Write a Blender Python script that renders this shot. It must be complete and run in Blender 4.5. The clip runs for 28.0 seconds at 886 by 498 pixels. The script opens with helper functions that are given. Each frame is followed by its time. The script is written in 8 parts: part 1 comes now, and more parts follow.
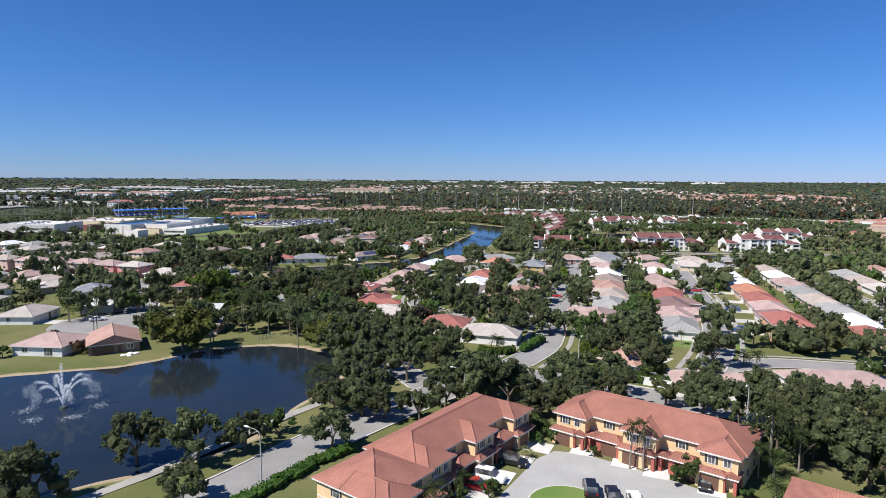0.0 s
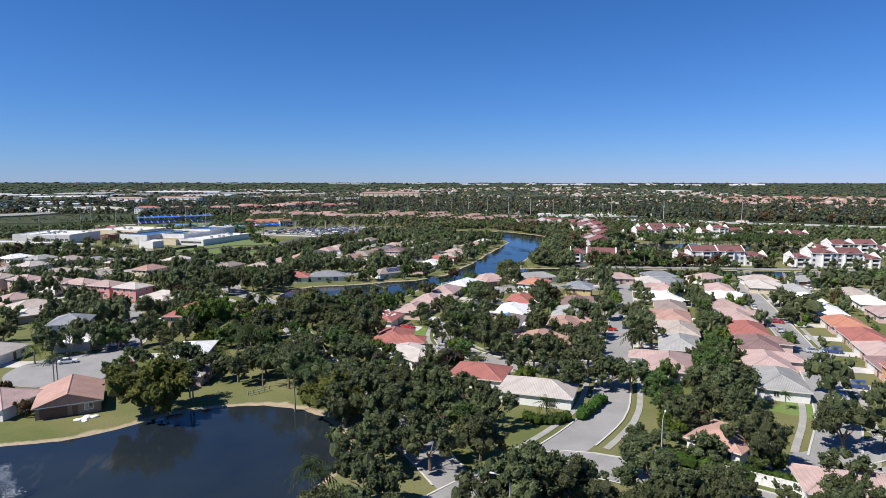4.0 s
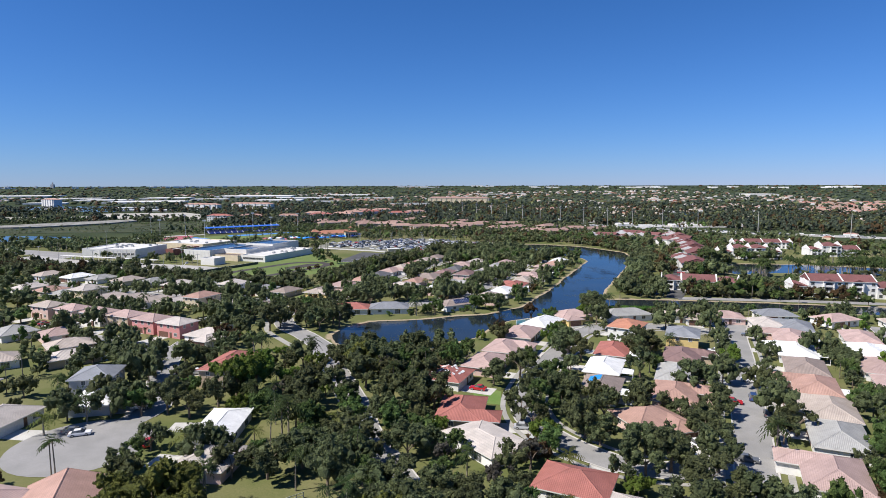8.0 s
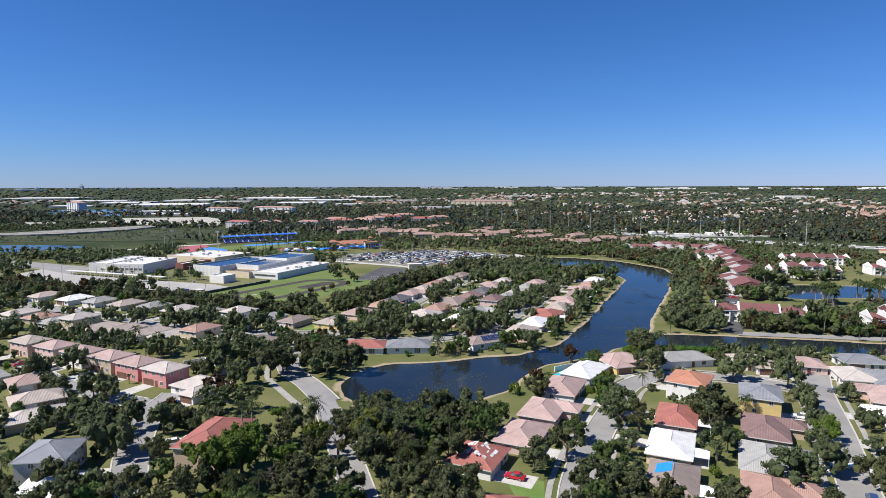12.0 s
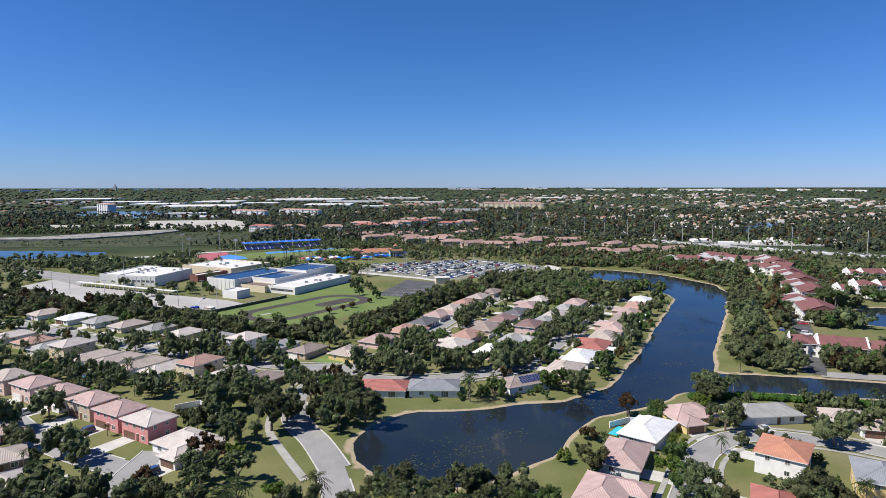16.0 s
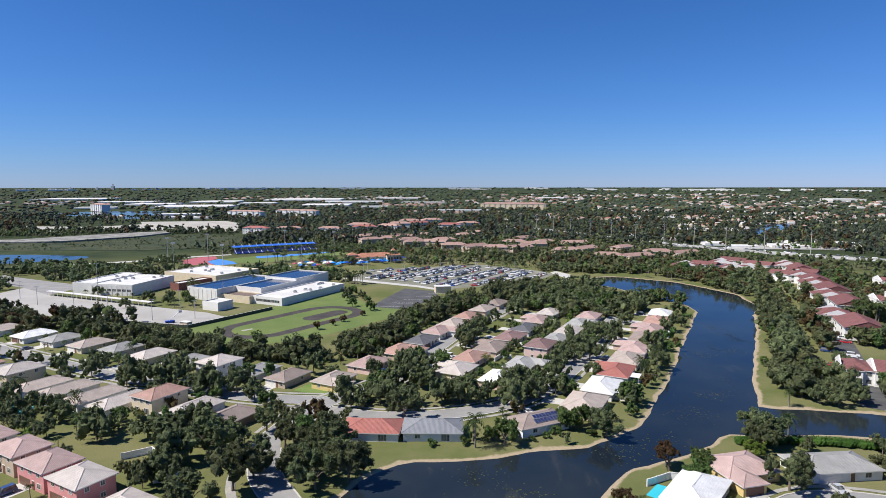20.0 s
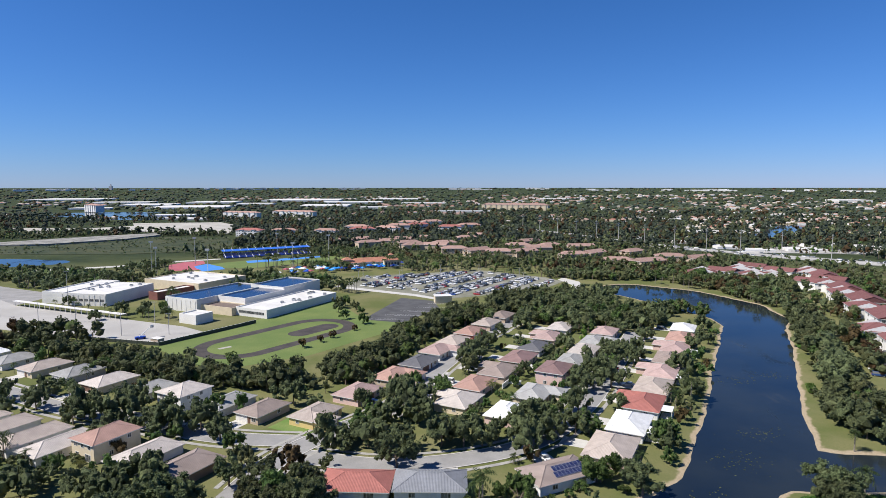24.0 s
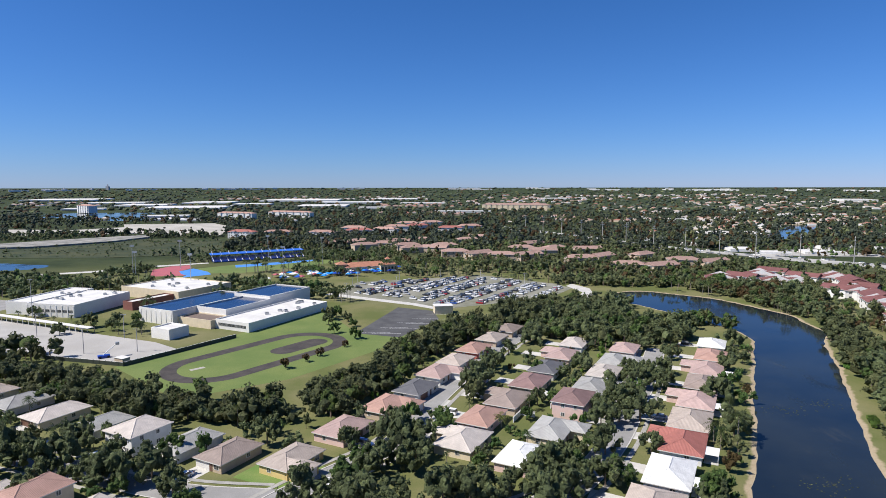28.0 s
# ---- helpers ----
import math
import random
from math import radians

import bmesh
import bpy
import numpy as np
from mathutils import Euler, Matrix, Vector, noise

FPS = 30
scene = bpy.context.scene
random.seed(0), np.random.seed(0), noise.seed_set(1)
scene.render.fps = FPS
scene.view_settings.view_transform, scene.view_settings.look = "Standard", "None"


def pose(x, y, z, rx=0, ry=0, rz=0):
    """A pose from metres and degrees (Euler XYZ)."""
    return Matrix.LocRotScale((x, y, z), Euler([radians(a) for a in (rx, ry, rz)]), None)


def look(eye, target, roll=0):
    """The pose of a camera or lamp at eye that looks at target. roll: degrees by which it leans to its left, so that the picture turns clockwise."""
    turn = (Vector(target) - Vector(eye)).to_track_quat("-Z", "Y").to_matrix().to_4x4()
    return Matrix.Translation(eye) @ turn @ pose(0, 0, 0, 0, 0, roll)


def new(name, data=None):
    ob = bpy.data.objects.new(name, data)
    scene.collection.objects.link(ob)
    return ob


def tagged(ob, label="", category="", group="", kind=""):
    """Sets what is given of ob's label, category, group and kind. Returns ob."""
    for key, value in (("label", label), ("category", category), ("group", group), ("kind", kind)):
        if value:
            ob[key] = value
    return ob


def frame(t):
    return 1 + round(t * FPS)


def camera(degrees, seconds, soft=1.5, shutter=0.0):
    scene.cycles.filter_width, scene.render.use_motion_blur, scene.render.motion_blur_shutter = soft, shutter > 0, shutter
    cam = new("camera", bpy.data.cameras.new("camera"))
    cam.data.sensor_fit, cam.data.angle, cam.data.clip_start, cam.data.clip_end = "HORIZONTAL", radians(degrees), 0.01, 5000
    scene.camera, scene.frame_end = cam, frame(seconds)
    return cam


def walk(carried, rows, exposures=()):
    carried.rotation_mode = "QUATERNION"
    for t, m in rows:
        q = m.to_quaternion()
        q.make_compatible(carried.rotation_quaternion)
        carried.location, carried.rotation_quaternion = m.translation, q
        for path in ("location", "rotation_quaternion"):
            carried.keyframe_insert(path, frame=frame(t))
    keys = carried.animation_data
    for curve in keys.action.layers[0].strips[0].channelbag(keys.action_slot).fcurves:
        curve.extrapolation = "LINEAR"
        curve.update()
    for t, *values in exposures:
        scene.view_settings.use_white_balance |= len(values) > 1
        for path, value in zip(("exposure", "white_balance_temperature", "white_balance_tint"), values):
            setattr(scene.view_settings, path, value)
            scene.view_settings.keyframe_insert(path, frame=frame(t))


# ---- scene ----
cam = camera(72.06, 28.0, soft=0.55)


def view(x, y, z, yaw, down, lean):
    """A level heading, a tilt below the horizon and a small lean."""
    return pose(x, y, z, 90 - down, 0, yaw) @ pose(0, 0, 0, 0, 0, lean)


PATH = [
    (0, view(0.00, -0.00, 43.77, -14.01, 6.38, 0.35)),
    (1, view(1.96, 8.47, 44.29, -14.03, 6.25, 0.33)),
    (2, view(3.88, 16.89, 44.86, -13.89, 6.30, 0.17)),
    (3, view(5.73, 25.28, 45.77, -13.05, 6.26, 0.03)),
    (3.5, view(6.62, 29.46, 46.36, -12.23, 6.23, 0.05)),
    (5.5, view(9.60, 46.48, 50.25, -7.52, 6.04, -0.07)),
    (6, view(10.04, 50.78, 51.31, -6.60, 6.01, -0.12)),
    (7, view(10.70, 59.38, 53.44, -5.60, 6.04, -0.15)),
    (8, view(11.14, 67.98, 55.60, -4.76, 6.01, -0.13)),
    (9, view(11.56, 76.50, 57.75, -4.27, 6.00, -0.10)),
    (10, view(11.96, 84.92, 59.84, -3.76, 6.01, -0.12)),
    (11, view(12.32, 93.30, 61.85, -3.30, 6.03, -0.11)),
    (12, view(12.65, 101.68, 63.78, -2.58, 6.01, -0.15)),
    (12.5, view(12.68, 105.92, 64.54, -2.16, 6.00, -0.14)),
    (14.5, view(12.82, 122.86, 67.71, -0.40, 5.98, -0.09)),
    (15, view(12.86, 127.09, 68.31, 0.01, 5.98, -0.08)),
    (15.5, view(12.70, 131.29, 68.59, 0.00, 5.98, -0.08)),
    (18, view(11.93, 152.31, 69.99, 0.00, 6.00, -0.06)),
    (21, view(12.64, 174.96, 70.05, 0.03, 6.02, -0.04)),
    (24, view(12.56, 198.37, 70.49, 0.06, 5.99, -0.02)),
    (28, view(12.16, 228.94, 70.45, 0.02, 6.01, -0.08)),
]
walk(cam, PATH, [(0, 0.27)])

# ---- world and sun ----
SUN_AZ, SUN_EL = -105.0, 51.0          # compass degrees from +y, clockwise; height
world = bpy.data.worlds.new("sky")
scene.world = world
world.use_nodes = True
wn = world.node_tree.nodes
sky = wn.new("ShaderNodeTexSky")
sky.sky_type = "NISHITA"
sky.sun_disc = False
sky.sun_elevation, sky.sun_rotation = radians(SUN_EL), radians(SUN_AZ)
sky.altitude, sky.air_density, sky.dust_density, sky.ozone_density = 300, 1.0, 0.0, 3.5
wn["Background"].inputs[1].default_value = 0.07
tint = wn.new("ShaderNodeMix")            # the deep, saturated blue of a dry day
tint.data_type, tint.blend_type = "RGBA", "MULTIPLY"
tint.inputs[0].default_value = 1.0
tint.inputs[7].default_value = (0.355, 0.73, 1.285, 1.0)
world.node_tree.links.new(sky.outputs[0], tint.inputs[6])
def sky_math(op, a, b):
    n = wn.new("ShaderNodeMath")
    n.operation = op
    for i, v in enumerate((a, b)):
        if hasattr(v, "is_output"):
            world.node_tree.links.new(v, n.inputs[i])
        else:
            n.inputs[i].default_value = v
    return n.outputs[0]


split, join = wn.new("ShaderNodeSeparateColor"), wn.new("ShaderNodeCombineColor")
world.node_tree.links.new(tint.outputs[2], split.inputs[0])
red = sky_math("MULTIPLY", sky_math("POWER", split.outputs[0], 1.24), 1.1)          # paler and greyer where the air is thick
blue = sky_math("ADD", split.outputs[2], sky_math("MULTIPLY", sky_math("MAXIMUM", sky_math("SUBTRACT", red, 0.65), 0.0), 0.25))
for i, v in enumerate((red, split.outputs[1], blue)):
    world.node_tree.links.new(v, join.inputs[i])
world.node_tree.links.new(join.outputs[0], wn["Background"].inputs[0])
sun = new("sun", bpy.data.lights.new("sun", "SUN"))
sun.data.energy, sun.data.angle, sun.data.color = 5.6, radians(0.53), (1.0, 0.95, 0.885)
az, el = radians(SUN_AZ), radians(SUN_EL)
sun.matrix_world = look((math.sin(az) * math.cos(el) * 900, math.cos(az) * math.cos(el) * 900, math.sin(el) * 900), (0, 0, 0))

# ---- materials ----
def shader(name, rough=0.8, metal=0.0, spec=0.3):
    m = bpy.data.materials.new(name)
    m.use_nodes = True
    b = m.node_tree.nodes["Principled BSDF"]
    b.inputs["Roughness"].default_value, b.inputs["Metallic"].default_value = rough, metal
    b.inputs["Specular IOR Level"].default_value = spec
    return m, m.node_tree.nodes, m.node_tree.links, b


def node(nodes, links, kind, ins=None, **props):
    n = nodes.new("ShaderNode" + kind)
    for k, v in props.items():
        if k == "op":
            n.operation = v
        elif k == "blend":
            n.blend_type = v
        elif k == "dtype":
            n.data_type = v
    for k, v in (ins or {}).items():
        if hasattr(v, "is_output"):
            links.new(v, n.inputs[k])
        else:
            n.inputs[k].default_value = v
    return n


def rgba(c):
    return (c[0], c[1], c[2], 1.0)


def mixed(nodes, links, fac, a, b, blend="MIX"):
    n = nodes.new("ShaderNodeMix")
    n.data_type, n.blend_type = "RGBA", blend
    for k, v in ((0, fac), (6, a), (7, b)):
        if hasattr(v, "is_output"):
            links.new(v, n.inputs[k])
        else:
            n.inputs[k].default_value = v if k == 0 else rgba(v)
    return n.outputs[2]


def spots(nodes, links, scale, lo=0.4, hi=0.6, detail=4.0, vec=None, rough=0.6):
    n = node(nodes, links, "TexNoise", {"Scale": scale, "Detail": detail, "Roughness": rough})
    if vec is not None:
        links.new(vec, n.inputs["Vector"])
    r = nodes.new("ShaderNodeMapRange")
    links.new(n.outputs["Fac"], r.inputs[0])
    r.inputs[1].default_value, r.inputs[2].default_value = lo, hi
    return r.outputs[0]


def place(nodes):
    return nodes.new("ShaderNodeNewGeometry").outputs["Position"]


def bumpy(nodes, links, b, height, strength=0.3, dist=0.05):
    n = node(nodes, links, "Bump", {"Strength": strength, "Distance": dist, "Height": height})
    links.new(n.outputs[0], b.inputs["Normal"])


def two_tone(name, c1, c2, big, small, rough=0.85, bump=0.2, c3=None, spec=0.3, vary=0.0):
    """A surface of two colours in large patches, with a fine grain."""
    m, N, L, b = shader(name, rough, 0, spec)
    v = place(N)
    col = mixed(N, L, spots(N, L, big, 0.38, 0.62, 5, v), c1, c2)
    g = spots(N, L, small, 0.3, 0.7, 3, v)
    dark = tuple(x * 0.72 for x in c1)
    k = node(N, L, "Math", {0: g, 1: 0.55}, op="MULTIPLY").outputs[0]
    col = mixed(N, L, k, col, c3 or dark)
    if vary:
        col = varied(N, L, col, vary)
    L.new(col, b.inputs["Base Color"])
    if bump:
        bumpy(N, L, b, g, bump, 0.04)
    return m


def varied(N, L, col, amount):
    """Shifts the brightness of each object a little."""
    info = N.new("ShaderNodeObjectInfo")
    r = node(N, L, "MapRange", {0: info.outputs["Random"], 3: 1 - amount, 4: 1 + amount})
    h = N.new("ShaderNodeHueSaturation")
    L.new(r.outputs[0], h.inputs["Value"])
    L.new(col, h.inputs["Color"])
    return h.outputs[0]


ROOFS = {}


def roof_mat(kind):
    """Concrete barrel tiles: courses along the slope, mottled, with stains."""
    if kind in ROOFS:
        return ROOFS[kind]
    c = {"pink": (.46, .33, .3), "salmon": (.42, .26, .21), "red": (.37, .14, .115), "tan": (.45, .38, .33), "grey": (.36, .355, .34), "white": (.74, .74, .73),
         "brown": (.3, .24, .21), "maroon": (.25, .16, .15), "orange": (.46, .21, .135), "terracotta": (.345, .15, .11), "dark": (.13, .13, .14),
         "beige": (.53, .475, .43), "apt": (.2, .085, .08), "townbrown": (.36, .235, .195), "slate": (.24, .25, .27)}[kind]
    m, N, L, b = shader("roof_tiles_" + kind, 0.8, 0, 0.25)
    v = place(N)
    big = spots(N, L, 0.35, 0.35, 0.65, 4, v)
    fine = spots(N, L, 3.0, 0.3, 0.7, 3, v)
    col = mixed(N, L, big, tuple(x * 0.86 for x in c), tuple(min(x * 1.12, .9) for x in c))
    k = node(N, L, "Math", {0: fine, 1: 0.35}, op="MULTIPLY").outputs[0]
    col = mixed(N, L, k, col, tuple(x * 0.62 + 0.03 for x in c))
    # courses: level lines up the slope
    z = node(N, L, "SeparateXYZ", {0: v}).outputs["Z"]
    saw = node(N, L, "Math", {0: node(N, L, "Math", {0: z, 1: 1 / 0.13}, op="MULTIPLY").outputs[0]}, op="FRACT").outputs[0]
    if kind != "white":
        line = node(N, L, "MapRange", {0: saw, 1: 0.0, 2: 0.26, 3: 0.4, 4: 0.0}).outputs[0]
        col = mixed(N, L, line, col, tuple(x * 0.5 for x in c))
    # barrel rows: lines that run up the slope
    geo = N.new("ShaderNodeNewGeometry").outputs["Normal"]
    flat = node(N, L, "VectorMath", {0: geo, 1: (1.0, 1.0, 0.0)}, op="MULTIPLY").outputs[0]
    side = node(N, L, "VectorMath", {0: node(N, L, "VectorMath", {0: flat}, op="NORMALIZE").outputs[0], 1: (0.0, 0.0, 1.0)}, op="CROSS_PRODUCT").outputs[0]
    along = node(N, L, "VectorMath", {0: v, 1: side}, op="DOT_PRODUCT").outputs["Value"]
    wave = node(N, L, "Math", {0: node(N, L, "Math", {0: along, 1: 2 * math.pi / 0.34}, op="MULTIPLY").outputs[0]}, op="SINE").outputs[0]
    if kind != "white":
        groove = node(N, L, "MapRange", {0: wave, 1: -0.3, 2: -0.95, 3: 0.0, 4: 0.28}).outputs[0]
        col = mixed(N, L, groove, col, tuple(x * 0.5 for x in c))
    stain = node(N, L, "Math", {0: spots(N, L, 0.9, 0.56, 0.75, 6, v), 1: 0.4}, op="MULTIPLY").outputs[0]
    col = mixed(N, L, stain, col, (c[0] * .5 + .02, c[1] * .55 + .02, c[2] * .6 + .02))
    L.new(varied(N, L, col, 0.1), b.inputs["Base Color"])
    bumpy(N, L, b, node(N, L, "Math", {0: node(N, L, "Math", {0: wave, 1: 0.8, 2: saw}, op="MULTIPLY_ADD").outputs[0], 1: fine}, op="ADD").outputs[0], 0.5, 0.06)
    ROOFS[kind] = m
    return m


WALLS = {}


def wall_mat(kind):
    if kind in WALLS:
        return WALLS[kind]
    c = {"cream": (.66, .56, .4), "apricot": (.72, .53, .31), "white": (.78, .77, .74), "pink": (.62, .28, .27), "yellow": (.66, .5, .22), "tan": (.5, .4, .3), "grey": (.5, .5, .5),
         "rose": (.66, .48, .43), "redwall": (.42, .13, .1), "orange": (.62, .36, .2), "blue": (.45, .52, .58), "brownwall": (.3, .22, .17)}[kind]
    m, N, L, b = shader("stucco_" + kind, 0.9, 0, 0.2)
    v = place(N)
    col = mixed(N, L, spots(N, L, 0.5, 0.35, 0.65, 5, v), c, tuple(x * 0.88 for x in c))
    fine = spots(N, L, 9, 0.3, 0.7, 3, v)
    streak = node(N, L, "Mapping", {"Vector": v, "Scale": (1.6, 1.6, 0.12)}).outputs[0]
    s = node(N, L, "Math", {0: spots(N, L, 1.0, 0.55, 0.8, 4, streak), 1: 0.3}, op="MULTIPLY").outputs[0]
    col = mixed(N, L, s, col, tuple(x * 0.6 for x in c))
    L.new(col, b.inputs["Base Color"])
    bumpy(N, L, b, fine, 0.15, 0.02)
    WALLS[kind] = m
    return m


def plain(name, c, rough=0.6, metal=0.0, spec=0.4, vary=0.12):
    m, N, L, b = shader(name, rough, metal, spec)
    v = place(N)
    col = mixed(N, L, spots(N, L, 2.5, 0.35, 0.65, 4, v), c, tuple(x * (1 - vary) for x in c))
    L.new(col, b.inputs["Base Color"])
    return m


def leaf_mat(name, c1, c2, vary=0.22):
    """Leaves: each clump and spray has its own tone, each tree its own hue; some light passes through."""
    m, N, L, b = shader(name, 0.6, 0, 0.22)
    g = N.new("ShaderNodeNewGeometry")
    col = mixed(N, L, g.outputs["Random Per Island"], c1, c2)
    col = mixed(N, L, spots(N, L, 0.35, 0.35, 0.7, 4, g.outputs["Position"]), col, tuple(x * 0.8 for x in c1))
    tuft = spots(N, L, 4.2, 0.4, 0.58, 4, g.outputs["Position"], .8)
    # shade between the tufts, put into the colour where the bump is low
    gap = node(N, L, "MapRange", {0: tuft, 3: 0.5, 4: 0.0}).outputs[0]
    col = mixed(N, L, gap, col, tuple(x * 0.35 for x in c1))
    info = N.new("ShaderNodeObjectInfo")
    h = N.new("ShaderNodeHueSaturation")
    L.new(node(N, L, "MapRange", {0: info.outputs["Random"], 3: 0.492, 4: 0.525}).outputs[0], h.inputs["Hue"])
    L.new(col, h.inputs["Color"])
    col = varied(N, L, h.outputs[0], vary)
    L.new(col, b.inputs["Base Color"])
    bumpy(N, L, b, tuft, 0.8, 0.25)
    t = N.new("ShaderNodeBsdfTranslucent")
    L.new(col, t.inputs[0])
    mx = N.new("ShaderNodeMixShader")
    mx.inputs[0].default_value = 0.3
    L.new(b.outputs[0], mx.inputs[1])
    L.new(t.outputs[0], mx.inputs[2])
    L.new(mx.outputs[0], N["Material Output"].inputs[0])
    return m


ASPHALT = two_tone("asphalt", (.25, .245, .235), (.32, .31, .3), 0.12, 6, 0.9, 0.2)
FRESH = two_tone("dark_asphalt", (.07, .07, .072), (.11, .11, .11), 0.15, 5, 0.9, 0.2)
CONCRETE = two_tone("concrete", (.46, .445, .41), (.58, .56, .52), 0.3, 5, 0.85, 0.15)
PATHWAY = two_tone("path_concrete", (.3, .29, .265), (.4, .385, .35), 0.3, 5, 0.85, 0.15)
KERB = two_tone("kerb_concrete", (.55, .53, .49), (.45, .43, .4), 0.6, 6, 0.85, 0.1)
LAWN = two_tone("lawn", (.12, .2, .045), (.18, .23, .07), 0.15, 4, 0.95, 0.5)
TURF = two_tone("bright_turf", (.115, .165, .045), (.16, .2, .06), 0.05, 2, 0.95, 0.4)
MULCH = two_tone("mulch", (.14, .07, .05), (.2, .11, .08), 0.8, 8, 0.95, 0.5)
SAND = two_tone("white_sand", (.36, .34, .3), (.5, .475, .42), 0.03, 0.8, 0.95, 0.3)
FLATROOF = two_tone("white_membrane", (.68, .67, .64), (.54, .525, .5), 0.12, 2, 0.8, 0.1)
SCHOOLWALL = two_tone("white_block_wall", (.78, .76, .71), (.7, .68, .63), 0.1, 2, 0.85, 0.1)
WHITE = plain("white_paint", (.78, .78, .76), 0.5)
TRIM = plain("white_trim", (.72, .7, .66), 0.5)
BROWN_DOOR = plain("brown_panel", (.16, .085, .06), 0.5)
SHUTTER = plain("dark_shutter", (.05, .06, .05), 0.5)
TARP = plain("blue_tarp", (.03, .28, .75), 0.35)
STEEL = plain("galvanised_steel", (.5, .51, .52), 0.45, 0.6)
ALU = plain("grey_pole", (.55, .55, .53), 0.5, 0.3)
BARK = two_tone("bark", (.16, .12, .09), (.22, .18, .14), 1.5, 14, 0.95, 0.6)
PALM_BARK = two_tone("palm_bark", (.3, .26, .21), (.22, .19, .15), 2.0, 10, 0.9, 0.5)
BLUE_SEAT = plain("blue_seat", (.015, .07, .42), 0.45)
PANEL = plain("solar_glass", (.015, .025, .09), 0.15, 0.0, 0.6)
TYRE = plain("tyre_rubber", (.02, .02, .02), 0.8)
PLASTIC_W = plain("white_resin", (.8, .8, .79), 0.4)
BLUEROOF = two_tone("blue_membrane", (.008, .018, .055), (.016, .035, .1), .12, .9, 0.14, 0, spec=.35)
RUBBER_RED = two_tone("red_track", (.42, .12, .13), (.36, .1, .14), 0.2, 3, 0.9, 0.2)
RUBBER_BLUE = two_tone("blue_court", (.06, .22, .6), (.08, .27, .66), 0.2, 3, 0.8, 0.1)


def glass_mat():
    m, N, L, b = shader("window_glass", 0.08, 0, 0.6)
    v = place(N)
    L.new(mixed(N, L, spots(N, L, 0.7, 0.4, 0.6, 2, v), (.04, .045, .05), (.17, .175, .175)), b.inputs["Base Color"])
    return m


GLASS = glass_mat()


def water_mat():
    m, N, L, b = shader("lake_water", 0.04, 0, 0.5)
    v = place(N)
    deep = mixed(N, L, spots(N, L, 0.02, 0.35, 0.65, 4, v), (.01, .016, .024), (.022, .028, .03))
    film = spots(N, L, 0.09, 0.57, 0.74, 6, node(N, L, "Mapping", {"Vector": v, "Rotation": (0, 0, 0.48), "Scale": (1.0, 0.3, 1.0)}).outputs[0], .75)
    film = node(N, L, "Math", {0: film, 1: spots(N, L, 0.02, 0.46, 0.62, 3, v)}, op="MULTIPLY").outputs[0]
    deep = mixed(N, L, film, deep, (.085, .08, .055))
    L.new(deep, b.inputs["Base Color"])
    b.inputs["IOR"].default_value = 1.33
    gust = spots(N, L, 0.035, 0.54, 0.68, 5, node(N, L, "Mapping", {"Vector": v, "Rotation": (0, 0, -0.5), "Scale": (1.0, 0.35, 1.0)}).outputs[0], .7)
    dull = node(N, L, "Math", {0: gust, 1: film}, op="MAXIMUM").outputs[0]
    L.new(node(N, L, "MapRange", {0: dull, 3: 0.04, 4: 0.34}).outputs[0], b.inputs["Roughness"])
    calm = spots(N, L, 0.012, 0.42, 0.6, 3, v)
    n1 = node(N, L, "TexNoise", {"Vector": v, "Scale": 1.3, "Detail": 5.0}).outputs["Fac"]
    n2 = node(N, L, "TexNoise", {"Vector": v, "Scale": 0.35, "Detail": 3.0}).outputs["Fac"]
    h = node(N, L, "Math", {0: n1, 1: n2}, op="ADD").outputs[0]
    n = node(N, L, "Bump", {"Distance": 0.12, "Height": h})
    st = node(N, L, "MapRange", {0: calm, 3: 0.06, 4: 0.28})
    L.new(st.outputs[0], n.inputs["Strength"])
    L.new(n.outputs[0], b.inputs["Normal"])
    return m


WATER = water_mat()


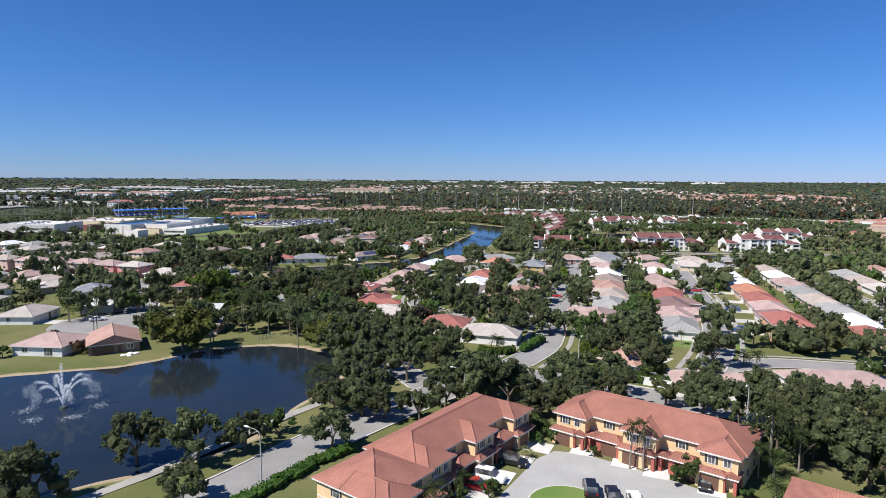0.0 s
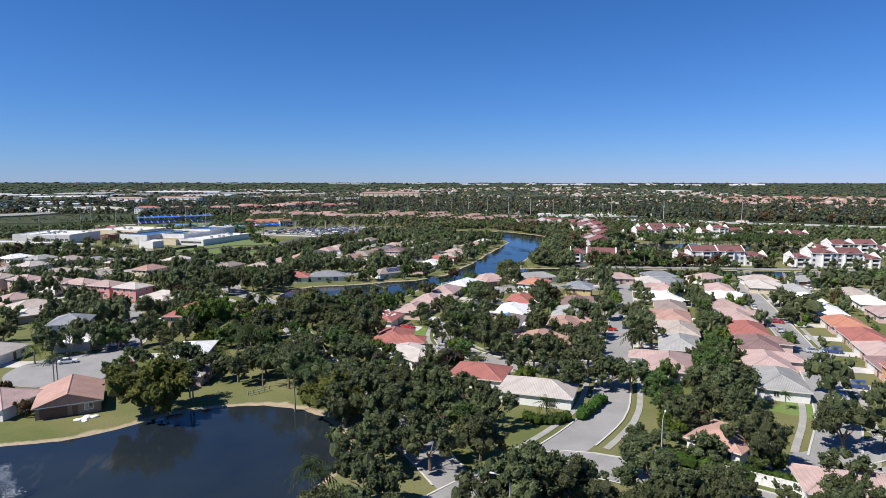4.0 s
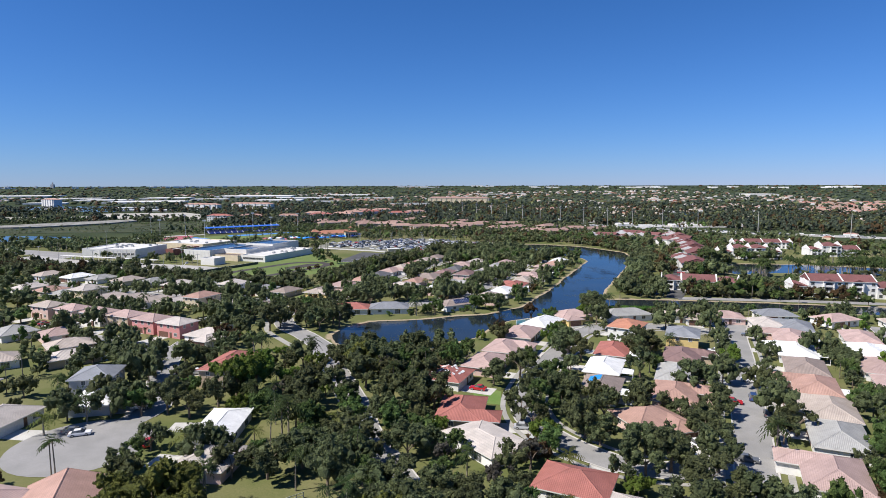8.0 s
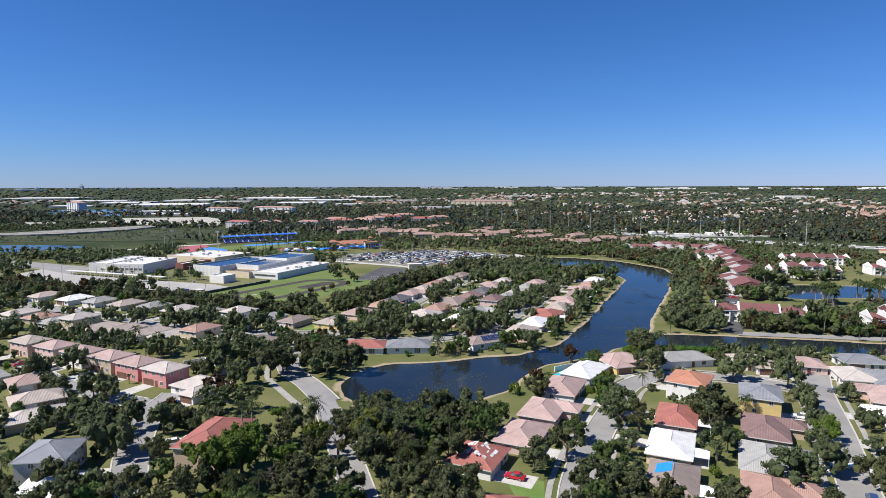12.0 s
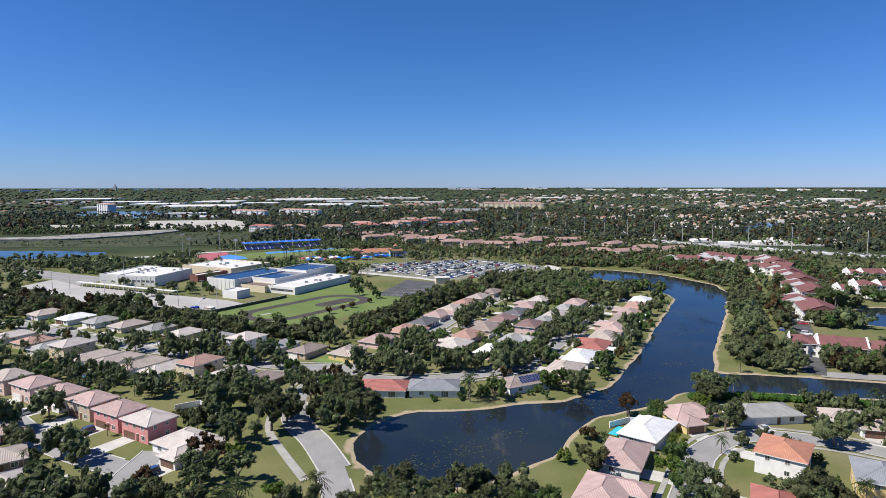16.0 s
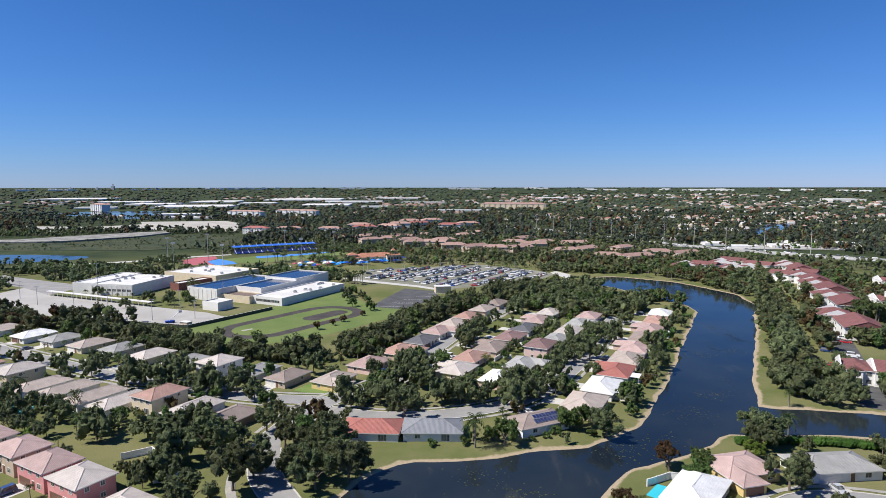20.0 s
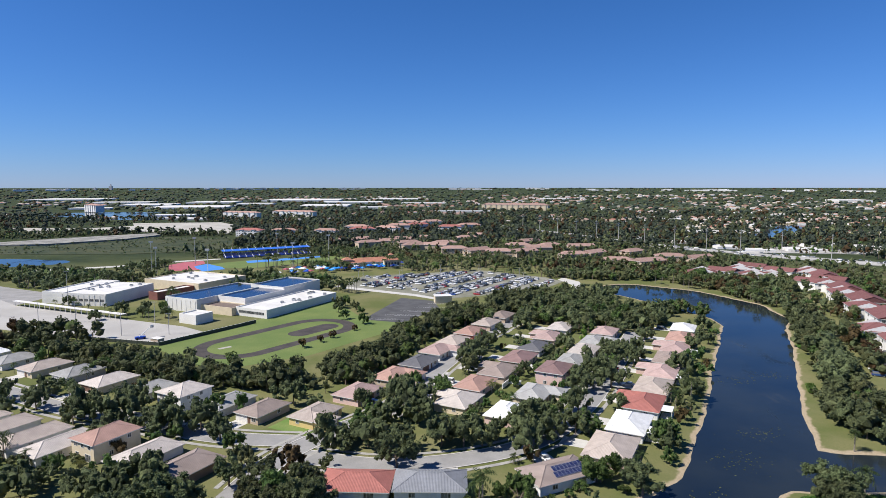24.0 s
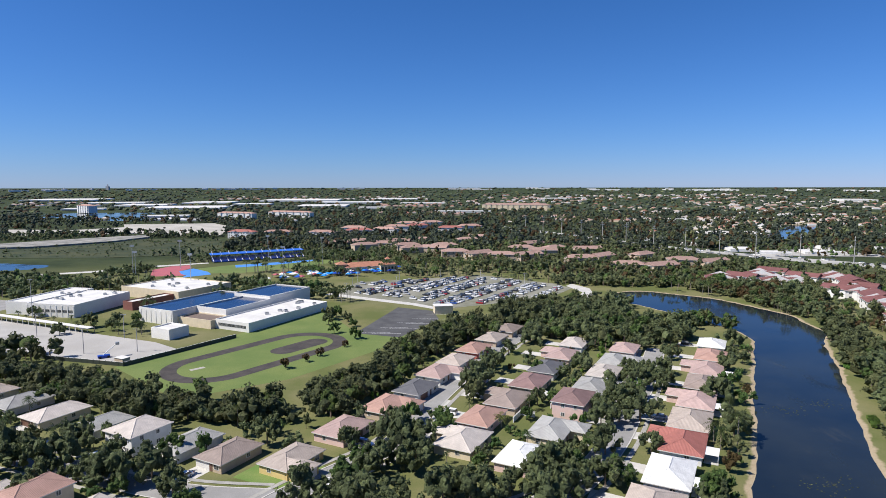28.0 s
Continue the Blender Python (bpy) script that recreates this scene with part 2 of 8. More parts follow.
def ground_mat():
    """Lawn, dry patches and worn soil; pale sand where the sheet dips to the water."""
    m, N, L, b = shader("ground_grass", 0.95, 0, 0.1)
    v = place(N)
    g = mixed(N, L, spots(N, L, 0.035, 0.4, 0.62, 5, v), (.115, .128, .045), (.19, .175, .082))
    g = mixed(N, L, spots(N, L, 0.011, 0.52, 0.66, 5, v), g, (.21, .19, .105))
    fine = spots(N, L, 2.2, 0.25, 0.75, 4, v)
    g = mixed(N, L, node(N, L, "Math", {0: fine, 1: 0.5}, op="MULTIPLY").outputs[0], g, (.07, .095, .028))
    z = node(N, L, "SeparateXYZ", {0: v}).outputs["Z"]
    wob = node(N, L, "TexNoise", {"Vector": v, "Scale": 0.5, "Detail": 4.0}).outputs["Fac"]
    zz = node(N, L, "Math", {0: z, 1: node(N, L, "Math", {0: wob, 1: 0.16}, op="MULTIPLY").outputs[0]}, op="ADD").outputs[0]
    sandy = node(N, L, "MapRange", {0: zz, 1: -0.03, 2: -0.1, 3: 0.0, 4: 1.0}).outputs[0]
    sand = mixed(N, L, fine, (.4, .33, .23), (.27, .21, .13))
    g = mixed(N, L, sandy, g, sand)
    # past the near suburb the land is woods with clearings and bare lots
    off = node(N, L, "VectorMath", {0: v, 1: (20, 330, 0)}, op="DISTANCE").outputs["Value"]
    wild = node(N, L, "MapRange", {0: off, 1: 400.0, 2: 560.0}).outputs[0]
    cover = mixed(N, L, spots(N, L, 0.02, 0.35, 0.6, 6, v, .75), (.024, .036, .016), (.05, .064, .028))
    cover = mixed(N, L, spots(N, L, 0.013, 0.64, 0.72, 6, v, .8), cover, (.3, .27, .22))
    g = mixed(N, L, wild, g, cover)
    L.new(g, b.inputs["Base Color"])
    bumpy(N, L, b, fine, 0.4, 0.08)
    return m


GROUND = ground_mat()
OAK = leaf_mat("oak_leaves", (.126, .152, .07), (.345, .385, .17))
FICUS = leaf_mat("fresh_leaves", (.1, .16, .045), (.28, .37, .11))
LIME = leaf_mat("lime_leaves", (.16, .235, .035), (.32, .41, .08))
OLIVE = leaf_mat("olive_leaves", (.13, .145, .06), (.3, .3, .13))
# oak green darkened and cooled for the far woods: distance haze in the colour
HAZED_LEAF = leaf_mat("hazed_far_leaves", (.068, .09, .062), (.19, .222, .14))
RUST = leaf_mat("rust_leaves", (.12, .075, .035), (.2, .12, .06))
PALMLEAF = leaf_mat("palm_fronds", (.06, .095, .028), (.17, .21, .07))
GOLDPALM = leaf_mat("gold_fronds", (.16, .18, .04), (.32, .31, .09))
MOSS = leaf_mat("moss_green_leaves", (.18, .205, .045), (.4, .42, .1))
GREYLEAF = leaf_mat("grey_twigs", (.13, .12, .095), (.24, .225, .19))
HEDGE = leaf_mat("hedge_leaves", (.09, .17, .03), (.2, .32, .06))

# ---- building helpers ----
class Mesh:
    """Collects faces with material slots, then becomes one mesh."""

    def __init__(self):
        self.v, self.f, self.k, self.mats = [], [], [], []

    def slot(self, m):
        if m not in self.mats:
            self.mats.append(m)
        return self.mats.index(m)

    def add(self, verts, faces, m):
        n, s = len(self.v), self.slot(m)
        self.v += [tuple(p) for p in verts]
        self.f += [tuple(i + n for i in f) for f in faces]
        self.k += [s] * len(faces)

    def quad(self, a, b, c, d, m):
        self.add((a, b, c, d), ((0, 1, 2, 3),), m)

    def box(self, x0, y0, z0, x1, y1, z1, m, turn=None):
        vs = [Vector(p) for p in ((x0, y0, z0), (x1, y0, z0), (x1, y1, z0), (x0, y1, z0), (x0, y0, z1), (x1, y0, z1), (x1, y1, z1), (x0, y1, z1))]
        if turn:
            vs = [turn @ p for p in vs]
        self.add(vs, ((0, 3, 2, 1), (4, 5, 6, 7), (0, 1, 5, 4), (1, 2, 6, 5), (2, 3, 7, 6), (3, 0, 4, 7)), m)

    def bar(self, p, q, w, h, m):
        """A low three-sided bar from p to q, as ridge tiles make."""
        p, q = Vector(p), Vector(q)
        s = (q - p).cross(Vector((0, 0, 1))).normalized() * w / 2
        u = Vector((0, 0, h))
        d = Vector((0, 0, -0.05))
        self.add((p - s + d, p + s + d, p + u, q - s + d, q + s + d, q + u, p, q), ((0, 2, 5, 3), (2, 1, 4, 5), (0, 6, 2), (6, 1, 2), (3, 5, 7), (7, 5, 4), (0, 3, 7, 6), (6, 7, 4, 1)), m)

    def tube(self, pts, radii, m, n=6):
        rings = []
        pts = [Vector(p) for p in pts]
        base = len(self.v)
        for i, p in enumerate(pts):
            d = (pts[min(i + 1, len(pts) - 1)] - pts[max(i - 1, 0)]).normalized()
            a = d.orthogonal().normalized() if abs(d.z) < 0.95 else Vector((1, 0, 0))
            b = d.cross(a).normalized()
            a = b.cross(d)
            for j in range(n):
                w = 2 * math.pi * j / n
                rings.append(p + (a * math.cos(w) + b * math.sin(w)) * radii[i])
        fs = [(i * n + j, i * n + (j + 1) % n, (i + 1) * n + (j + 1) % n, (i + 1) * n + j) for i in range(len(pts) - 1) for j in range(n)]
        fs.append(tuple(range(n))[::-1])
        fs.append(tuple((len(pts) - 1) * n + j for j in range(n)))
        self.add(rings, fs, m)

    def data(self, name, weld=False):
        if weld:
            seen, remap, keep = {}, [], []
            for p in self.v:
                k = (round(p[0], 3), round(p[1], 3), round(p[2], 3))
                if k not in seen:
                    seen[k] = len(keep)
                    keep.append(p)
                remap.append(seen[k])
            self.v, self.f = keep, [tuple(remap[i] for i in f) for f in self.f]
        me = bpy.data.meshes.new(name)
        me.from_pydata(self.v, [], self.f)
        for m in self.mats:
            me.materials.append(m)
        me.polygons.foreach_set("material_index", self.k)
        me.update()
        return me


def part(name, mesh, parent=None, label="", m=None):
    """Links a Mesh (or mesh data) as one object, under a thing or a part."""
    ob = new(name, mesh.data(name, "roof" in name) if isinstance(mesh, Mesh) else mesh)
    if parent is not None:
        ob.parent = parent
    if m is not None:
        ob.matrix_basis = m
    if label:
        ob["label"] = label
    return ob


def thing(name, label, category, group="", m=None, kind=""):
    ob = new(name)
    ob.empty_display_size = 0.5
    if m is not None:
        ob.matrix_basis = m
    return tagged(ob, label, category, group, kind)


def single(name, mesh, label, category, group="", kind="", m=None):
    ob = part(name, mesh, None, "", m)
    return tagged(ob, label, category, group, kind)


# ---- the plan: waters, streets, lots ----
def segs_distance(px, py, pts):
    """Distance from arrays of points to a line of (x, y, radius), minus the radius between."""
    best = np.full(np.shape(px), 1e9)
    for (ax, ay, ar), (bx, by, br) in zip(pts[:-1], pts[1:]):
        dx, dy = bx - ax, by - ay
        t = np.clip(((px - ax) * dx + (py - ay) * dy) / (dx * dx + dy * dy + 1e-9), 0, 1)
        best = np.minimum(best, np.hypot(px - ax - t * dx, py - ay - t * dy) - (ar + t * (br - ar)))
    return best


LAKE_SOUTH = [(-13, 142, 23), (-30, 125, 29), (-75, 114, 35), (-150, 106, 38)]
LAKE_NORTH = [(13, 293, 23.5), (27, 299, 19), (39, 309, 13), (54, 317.5, 6.8), (67, 325, 7.8), (78, 333, 9), (99, 360, 14), (110.5, 383.5, 12.5), (127, 417, 13.5), (151, 463, 13.5), (167, 496, 13), (176, 522, 20),
              (173, 550, 26), (158, 586, 27), (140, 606, 22)]
SIDE_CANAL = [(90, 344, 9.5), (100, 344, 10), (128, 342, 9), (160, 335, 8.5), (230, 314, 8.5), (330, 284, 8.5)]
COURT_POND = [(234, 438, 11), (256, 452, 21), (285, 447, 20), (335, 425, 15)]
FIELD_LAKE = [(-352, 752, 18), (-390, 745, 34), (-470, 748, 36), (-620, 760, 40)]
WATERS = [LAKE_SOUTH, LAKE_NORTH, SIDE_CANAL, COURT_POND, FIELD_LAKE]


def water_distance(px, py):
    px, py = np.asarray(px, float), np.asarray(py, float)
    wob = 1.1 * np.sin(px * 0.16 + 1.0) * np.cos(py * 0.13) + 0.7 * np.sin(px * 0.41 + py * 0.33)
    d = np.full(px.shape, 1e9)
    for w in WATERS:
        d = np.minimum(d, segs_distance(px, py, w))
    spit = segs_distance(px, py, [(186, 487, 2.5), (170, 490, 1.6)])
    return np.maximum(d, -spit) + wob * 0.4


def far_rise(px, py):
    r = np.hypot(np.asarray(px, float), np.asarray(py, float) - 115)
    return 47 * np.clip((r - 1500) / 3300, 0, 1) ** 2


STREETS = []        # (points with radius) for keeping trees off
LOTS = []           # (cx, cy, half width, half depth, angle) of buildings


def smooth_line(pts, step=4.0):
    pts = [Vector((p[0], p[1], 0)) for p in pts]
    ext = [pts[0] * 2 - pts[1]] + pts + [pts[-1] * 2 - pts[-2]]
    out = []
    for i in range(1, len(ext) - 2):
        a, b, c, d = ext[i - 1:i + 3]
        n = max(2, int((c - b).length / step))
        for k in range(n):
            t = k / n
            out.append(0.5 * ((2 * b) + (c - a) * t + (2 * a - 5 * b + 4 * c - d) * t * t + (3 * b - a - 3 * c + d) * t ** 3))
    return out + [pts[-1]]


LEVEL = [0.03]


def strip(pts, left, right, z, m, mesh):
    """A ribbon beside a line, from offset left to offset right."""
    n = len(pts)
    vs = []
    for i, p in enumerate(pts):
        d = (pts[min(i + 1, n - 1)] - pts[max(i - 1, 0)]).normalized()
        s = Vector((-d.y, d.x, 0))
        vs += [p + s * left + Vector((0, 0, z)), p + s * right + Vector((0, 0, z))]
    mesh.add(vs, [(2 * i, 2 * i + 1, 2 * i + 3, 2 * i + 2) for i in range(n - 1)], m)


def road(name, pts, width, label, m=None, kerbs=True, walks=(), bulb=0.0, lines=False):
    """A street on the ground with kerbs, which stop where it meets another, and pavements."""
    m = m or ASPHALT
    line = smooth_line(pts)
    LEVEL[0] += 0.004
    z = LEVEL[0]
    mesh = Mesh()
    strip(line, width / 2, -width / 2, z, m, mesh)
    if bulb:
        c = line[-1]
        mesh.add([(c.x + bulb * math.cos(a * math.pi / 16), c.y + bulb * math.sin(a * math.pi / 16), z + 0.002) for a in range(32)], [tuple(range(32))], m)
    if lines:
        for off in (0.12, -0.2):
            strip(line, off + 0.1, off, z + 0.006, LINE_YELLOW, mesh)
    single(name, mesh, label, "road", kind="structure")
    me = [(p.x, p.y, width / 2) for p in line]
    if bulb:
        me += [(c.x, c.y, bulb), (c.x + 0.1, c.y, bulb)]
    kb = Mesh()
    for side in (1, -1):
        run = []
        for p, d in zip(line[:-1], [(b - a).normalized() for a, b in zip(line[:-1], line[1:])]):
            s = Vector((-d.y, d.x, 0)) * side
            q = p + s * (width / 2 + 0.2)
            clear = all(float(segs_distance(q.x, q.y, o)) > 0.3 for o in STREETS)
            if bulb and (q - c).length < bulb:
                clear = False
            if clear:
                run.append(p)
            if (not clear or p is line[-2]) and len(run) > 1:
                if kerbs:
                    a, b2 = side * width / 2, side * (width / 2 + 0.35)
                    lo, hi = (max(a, b2), min(a, b2))
                    strip(run, lo, hi, 0.16, KERB, kb)
                    strip_wall(run, a, 0.0, 0.16, KERB, kb)
                for off, w in walks:
                    a, b2 = side * (width / 2 + off), side * (width / 2 + off + w)
                    strip(run, max(a, b2), min(a, b2), 0.1, PATHWAY, kb)
                run = []
            elif not clear:
                run = []
    if kb.v:
        single("kerb", kb, "pale concrete kerb and pavement beside the street", "kerb", kind="structure")
    STREETS.append(me)


def strip_wall(pts, off, z0, z1, m, mesh):
    n = len(pts)
    vs = []
    for i, p in enumerate(pts):
        d = (pts[min(i + 1, n - 1)] - pts[max(i - 1, 0)]).normalized()
        s = Vector((-d.y, d.x, 0)) * off
        vs += [p + s + Vector((0, 0, z0)), p + s + Vector((0, 0, z1))]
    mesh.add(vs, [(2 * i, 2 * i + 1, 2 * i + 3, 2 * i + 2) for i in range(n - 1)], m)


LINE_YELLOW = plain("yellow_line", (.6, .42, .05), 0.7)
LINE_WHITE = plain("white_line", (.7, .7, .68), 0.7)


def slab(name, pts, z, m, label, category, keep=True):
    """A flat paved or planted area given by its corners."""
    mesh = Mesh()
    n = len(pts)
    mesh.add([(p[0], p[1], z) for p in pts] + [(p[0], p[1], -0.05) for p in pts],
             [tuple(range(n))] + [(i, i + n, (i + 1) % n + n, (i + 1) % n) for i in range(n)], m)
    ob = single(name, mesh, label, category, kind="structure")
    if keep:
        xs, ys = [p[0] for p in pts], [p[1] for p in pts]
        AREAS.append(pts)
    return ob


AREAS = []


def inside(x, y, poly):
    c = False
    for (ax, ay), (bx, by) in zip(poly, poly[1:] + poly[:1]):
        if (ay > y) != (by > y) and x < (bx - ax) * (y - ay) / (by - ay) + ax:
            c = not c
    return c


def free(x, y, r):
    """True where a trunk with a clear round of r may stand."""
    if float(water_distance(x, y)) < 2.0:
        return False
    for s in STREETS:
        if float(segs_distance(x, y, s)) < min(r, 1.6):
            return False
    for cx, cy, hw, hd, a in LOTS:
        if abs(x - cx) > 40 or abs(y - cy) > 40:
            continue
        u = (x - cx) * math.cos(a) + (y - cy) * math.sin(a)
        w = -(x - cx) * math.sin(a) + (y - cy) * math.cos(a)
        if abs(u) < hw + r and abs(w) < hd + r:
            return False
    return not any(inside(x, y, p) for p in AREAS)


# ---- ground and water ----
def axis(lo, hi, step, out):
    dense = list(np.arange(lo, hi + 0.01, step))
    a, b, s = [], [], step
    x0, x1 = lo, hi
    while x1 < out or x0 > -out:
        s *= 1.16
        x0, x1 = x0 - s, x1 + s
        a.append(max(x0, -out))
        b.append(min(x1, out))
    return np.array(sorted(set(np.round(a + dense + b, 3))))


def ground_sheet():
    xs, ys = axis(-440, 360, 4.2, 5200), axis(50, 860, 4.2, 5200)
    gx, gy = np.meshgrid(xs, ys)
    d = water_distance(gx, gy)
    z = np.where(d > 3.0, 0.0, np.clip((d - 3.0) * 0.13, -1.6, 0)) + far_rise(gx, gy)
    far = segs_distance(gx, gy, FAR_LAKE)
    z = np.where(far < 0, z - 2.0, z)
    n, k = len(ys), len(xs)
    verts = np.stack([gx, gy, z], -1).reshape(-1, 3)
    i = np.arange(n * k).reshape(n, k)
    faces = np.stack([i[:-1, :-1], i[:-1, 1:], i[1:, 1:], i[1:, :-1]], -1).reshape(-1, 4)
    me = bpy.data.meshes.new("ground")
    me.from_pydata(verts.tolist(), [], faces.tolist())
    me.materials.append(GROUND)
    me.polygons.foreach_set("use_smooth", [True] * len(me.polygons))
    tagged(new("ground", me), "flat grassy ground with sandy banks at the water", "ground", kind="structure")


FAR_LAKE = [(-1010, 1880, 60), (-800, 1690, 95), (-620, 1540, 60)]
ground_sheet()


def water_sheet(name, x0, y0, x1, y1, z, label):
    m = Mesh()
    m.quad((x0, y0, z), (x1, y0, z), (x1, y1, z), (x0, y1, z), WATER)
    single(name, m, label, "lake", kind="structure")


water_sheet("water", -200, 55, 25, 200, -0.3, "dark still lake water with ripples")
water_sheet("water", -20, 255, 420, 660, -0.3, "dark blue canal water with wind streaks")
water_sheet("water", -700, 690, -320, 810, -0.3, "blue lake beside the open field")
water_sheet("water", -1150, 1440, -520, 2000, -0.5, "distant blue lake")

# ---- kinds of things: houses ----
def hip(mesh, x0, y0, x1, y1, z, slope, m, over=0.55, gable="", caps=True):
    """A hipped roof over a rectangle; gable names the ends that stay upright: any of w e s n."""
    x0, y0, x1, y1 = x0 - over, y0 - over, x1 + over, y1 + over
    w, d = x1 - x0, y1 - y0
    h = slope * min(w, d) / 2
    t = 0.22
    if w >= d:
        ym = (y0 + y1) / 2
        a = Vector((x0 + (0 if "w" in gable else d / 2), ym, z + h))
        b = Vector((x1 - (0 if "e" in gable else d / 2), ym, z + h))
    else:
        xm = (x0 + x1) / 2
        a = Vector((xm, y0 + (0 if "s" in gable else w / 2), z + h))
        b = Vector((xm, y1 - (0 if "n" in gable else w / 2), z + h))
    c = [Vector(p) for p in ((x0, y0, z), (x1, y0, z), (x1, y1, z), (x0, y1, z))]
    if w >= d:
        fs = ((0, 1, 5, 4), (1, 2, 5), (2, 3, 4, 5), (3, 0, 4))
    else:
        fs = ((0, 1, 4), (1, 2, 5, 4), (2, 3, 5), (3, 0, 4, 5))
    mesh.add(c + [a, b], fs, m)
    lo = [p - Vector((0, 0, t)) for p in c]
    mesh.add(c + lo, [(i, i + 4, (i + 1) % 4 + 4, (i + 1) % 4) for i in range(4)] + [(7, 6, 5, 4)], TRIM)
    if caps:
        mesh.bar(a, b, 0.42, 0.1, m)
        ends = ((0, a), (3, a), (1, b), (2, b)) if w >= d else ((0, a), (1, a), (3, b), (2, b))
        for i, e in ends:
            mesh.bar(c[i], e, 0.42, 0.1, m)


def window(parent, x, y, z, w, h, face, shutters=False, bars=2, split=False):
    """A window with frame and pane, set in the wall that looks along face (0 south, 1 east, 2 north, 3 west)."""
    m = Matrix.Translation((x, y, z)) @ Matrix.Rotation(face * math.pi / 2, 4, "Z")
    key = (round(w, 2), round(h, 2), shutters, bars)
    if key not in WINDOW_MESH:
        f = Mesh()
        f.box(-w / 2 - .09, -.05, -h / 2 - .09, w / 2 + .09, .02, h / 2 + .09, TRIM)
        g = Mesh()
        g.box(-w / bars / 2 + .035, -.062, -h / 2 + .02, w / bars / 2 - .035, -.045, h / 2 - .02, GLASS)
        s = Mesh()
        if shutters:
            s.box(-.14, -0.06, -h / 2, .14, 0.0, h / 2, SHUTTER)
        WINDOW_MESH[key] = (f.data("window"), g.data("pane"), s.data("shutter") if shutters else None)
    f, g, s = WINDOW_MESH[key]
    if not split and not shutters:
        if (key, "one") not in WINDOW_MESH:
            one = Mesh()
            one.box(-w / 2 - .09, -.05, -h / 2 - .09, w / 2 + .09, .02, h / 2 + .09, TRIM)
            for k in range(bars):
                xx = -w / 2 + w * k / bars
                one.quad((xx + .03, -.055, -h / 2 + .03), (xx + w / bars - .03, -.055, -h / 2 + .03), (xx + w / bars - .03, -.055, h / 2 - .03), (xx + .03, -.055, h / 2 - .03), GLASS)
            WINDOW_MESH[(key, "one")] = one.data("window")
        return part("window", WINDOW_MESH[(key, "one")], parent, "", m)
    ob = part("window", f, parent, "", m)
    for k in range(bars):
        part("pane", g, ob, "", Matrix.Translation((-w / 2 + w * (k + .5) / bars, 0, 0)))
    if s:
        for q in (-1, 1):
            part("shutter", s, ob, "dark shutter", Matrix.Translation((q * (w / 2 + .27), 0, 0)))
    return ob


WINDOW_MESH = {}


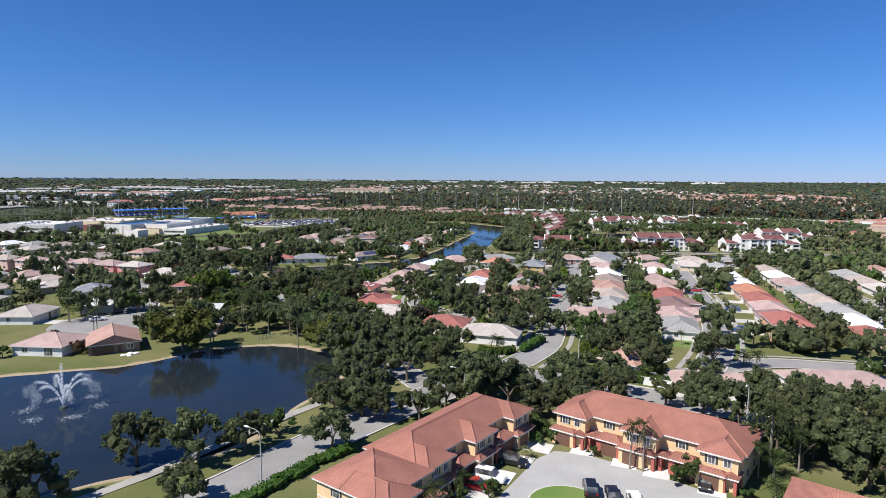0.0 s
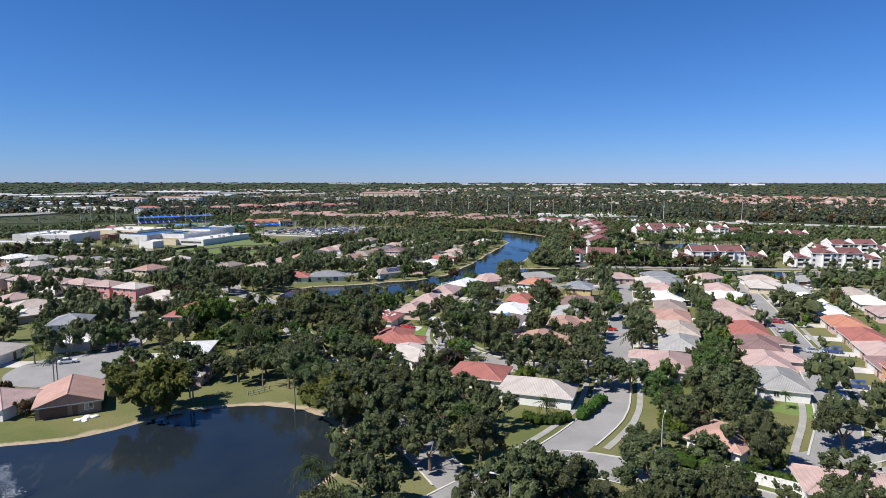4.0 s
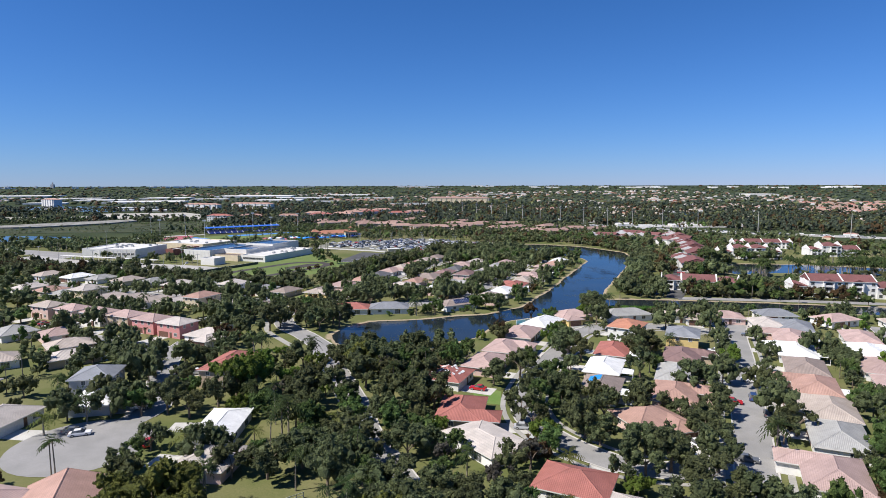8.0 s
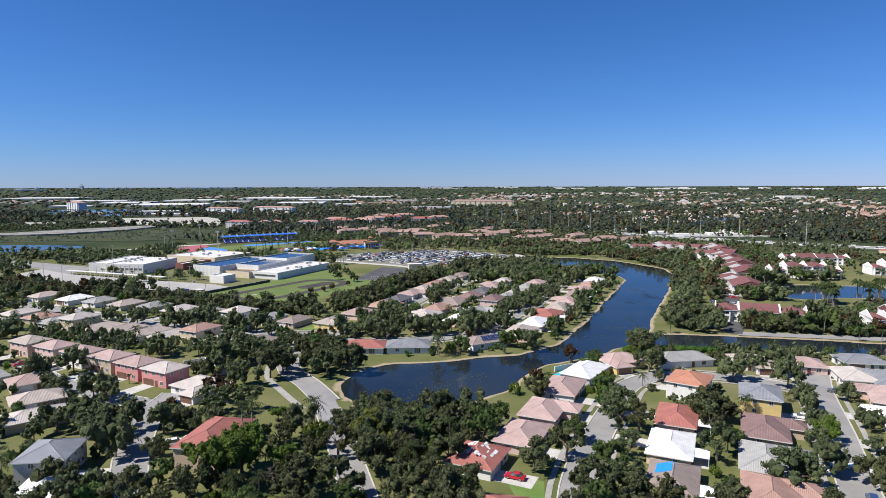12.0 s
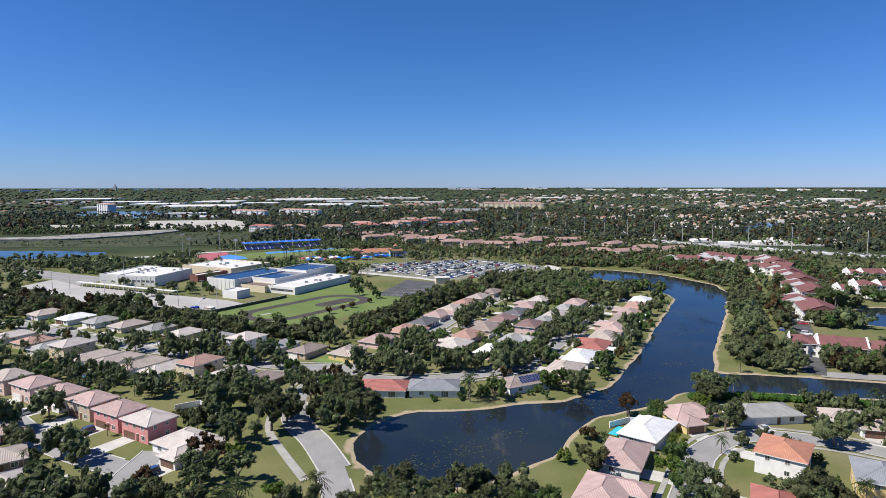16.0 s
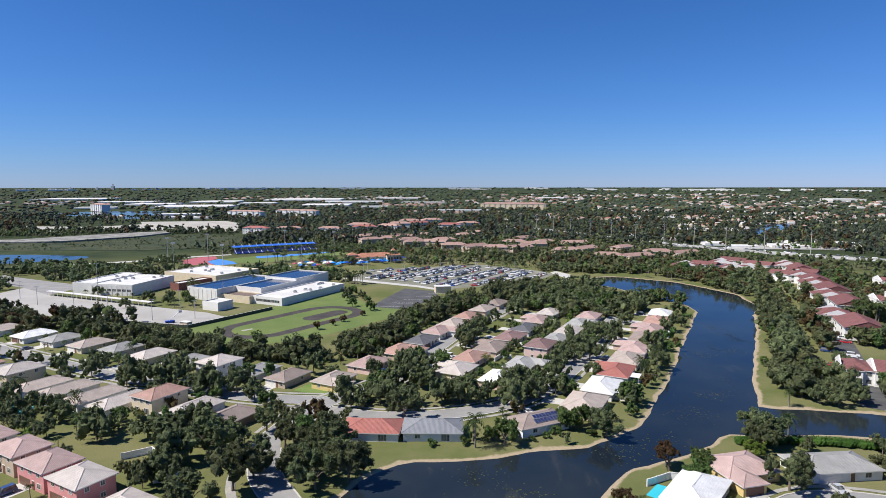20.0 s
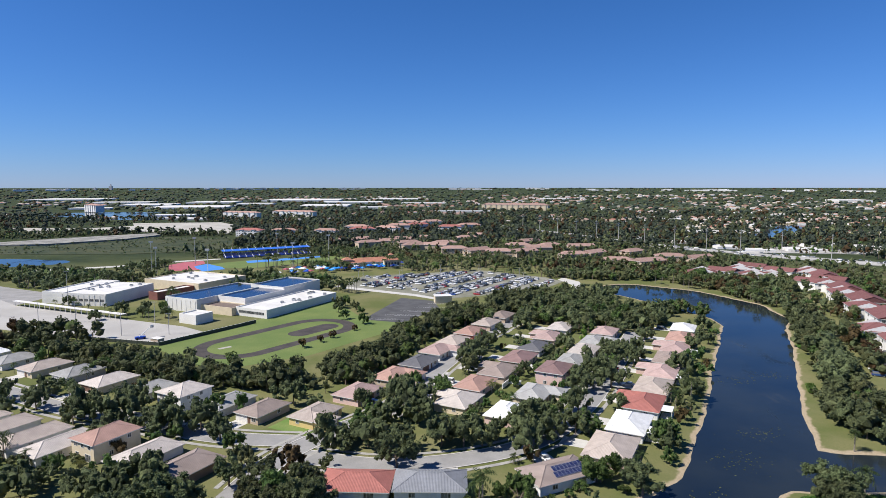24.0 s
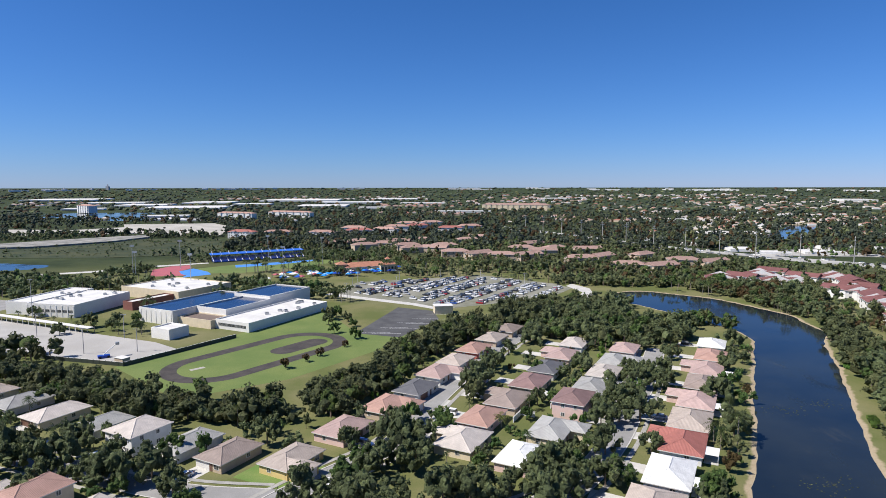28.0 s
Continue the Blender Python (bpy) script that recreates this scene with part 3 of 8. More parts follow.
def house(x, y, turn, w, d, roof, wall, storeys=1, wing="", front=True, patio=False, detail=1, label="", slope=0.36, gable="", drive=True):
    """A house of width w along its street and depth d; it looks along -y before the turn (degrees). wing: l or r, the side of the garage."""
    names = {"pink": "faded pink", "salmon": "salmon", "red": "bright red", "tan": "tan", "grey": "weathered grey", "white": "white", "brown": "brown", "maroon": "dark maroon", "orange": "orange",
             "terracotta": "terracotta", "dark": "charcoal", "beige": "beige", "apt": "dark red", "townbrown": "brown", "slate": "blue-grey"}
    kind = "two-storey stucco house" if storeys == 2 else "single-storey stucco house"
    ob = thing("house", label or f"{kind} with a {names[roof]} tiled hip roof", "house", "houses of the suburb", pose(x, y, 0, 0, 0, turn))
    h = 2.6 if storeys == 1 else 5.2
    wm, rm = wall_mat(wall), roof_mat(roof)
    hw, hd = w / 2, d / 2
    LOTS.append((x, y, hw + 0.5, hd + 0.5, radians(turn)))
    body, top = Mesh(), Mesh()
    body.box(-hw, -hd, -0.3, hw, hd, h, wm)
    hip(top, -hw, -hd, hw, hd, h, slope, rm, gable=gable)
    gx = 0
    if wing:
        s = -1 if wing == "l" else 1
        gx = s * (hw - 3.4)
        gar, gtop = Mesh(), Mesh()
        gar.box(gx - 3.1, -hd - 4.2, -0.3, gx + 3.1, -hd - 0.003, 2.59, wm)
        hip(gtop, gx - 3.1, -hd - 4.2, gx + 3.1, -hd + 3.2, 2.6 + (0.004 if storeys == 1 else 0), slope, rm, gable="n" if storeys == 1 else "")
        part("garage", gar, ob, "stucco garage wing")
        part("garage_roof", gtop, ob, "tiled roof of the garage wing")
    part("wall", body, ob, "stucco wall")
    part("roof", top, ob, names[roof] + " tiled roof")
    HOMES.append((x, y, w, d))
    if detail:
        yg = -hd - (4.2 if wing else 0)
        g = Mesh()
        gw = gx if wing else -hw * 0.45
        for k in range(4):
            g.box(gw - 2.4, yg - 0.05, 0.05 + k * .53, gw + 2.4, yg + 0.02, 0.55 + k * .53, TRIM if (int(x) % 3) else BROWN_DOOR)
        part("garage_door", g, ob, "panelled garage door")
        dr = Mesh()
        dx = -gw * 0.25 if wing else hw * 0.2
        dr.box(dx - .5, -hd - 0.06, 0.05, dx + .5, -hd + 0.02, 2.15, BROWN_DOOR)
        dr.box(dx - .62, -hd - 0.08, 2.15, dx + .62, -hd + 0.02, 2.27, TRIM)
        part("front_door", dr, ob)
        spare = -1 if wing == "r" else 1
        window(ob, spare * hw * 0.62, -hd, 1.45, 1.5, 1.2, 0)
        window(ob, hw, hd * .3, 1.5, 1.1, 1.1, 1)
        window(ob, -hw, hd * .3, 1.5, 1.1, 1.1, 3)
        window(ob, -hw * .45, hd, 1.2, 2.2, 1.9, 2, bars=3)
        window(ob, hw * .5, hd, 1.5, 1.4, 1.1, 2)
        if storeys == 2:
            for k in (-.6, 0, .6):
                window(ob, hw * k, -hd, 4.2, 1.2, 1.2, 0)
                window(ob, hw * k, hd, 4.2, 1.2, 1.2, 2)
            for k in (-.5, .3):
                window(ob, hw, hd * k, 4.2, 1.0, 1.1, 1)
                window(ob, -hw, hd * k, 4.2, 1.0, 1.1, 3)
        if drive:
            q = Matrix.Rotation(radians(turn), 3, "Z")
            pts = [q @ Vector((gw + a, yg - b, 0)) + Vector((x, y, 0)) for a, b in ((-2.6, 0.0), (-2.9, 9.0), (2.9, 9.0), (2.6, 0.0))]
            slab("driveway", [(p.x, p.y) for p in pts], 0.022, CONCRETE, "pale concrete driveway before a garage", "driveway", False)
            for p in (pts[0] + pts[3]) / 2, (pts[1] + pts[2]) / 2, (pts[0] + pts[1] + pts[2] + pts[3]) / 4:
                LOTS.append((p.x, p.y, 2.4, 2.4, 0))
            DRIVES.append((pts, turn))
    if patio:
        pt = Mesh()
        px = hw * 0.35
        pt.box(px - 2.6, hd + 0.3, 2.35, px + 2.6, hd + 3.8, 2.47, WHITE)
        for a in (-2.5, 0, 2.5):
            pt.box(px + a - .06, hd + 3.6, -0.1, px + a + .06, hd + 3.72, 2.35, WHITE)
        pt.box(px - 2.6, hd + 0.3, -0.1, px + 2.6, hd + 3.8, 0.08, CONCRETE)
        part("patio_roof", pt, ob, "white aluminium patio roof on posts")
    return ob


DRIVES = []
HOMES = []


# ---- kinds of things: plants ----
def lumps(rng, n, rx, ry, rz, zc, size):
    out = []
    for i in range(n):
        a, u = rng.uniform(0, 2 * math.pi), rng.uniform(-0.75, 1)
        s = math.sqrt(max(0, 1 - u * u)) * rng.uniform(0.55, 0.8)
        out.append((Vector((math.cos(a) * s * rx, math.sin(a) * s * ry, zc + u * rz * 0.62)), size * rng.uniform(0.75, 1.25)))
    return out


def ico(level=1):
    b = bmesh.new()
    bmesh.ops.create_icosphere(b, subdivisions=level, radius=1)
    v = [p.co.copy() for p in b.verts]
    f = [tuple(q.index for q in g.verts) for g in b.faces]
    b.free()
    return v, f


ICO1, ICO2 = ico(1), ico(2)


def leaf_mass(r, ls, per, cards, card, fine=1.0):
    """Uneven leafy clumps over the lumps ls, with sprays of leaves standing off them: vertices, triangles, quads."""
    base, tri = np.array([tuple(p) for p in ICO1[0]]), np.array(ICO1[1])
    c, s = np.array([tuple(p[0]) for p in ls]), np.array([p[1] for p in ls])
    unit = lambda v: v / np.linalg.norm(v, axis=1, keepdims=True)
    k = np.repeat(np.arange(len(ls)), per)
    d = unit(r.normal(size=(len(k), 3)) + (0, 0, .4))
    cc = c[k] + d * (s[k] * r.uniform(.42, .8, len(k)))[:, None]
    cr = s[k] * r.uniform(.18, .36, len(k)) * fine
    cen, rad = np.concatenate([c, cc]), np.concatenate([s * .45, cr])
    v = cen[:, None, :] + base[None] * rad[:, None, None] * r.uniform(.62, 1.34, (len(cen), 12, 1))
    f = tri[None] + 12 * np.arange(len(cen))[:, None, None]
    j = r.choice(len(cc), cards, p=cr ** 2 / np.sum(cr ** 2))
    d = unit(r.normal(size=(cards, 3)) + (0, 0, .35))
    p = cc[j] + d * (cr[j] * r.uniform(.85, 1.5, cards))[:, None]
    t = unit(d + r.normal(size=(cards, 3)) * .75)
    a = unit(np.cross(t, r.normal(size=(cards, 3))))
    b = np.cross(t, a)
    w, l = (card * r.uniform(.55, 1.15, cards))[:, None], (card * r.uniform(.8, 1.6, cards))[:, None]
    q = np.stack([p - a * w, p - b * l * .5 + t * w * .3, p + a * w, p + b * l + t * w * .15], 1)
    n = v.shape[0] * 12
    return np.concatenate([v.reshape(-1, 3), q.reshape(-1, 3)]), f.reshape(-1, 3), n + np.arange(cards * 4).reshape(-1, 4)


def crown_mesh(rng, rx, ry, rz, zc, n, size, cards, card, leaf):
    """A crown of uneven leafy masses with many small sprays of leaves standing off them."""
    v, f, q = leaf_mass(np.random.default_rng(rng.randrange(10 ** 6)), lumps(rng, int(n * 1.6), rx * 1.04, ry * 1.04, rz, zc, size * .8), 4, int(cards * .72), card * 1.1, .95)
    me = bpy.data.meshes.new("crown")
    me.from_pydata(v.tolist(), [], f.tolist() + q.tolist())
    me.materials.append(leaf)
    return me


def trunk_mesh(rng, h, r, limbs, reach):
    mesh = Mesh()
    lean = Vector((rng.uniform(-.3, .3), rng.uniform(-.3, .3), 0))
    mesh.tube([(0, 0, -0.3), (lean.x * .4, lean.y * .4, h * .5), (lean.x, lean.y, h)], [r * 1.3, r, r * .8], BARK)
    for i in range(limbs):
        a = 2 * math.pi * i / limbs + rng.uniform(-.4, .4)
        e = Vector((math.cos(a) * reach, math.sin(a) * reach, h + reach * rng.uniform(.6, 1.1)))
        s = Vector((lean.x, lean.y, h * rng.uniform(.75, 1)))
        mesh.tube([s, s.lerp(e, .5) + Vector((0, 0, .2 * reach)), e], [r * .55, r * .4, r * .15], BARK, 5)
    return mesh.data("trunk")


TREES = {}


def tree_kinds():
    rng = random.Random(7)
    spec = {"oak": (OAK, 5.6, 5.1, 3.0, 4.7, 12, 2.4, 2900, .2, 2.4, "broad dark-green oak with a dense rounded crown"),
            "oak_b": (OAK, 4.8, 5.1, 2.8, 4.3, 11, 2.2, 2500, .195, 2.2, "dark-green shade tree with an uneven crown"),
            "oak_c": (OAK, 3.8, 3.8, 2.9, 4.5, 9, 1.9, 1700, .2, 2.4, "upright dark-green street tree with a narrow crown"),
            "ficus": (FICUS, 3.4, 3.2, 2.6, 3.5, 8, 2.0, 1500, .19, 1.4, "dense bright-green garden tree"),
            "lime": (LIME, 3.4, 3.4, 2.0, 3.2, 8, 1.7, 1400, .2, 2.0, "yellow-green tree with a flat crown"),
            "olive": (OLIVE, 4.0, 3.8, 2.6, 4.1, 9, 1.9, 1400, .2, 2.6, "olive-brown thinly leaved tree"),
            "rust": (RUST, 3.4, 3.4, 2.3, 4.4, 8, 1.7, 1000, .21, 2.2, "reddish-brown tree with half-bare branches"),
            "layered": (MOSS, 6.8, 6.4, 3.4, 4.4, 22, 2.9, 3600, .24, 3.0, "wide moss-green tree with layered spreading boughs"),
            "grey": (GREYLEAF, 3.6, 3.6, 2.4, 4.3, 9, 1.5, 900, .16, 2.6, "half-bare grey tree with thin twigs"),
            "bush": (FICUS, 1.6, 1.5, 1.1, 1.2, 5, 1.0, 500, .15, 0.3, "rounded green garden shrub"),
            "flat": (LIME, 6.2, 5.4, 2.1, 6.4, 15, 2.5, 2500, .23, 4.0, "spreading flat-topped tree in fresh leaf")}
    for name, (leaf, rx, ry, rz, zc, n, size, cards, card, th, label) in spec.items():
        TREES[name] = []
        for k in range(3 if name in ("oak", "oak_b", "oak_c", "ficus") else 2):
            TREES[name].append((trunk_mesh(rng, th, 0.1 + th * .06, 5, rx * .5), crown_mesh(rng, rx, ry, rz, zc, n, size, cards, card, leaf), label))


tree_kinds()
TREE_RNG = random.Random(21)
PLANTED = []
EXTRA = []


OPEN = ((52, 138, 10), (44, 131, 9), (62, 146, 8), (48, 121, 7), (40, 124, 5), (-25, 292, 11), (-14, 276, 9), (-33, 290, 8), (-15, 262, 8), (-22, 274, 9),
        (28, 207, 9), (31, 190, 8), (34, 223, 8), (37, 214, 5), (27, 234, 7), (28, 181, 6), (-26, 374, 10), (-34, 371, 7), (-22, 362, 5), (-42, 163, 7), (-47, 160, 8), (-36, 168, 4))    # bare street corners


def tree(kind, x, y, scale=1.0, group="trees of the suburb"):
    r = TREE_RNG
    if any((x - a) ** 2 + (y - b) ** 2 < c * c for a, b, c in OPEN):
        return
    tm, cm, label = TREES[kind][r.randrange(len(TREES[kind]))]
    s = scale * r.uniform(.92, 1.1)
    PLANTED.append((x, y))
    if kind != "bush":
        WANT.append((x, y, s, kind, tm, cm, label, group, r.uniform(0, 6.28), r.uniform(.9, 1.12), r.randrange(8)))
        return
    put_tree(x, y, s, kind, tm, cm, label, group, r.uniform(0, 6.28), r.uniform(.9, 1.12))


WANT = []


def put_tree(x, y, s, kind, tm, cm, label, group, turn, tall):
    ob = thing("shrub" if kind == "bush" else "tree", label, "shrub" if kind == "bush" else "tree", group)
    ob.matrix_basis = Matrix.LocRotScale((x, y, 0), Euler((0, 0, turn)), (s, s, s * tall))
    part("trunk", tm, ob)
    part("crown", cm, ob)


def plant_all():
    """The trees along the middle of the suburb as things, the outer ones joined."""
    WANT.sort(key=lambda w: max(110, abs(w[0] - 20) / .727, w[1] - 229) + .12 * abs(w[0] - 35))
    for i, (x, y, s, kind, tm, cm, label, group, turn, tall, shape) in enumerate(WANT):
        if i < 298:
            put_tree(x, y, s, kind, tm, cm, label, group, turn, tall)
            continue
        k = {"ficus": 1, "olive": 2, "layered": 2, "rust": 3, "grey": 3, "lime": 4, "flat": 4}.get(kind, 0)
        w = s * (4.1 if k == 0 else 3.1)
        EXTRA.append((x, y, .2, w, w * tall, w * 1.2 * tall, turn, shape, k))


def palm_meshes(rng, h, fronds, length, droop, leaf, fan=False):
    tr, cr = Mesh(), Mesh()
    bend = rng.uniform(-.06, .06) * h
    tr.tube([(0, 0, -.3), (bend * .2, 0, h * .4), (bend * .6, 0, h * .75), (bend, 0, h)], [.2, .15, .13, .12], PALM_BARK, 7)
    top = Vector((bend, 0, h))
    for i in range(fronds):
        a = 2.399 * i + rng.uniform(-.2, .2)
        up = rng.uniform(-.35, 1.15)
        d = Vector((math.cos(a), math.sin(a), 0))
        pts = []
        n = 6
        for k in range(n + 1):
            t = k / n
            out = length * t * (math.cos(up) if up > 0 else .9) 
            pts.append(top + d * out + Vector((0, 0, length * (math.sin(up) * t - droop * t * t))))
        side = d.cross(Vector((0, 0, 1)))
        for k in range(n):
            w = (.62 if fan else .5) * length * .36 * math.sin(math.pi * min(1, (k + .8) / (n + .6)))
            for q in (-1, 1):
                p0, p1 = pts[k], pts[k + 1]
                o = side * q * w + Vector((0, 0, -w * .5))
                along = (p1 - p0) * .5
                cr.add((p0, p0.lerp(p1, .55), p0.lerp(p1, .7) + o + along, p0.lerp(p1, .3) + o * 1.05 + along), ((0, 1, 2, 3),), leaf)
    return tr.data("trunk"), cr.data("fronds")


PALMS = {}
rng = random.Random(5)
for key, (h, n, l, dr, leaf, fan, label) in {"coconut": (6.5, 17, 3.4, .62, PALMLEAF, False, "tall coconut palm with drooping fronds"), "royal": (9.0, 13, 3.0, .5, PALMLEAF, False, "slender tall palm with a small crown"),
                                             "sabal": (4.6, 22, 1.9, .5, PALMLEAF, True, "cabbage palm with a round head of fan leaves"), "golden": (3.4, 15, 3.0, .55, GOLDPALM, False, "yellow-green garden palm with arching fronds"),
                                             "date": (3.2, 24, 2.6, .45, PALMLEAF, False, "stout palm with a dense round crown")}.items():
    PALMS[key] = [(*palm_meshes(rng, h, n, l, dr, leaf, fan), label) for k in range(2)]


def palm(kind, x, y, scale=1.0, group="palms of the suburb"):
    r = TREE_RNG
    tm, cm, label = PALMS[kind][r.randrange(2)]
    s = scale * r.uniform(.9, 1.1)
    ob = thing("palm_tree", label, "palm tree", group)
    ob.matrix_basis = Matrix.LocRotScale((x, y, 0), Euler((0, 0, r.uniform(0, 6.28))), (s, s, s))
    part("trunk", tm, ob)
    part("fronds", cm, ob)
    PLANTED.append((x, y))
    return ob


def hedge(pts, width, height, label="clipped green hedge"):
    """A clipped hedge along a line: an uneven box of leaves."""
    mesh = Mesh()
    r = random.Random(int(pts[0][0] * 7 + pts[0][1]))
    line = smooth_line(pts, 1.2)
    for p, q in zip(line[:-1], line[1:]):
        c = (p + q) / 2
        d = (q - p).normalized()
        s = Vector((-d.y, d.x, 0))
        v, f = ICO1
        for k in range(2):
            o = c + s * r.uniform(-.25, .25) * width
            mesh.add([o + Vector((u.x * width * .55, u.y * width * .55, height * .5 + u.z * height * .55)) * 1.0 + Vector((r.uniform(-.08, .08), r.uniform(-.08, .08), r.uniform(-.08, .08))) for u in v], f, HEDGE)
        for k in range(26):
            a, b, z = r.uniform(-1, 1), r.uniform(-.7, .7), r.uniform(.05, 1)
            if abs(a) < .8:
                z = r.uniform(.9, 1.04)
            o = c + s * a * width * .5 + d * b + Vector((0, 0, z * height))
            w = r.uniform(.1, .24)
            t = Vector((r.gauss(0, 1), r.gauss(0, 1), r.gauss(0, 1))).normalized()
            e = t.orthogonal().normalized()
            g = t.cross(e)
            mesh.add((o - e * w, o - g * w, o + e * w, o + g * w), ((0, 1, 2, 3),), HEDGE)
    single("hedge", mesh, label, "hedge", kind="stuff")
    for p in line[::2]:
        LOTS.append((p.x, p.y, width / 2, width / 2, 0))


# ---- kinds of things: vehicles ----
def car_body(suv):
    """Lower body and glazed cabin from cross-sections along the length (x forward)."""
    L, W, H = (4.8, 1.9, 1.75) if suv else (4.6, 1.8, 1.42)
    hood, roof0, roof1, boot = (1.2, 0.5, -2.1, -2.3) if suv else (1.05, 0.25, -1.1, -1.7)
    belt = 1.0 if suv else 0.88
    prof = [(L / 2, .35, .62), (L / 2 - .12, .28, .78), (hood, .25, belt - .04), (0, .25, belt), (boot, .25, belt), (-L / 2 + .1, .3, belt - .05), (-L / 2, .4, .7)]
    body = []
    for x, z0, z1 in prof:
        for q in (-1, 1):
            body += [(x, q * W / 2 * .97, z0), (x, q * W / 2, (z0 + z1) / 2), (x, q * W / 2 * .93, z1)]
    bf = []
    for i in range(len(prof) - 1):
        a, b = i * 6, i * 6 + 6
        for k in (0, 1):
            bf += [(a + k, b + k, b + k + 1, a + k + 1), (a + 3 + k + 1, b + 3 + k + 1, b + 3 + k, a + 3 + k)]
        bf += [(a + 2, b + 2, b + 5, a + 5), (a, a + 3, b + 3, b)]
    bf += [(0, 1, 2, 5, 4, 3), tuple(len(body) - 6 + k for k in (0, 3, 4, 5, 2, 1))]
    cab = [(hood - .05, belt), (roof0, H), (roof1, H), (boot, belt)]
    cv = []
    for x, z in cab:
        w = W / 2 * (.9 if z == belt else .74)
        cv += [(x, -w, z), (x, w, z)]
    glass = ((0, 1, 3, 2), (4, 5, 7, 6), (0, 2, 4, 6), (1, 7, 5, 3))
    return body, bf, cv, glass, L, W


CARS = {}


def car(kind, paint, x, y, turn, label):
    key = (kind, paint)
    if key not in CARS:
        m, N, Lk, b = shader("car_paint_" + paint, 0.3, 0.0, 0.6)
        c = {"white": (.78, .78, .77), "black": (.012, .012, .014), "red": (.45, .015, .02), "silver": (.45, .46, .47), "blue": (.03, .07, .2), "grey": (.12, .125, .13)}[paint]
        v = place(N)
        Lk.new(mixed(N, Lk, spots(N, Lk, 1.5, .4, .6, 2, v), c, tuple(k * .93 for k in c)), b.inputs["Base Color"])
        b.inputs["Coat Weight"].default_value = 0.4
        body, bf, cv, glass, L, W = car_body(kind == "suv")
        bm = Mesh()
        bm.add(body, bf, m)
        cm = Mesh()
        cm.add(cv, glass, GLASS)
        rm = Mesh()
        rm.add([(p[0], p[1], p[2] + .012) for p in cv[2:6]] + [(p[0], p[1], p[2] - .06) for p in cv[2:6]], ((0, 1, 3, 2), (0, 4, 5, 1), (2, 3, 7, 6), (0, 2, 6, 4), (1, 5, 7, 3)), m)
        wm = Mesh()
        n = 12
        ring = [(math.cos(2 * math.pi * k / n) * .33, 0, math.sin(2 * math.pi * k / n) * .33) for k in range(n)]
        wm.add([(p[0], -.11, p[2]) for p in ring] + [(p[0], .11, p[2]) for p in ring], [tuple(range(n)), tuple(range(2 * n - 1, n - 1, -1))] + [(k, k + n, (k + 1) % n + n, (k + 1) % n) for k in range(n)], TYRE)
        wm.add([(p[0] * .6, -.125, p[2] * .6) for p in ring] + [(p[0] * .6, .125, p[2] * .6) for p in ring], [tuple(range(n)), tuple(range(2 * n - 1, n - 1, -1))], STEEL)
        lm = Mesh()
        lm.box(L / 2 - .1, -W * .09, .62, L / 2 - .01, W * .09, .76, WHITE)
        tm = Mesh()
        tm.box(-L / 2 + .0, -W * .08, .72, -L / 2 + .07, W * .08, .88, TAIL)
        CARS[key] = [bm.data("body"), cm.data("windows"), rm.data("roof"), wm.data("wheel"), lm.data("headlight"), tm.data("tail_light"), L, W]
    b, c, r, w, hl, tl, L, W = CARS[key]
    ob = thing("car", label, "car", "parked cars", pose(x, y, 0.05, 0, 0, turn))
    part("body", b, ob)
    part("cabin_glass", c, ob)
    part("roof", r, ob)
    for q in (-.36, .36):
        part("headlight", hl, ob, "", Matrix.Translation((0, W * q, 0)))
        part("tail_light", tl, ob, "", Matrix.Translation((0, W * q * 1.05, 0)))
    for a in (L * .3, -L * .3):
        for q in (-1, 1):
            part("wheel", w, ob, "", Matrix.Translation((a, q * (W / 2 - .08), .33)))
    return ob


TAIL = plain("tail_lamp_red", (.35, .01, .01), 0.3)


def street_lamp(x, y, turn, h=8.8, arm=2.2):
    ob = thing("street_lamp", "pale grey metal street lamp with a curved arm", "street lamp", "street lamps", pose(x, y, 0, 0, 0, turn))
    p = Mesh()
    p.tube([(0, 0, -.3), (0, 0, h * .5), (0, 0, h - .9)], [.13, .1, .075], ALU, 8)
    part("pole", p, ob)
    a = Mesh()
    a.tube([(0, 0, h - .95), (.25, 0, h - .4), (.9, 0, h - .12), (arm, 0, h)], [.06, .05, .045, .04], ALU, 6)
    part("arm", a, ob)
    l = Mesh()
    l.tube([(arm - .1, 0, h), (arm + .2, 0, h + .04), (arm + .75, 0, h + .02)], [.07, .17, .1], WHITE, 8)
    part("lamp_head", l, ob)
    return ob

# ---- streets ----
def face(fx, fy):
    """The turn of a house that looks along (fx, fy)."""
    return math.degrees(math.atan2(fy, fx)) + 90


road("road", [(-120, 8), (-60, 44), (-12, 85), (6, 102), (32, 121), (48, 126), (64, 114), (80, 98), (108, 72), (150, 35)], 9.0, "grey asphalt avenue beside the lake")
road("road", [(44, 128), (56, 138), (66, 149), (79, 172), (92, 195), (105, 219), (122, 250), (137, 279), (150, 300)], 7.6, "grey asphalt residential street", walks=((1.6, 1.3),))
road("road", [(82, 178), (68, 177), (55, 182), (45, 198), (44, 214), (50, 232), (60, 252), (70, 270), (80, 287), (96, 297), (116, 293), (137, 279)], 7.2, "grey asphalt residential loop street", walks=((1.4, 1.3),))
road("road", [(92, 118), (108, 134), (126, 158), (142, 183), (160, 214), (178, 246), (200, 286)], 7.4, "grey asphalt residential street between rows of houses", walks=((1.6, 1.3),))
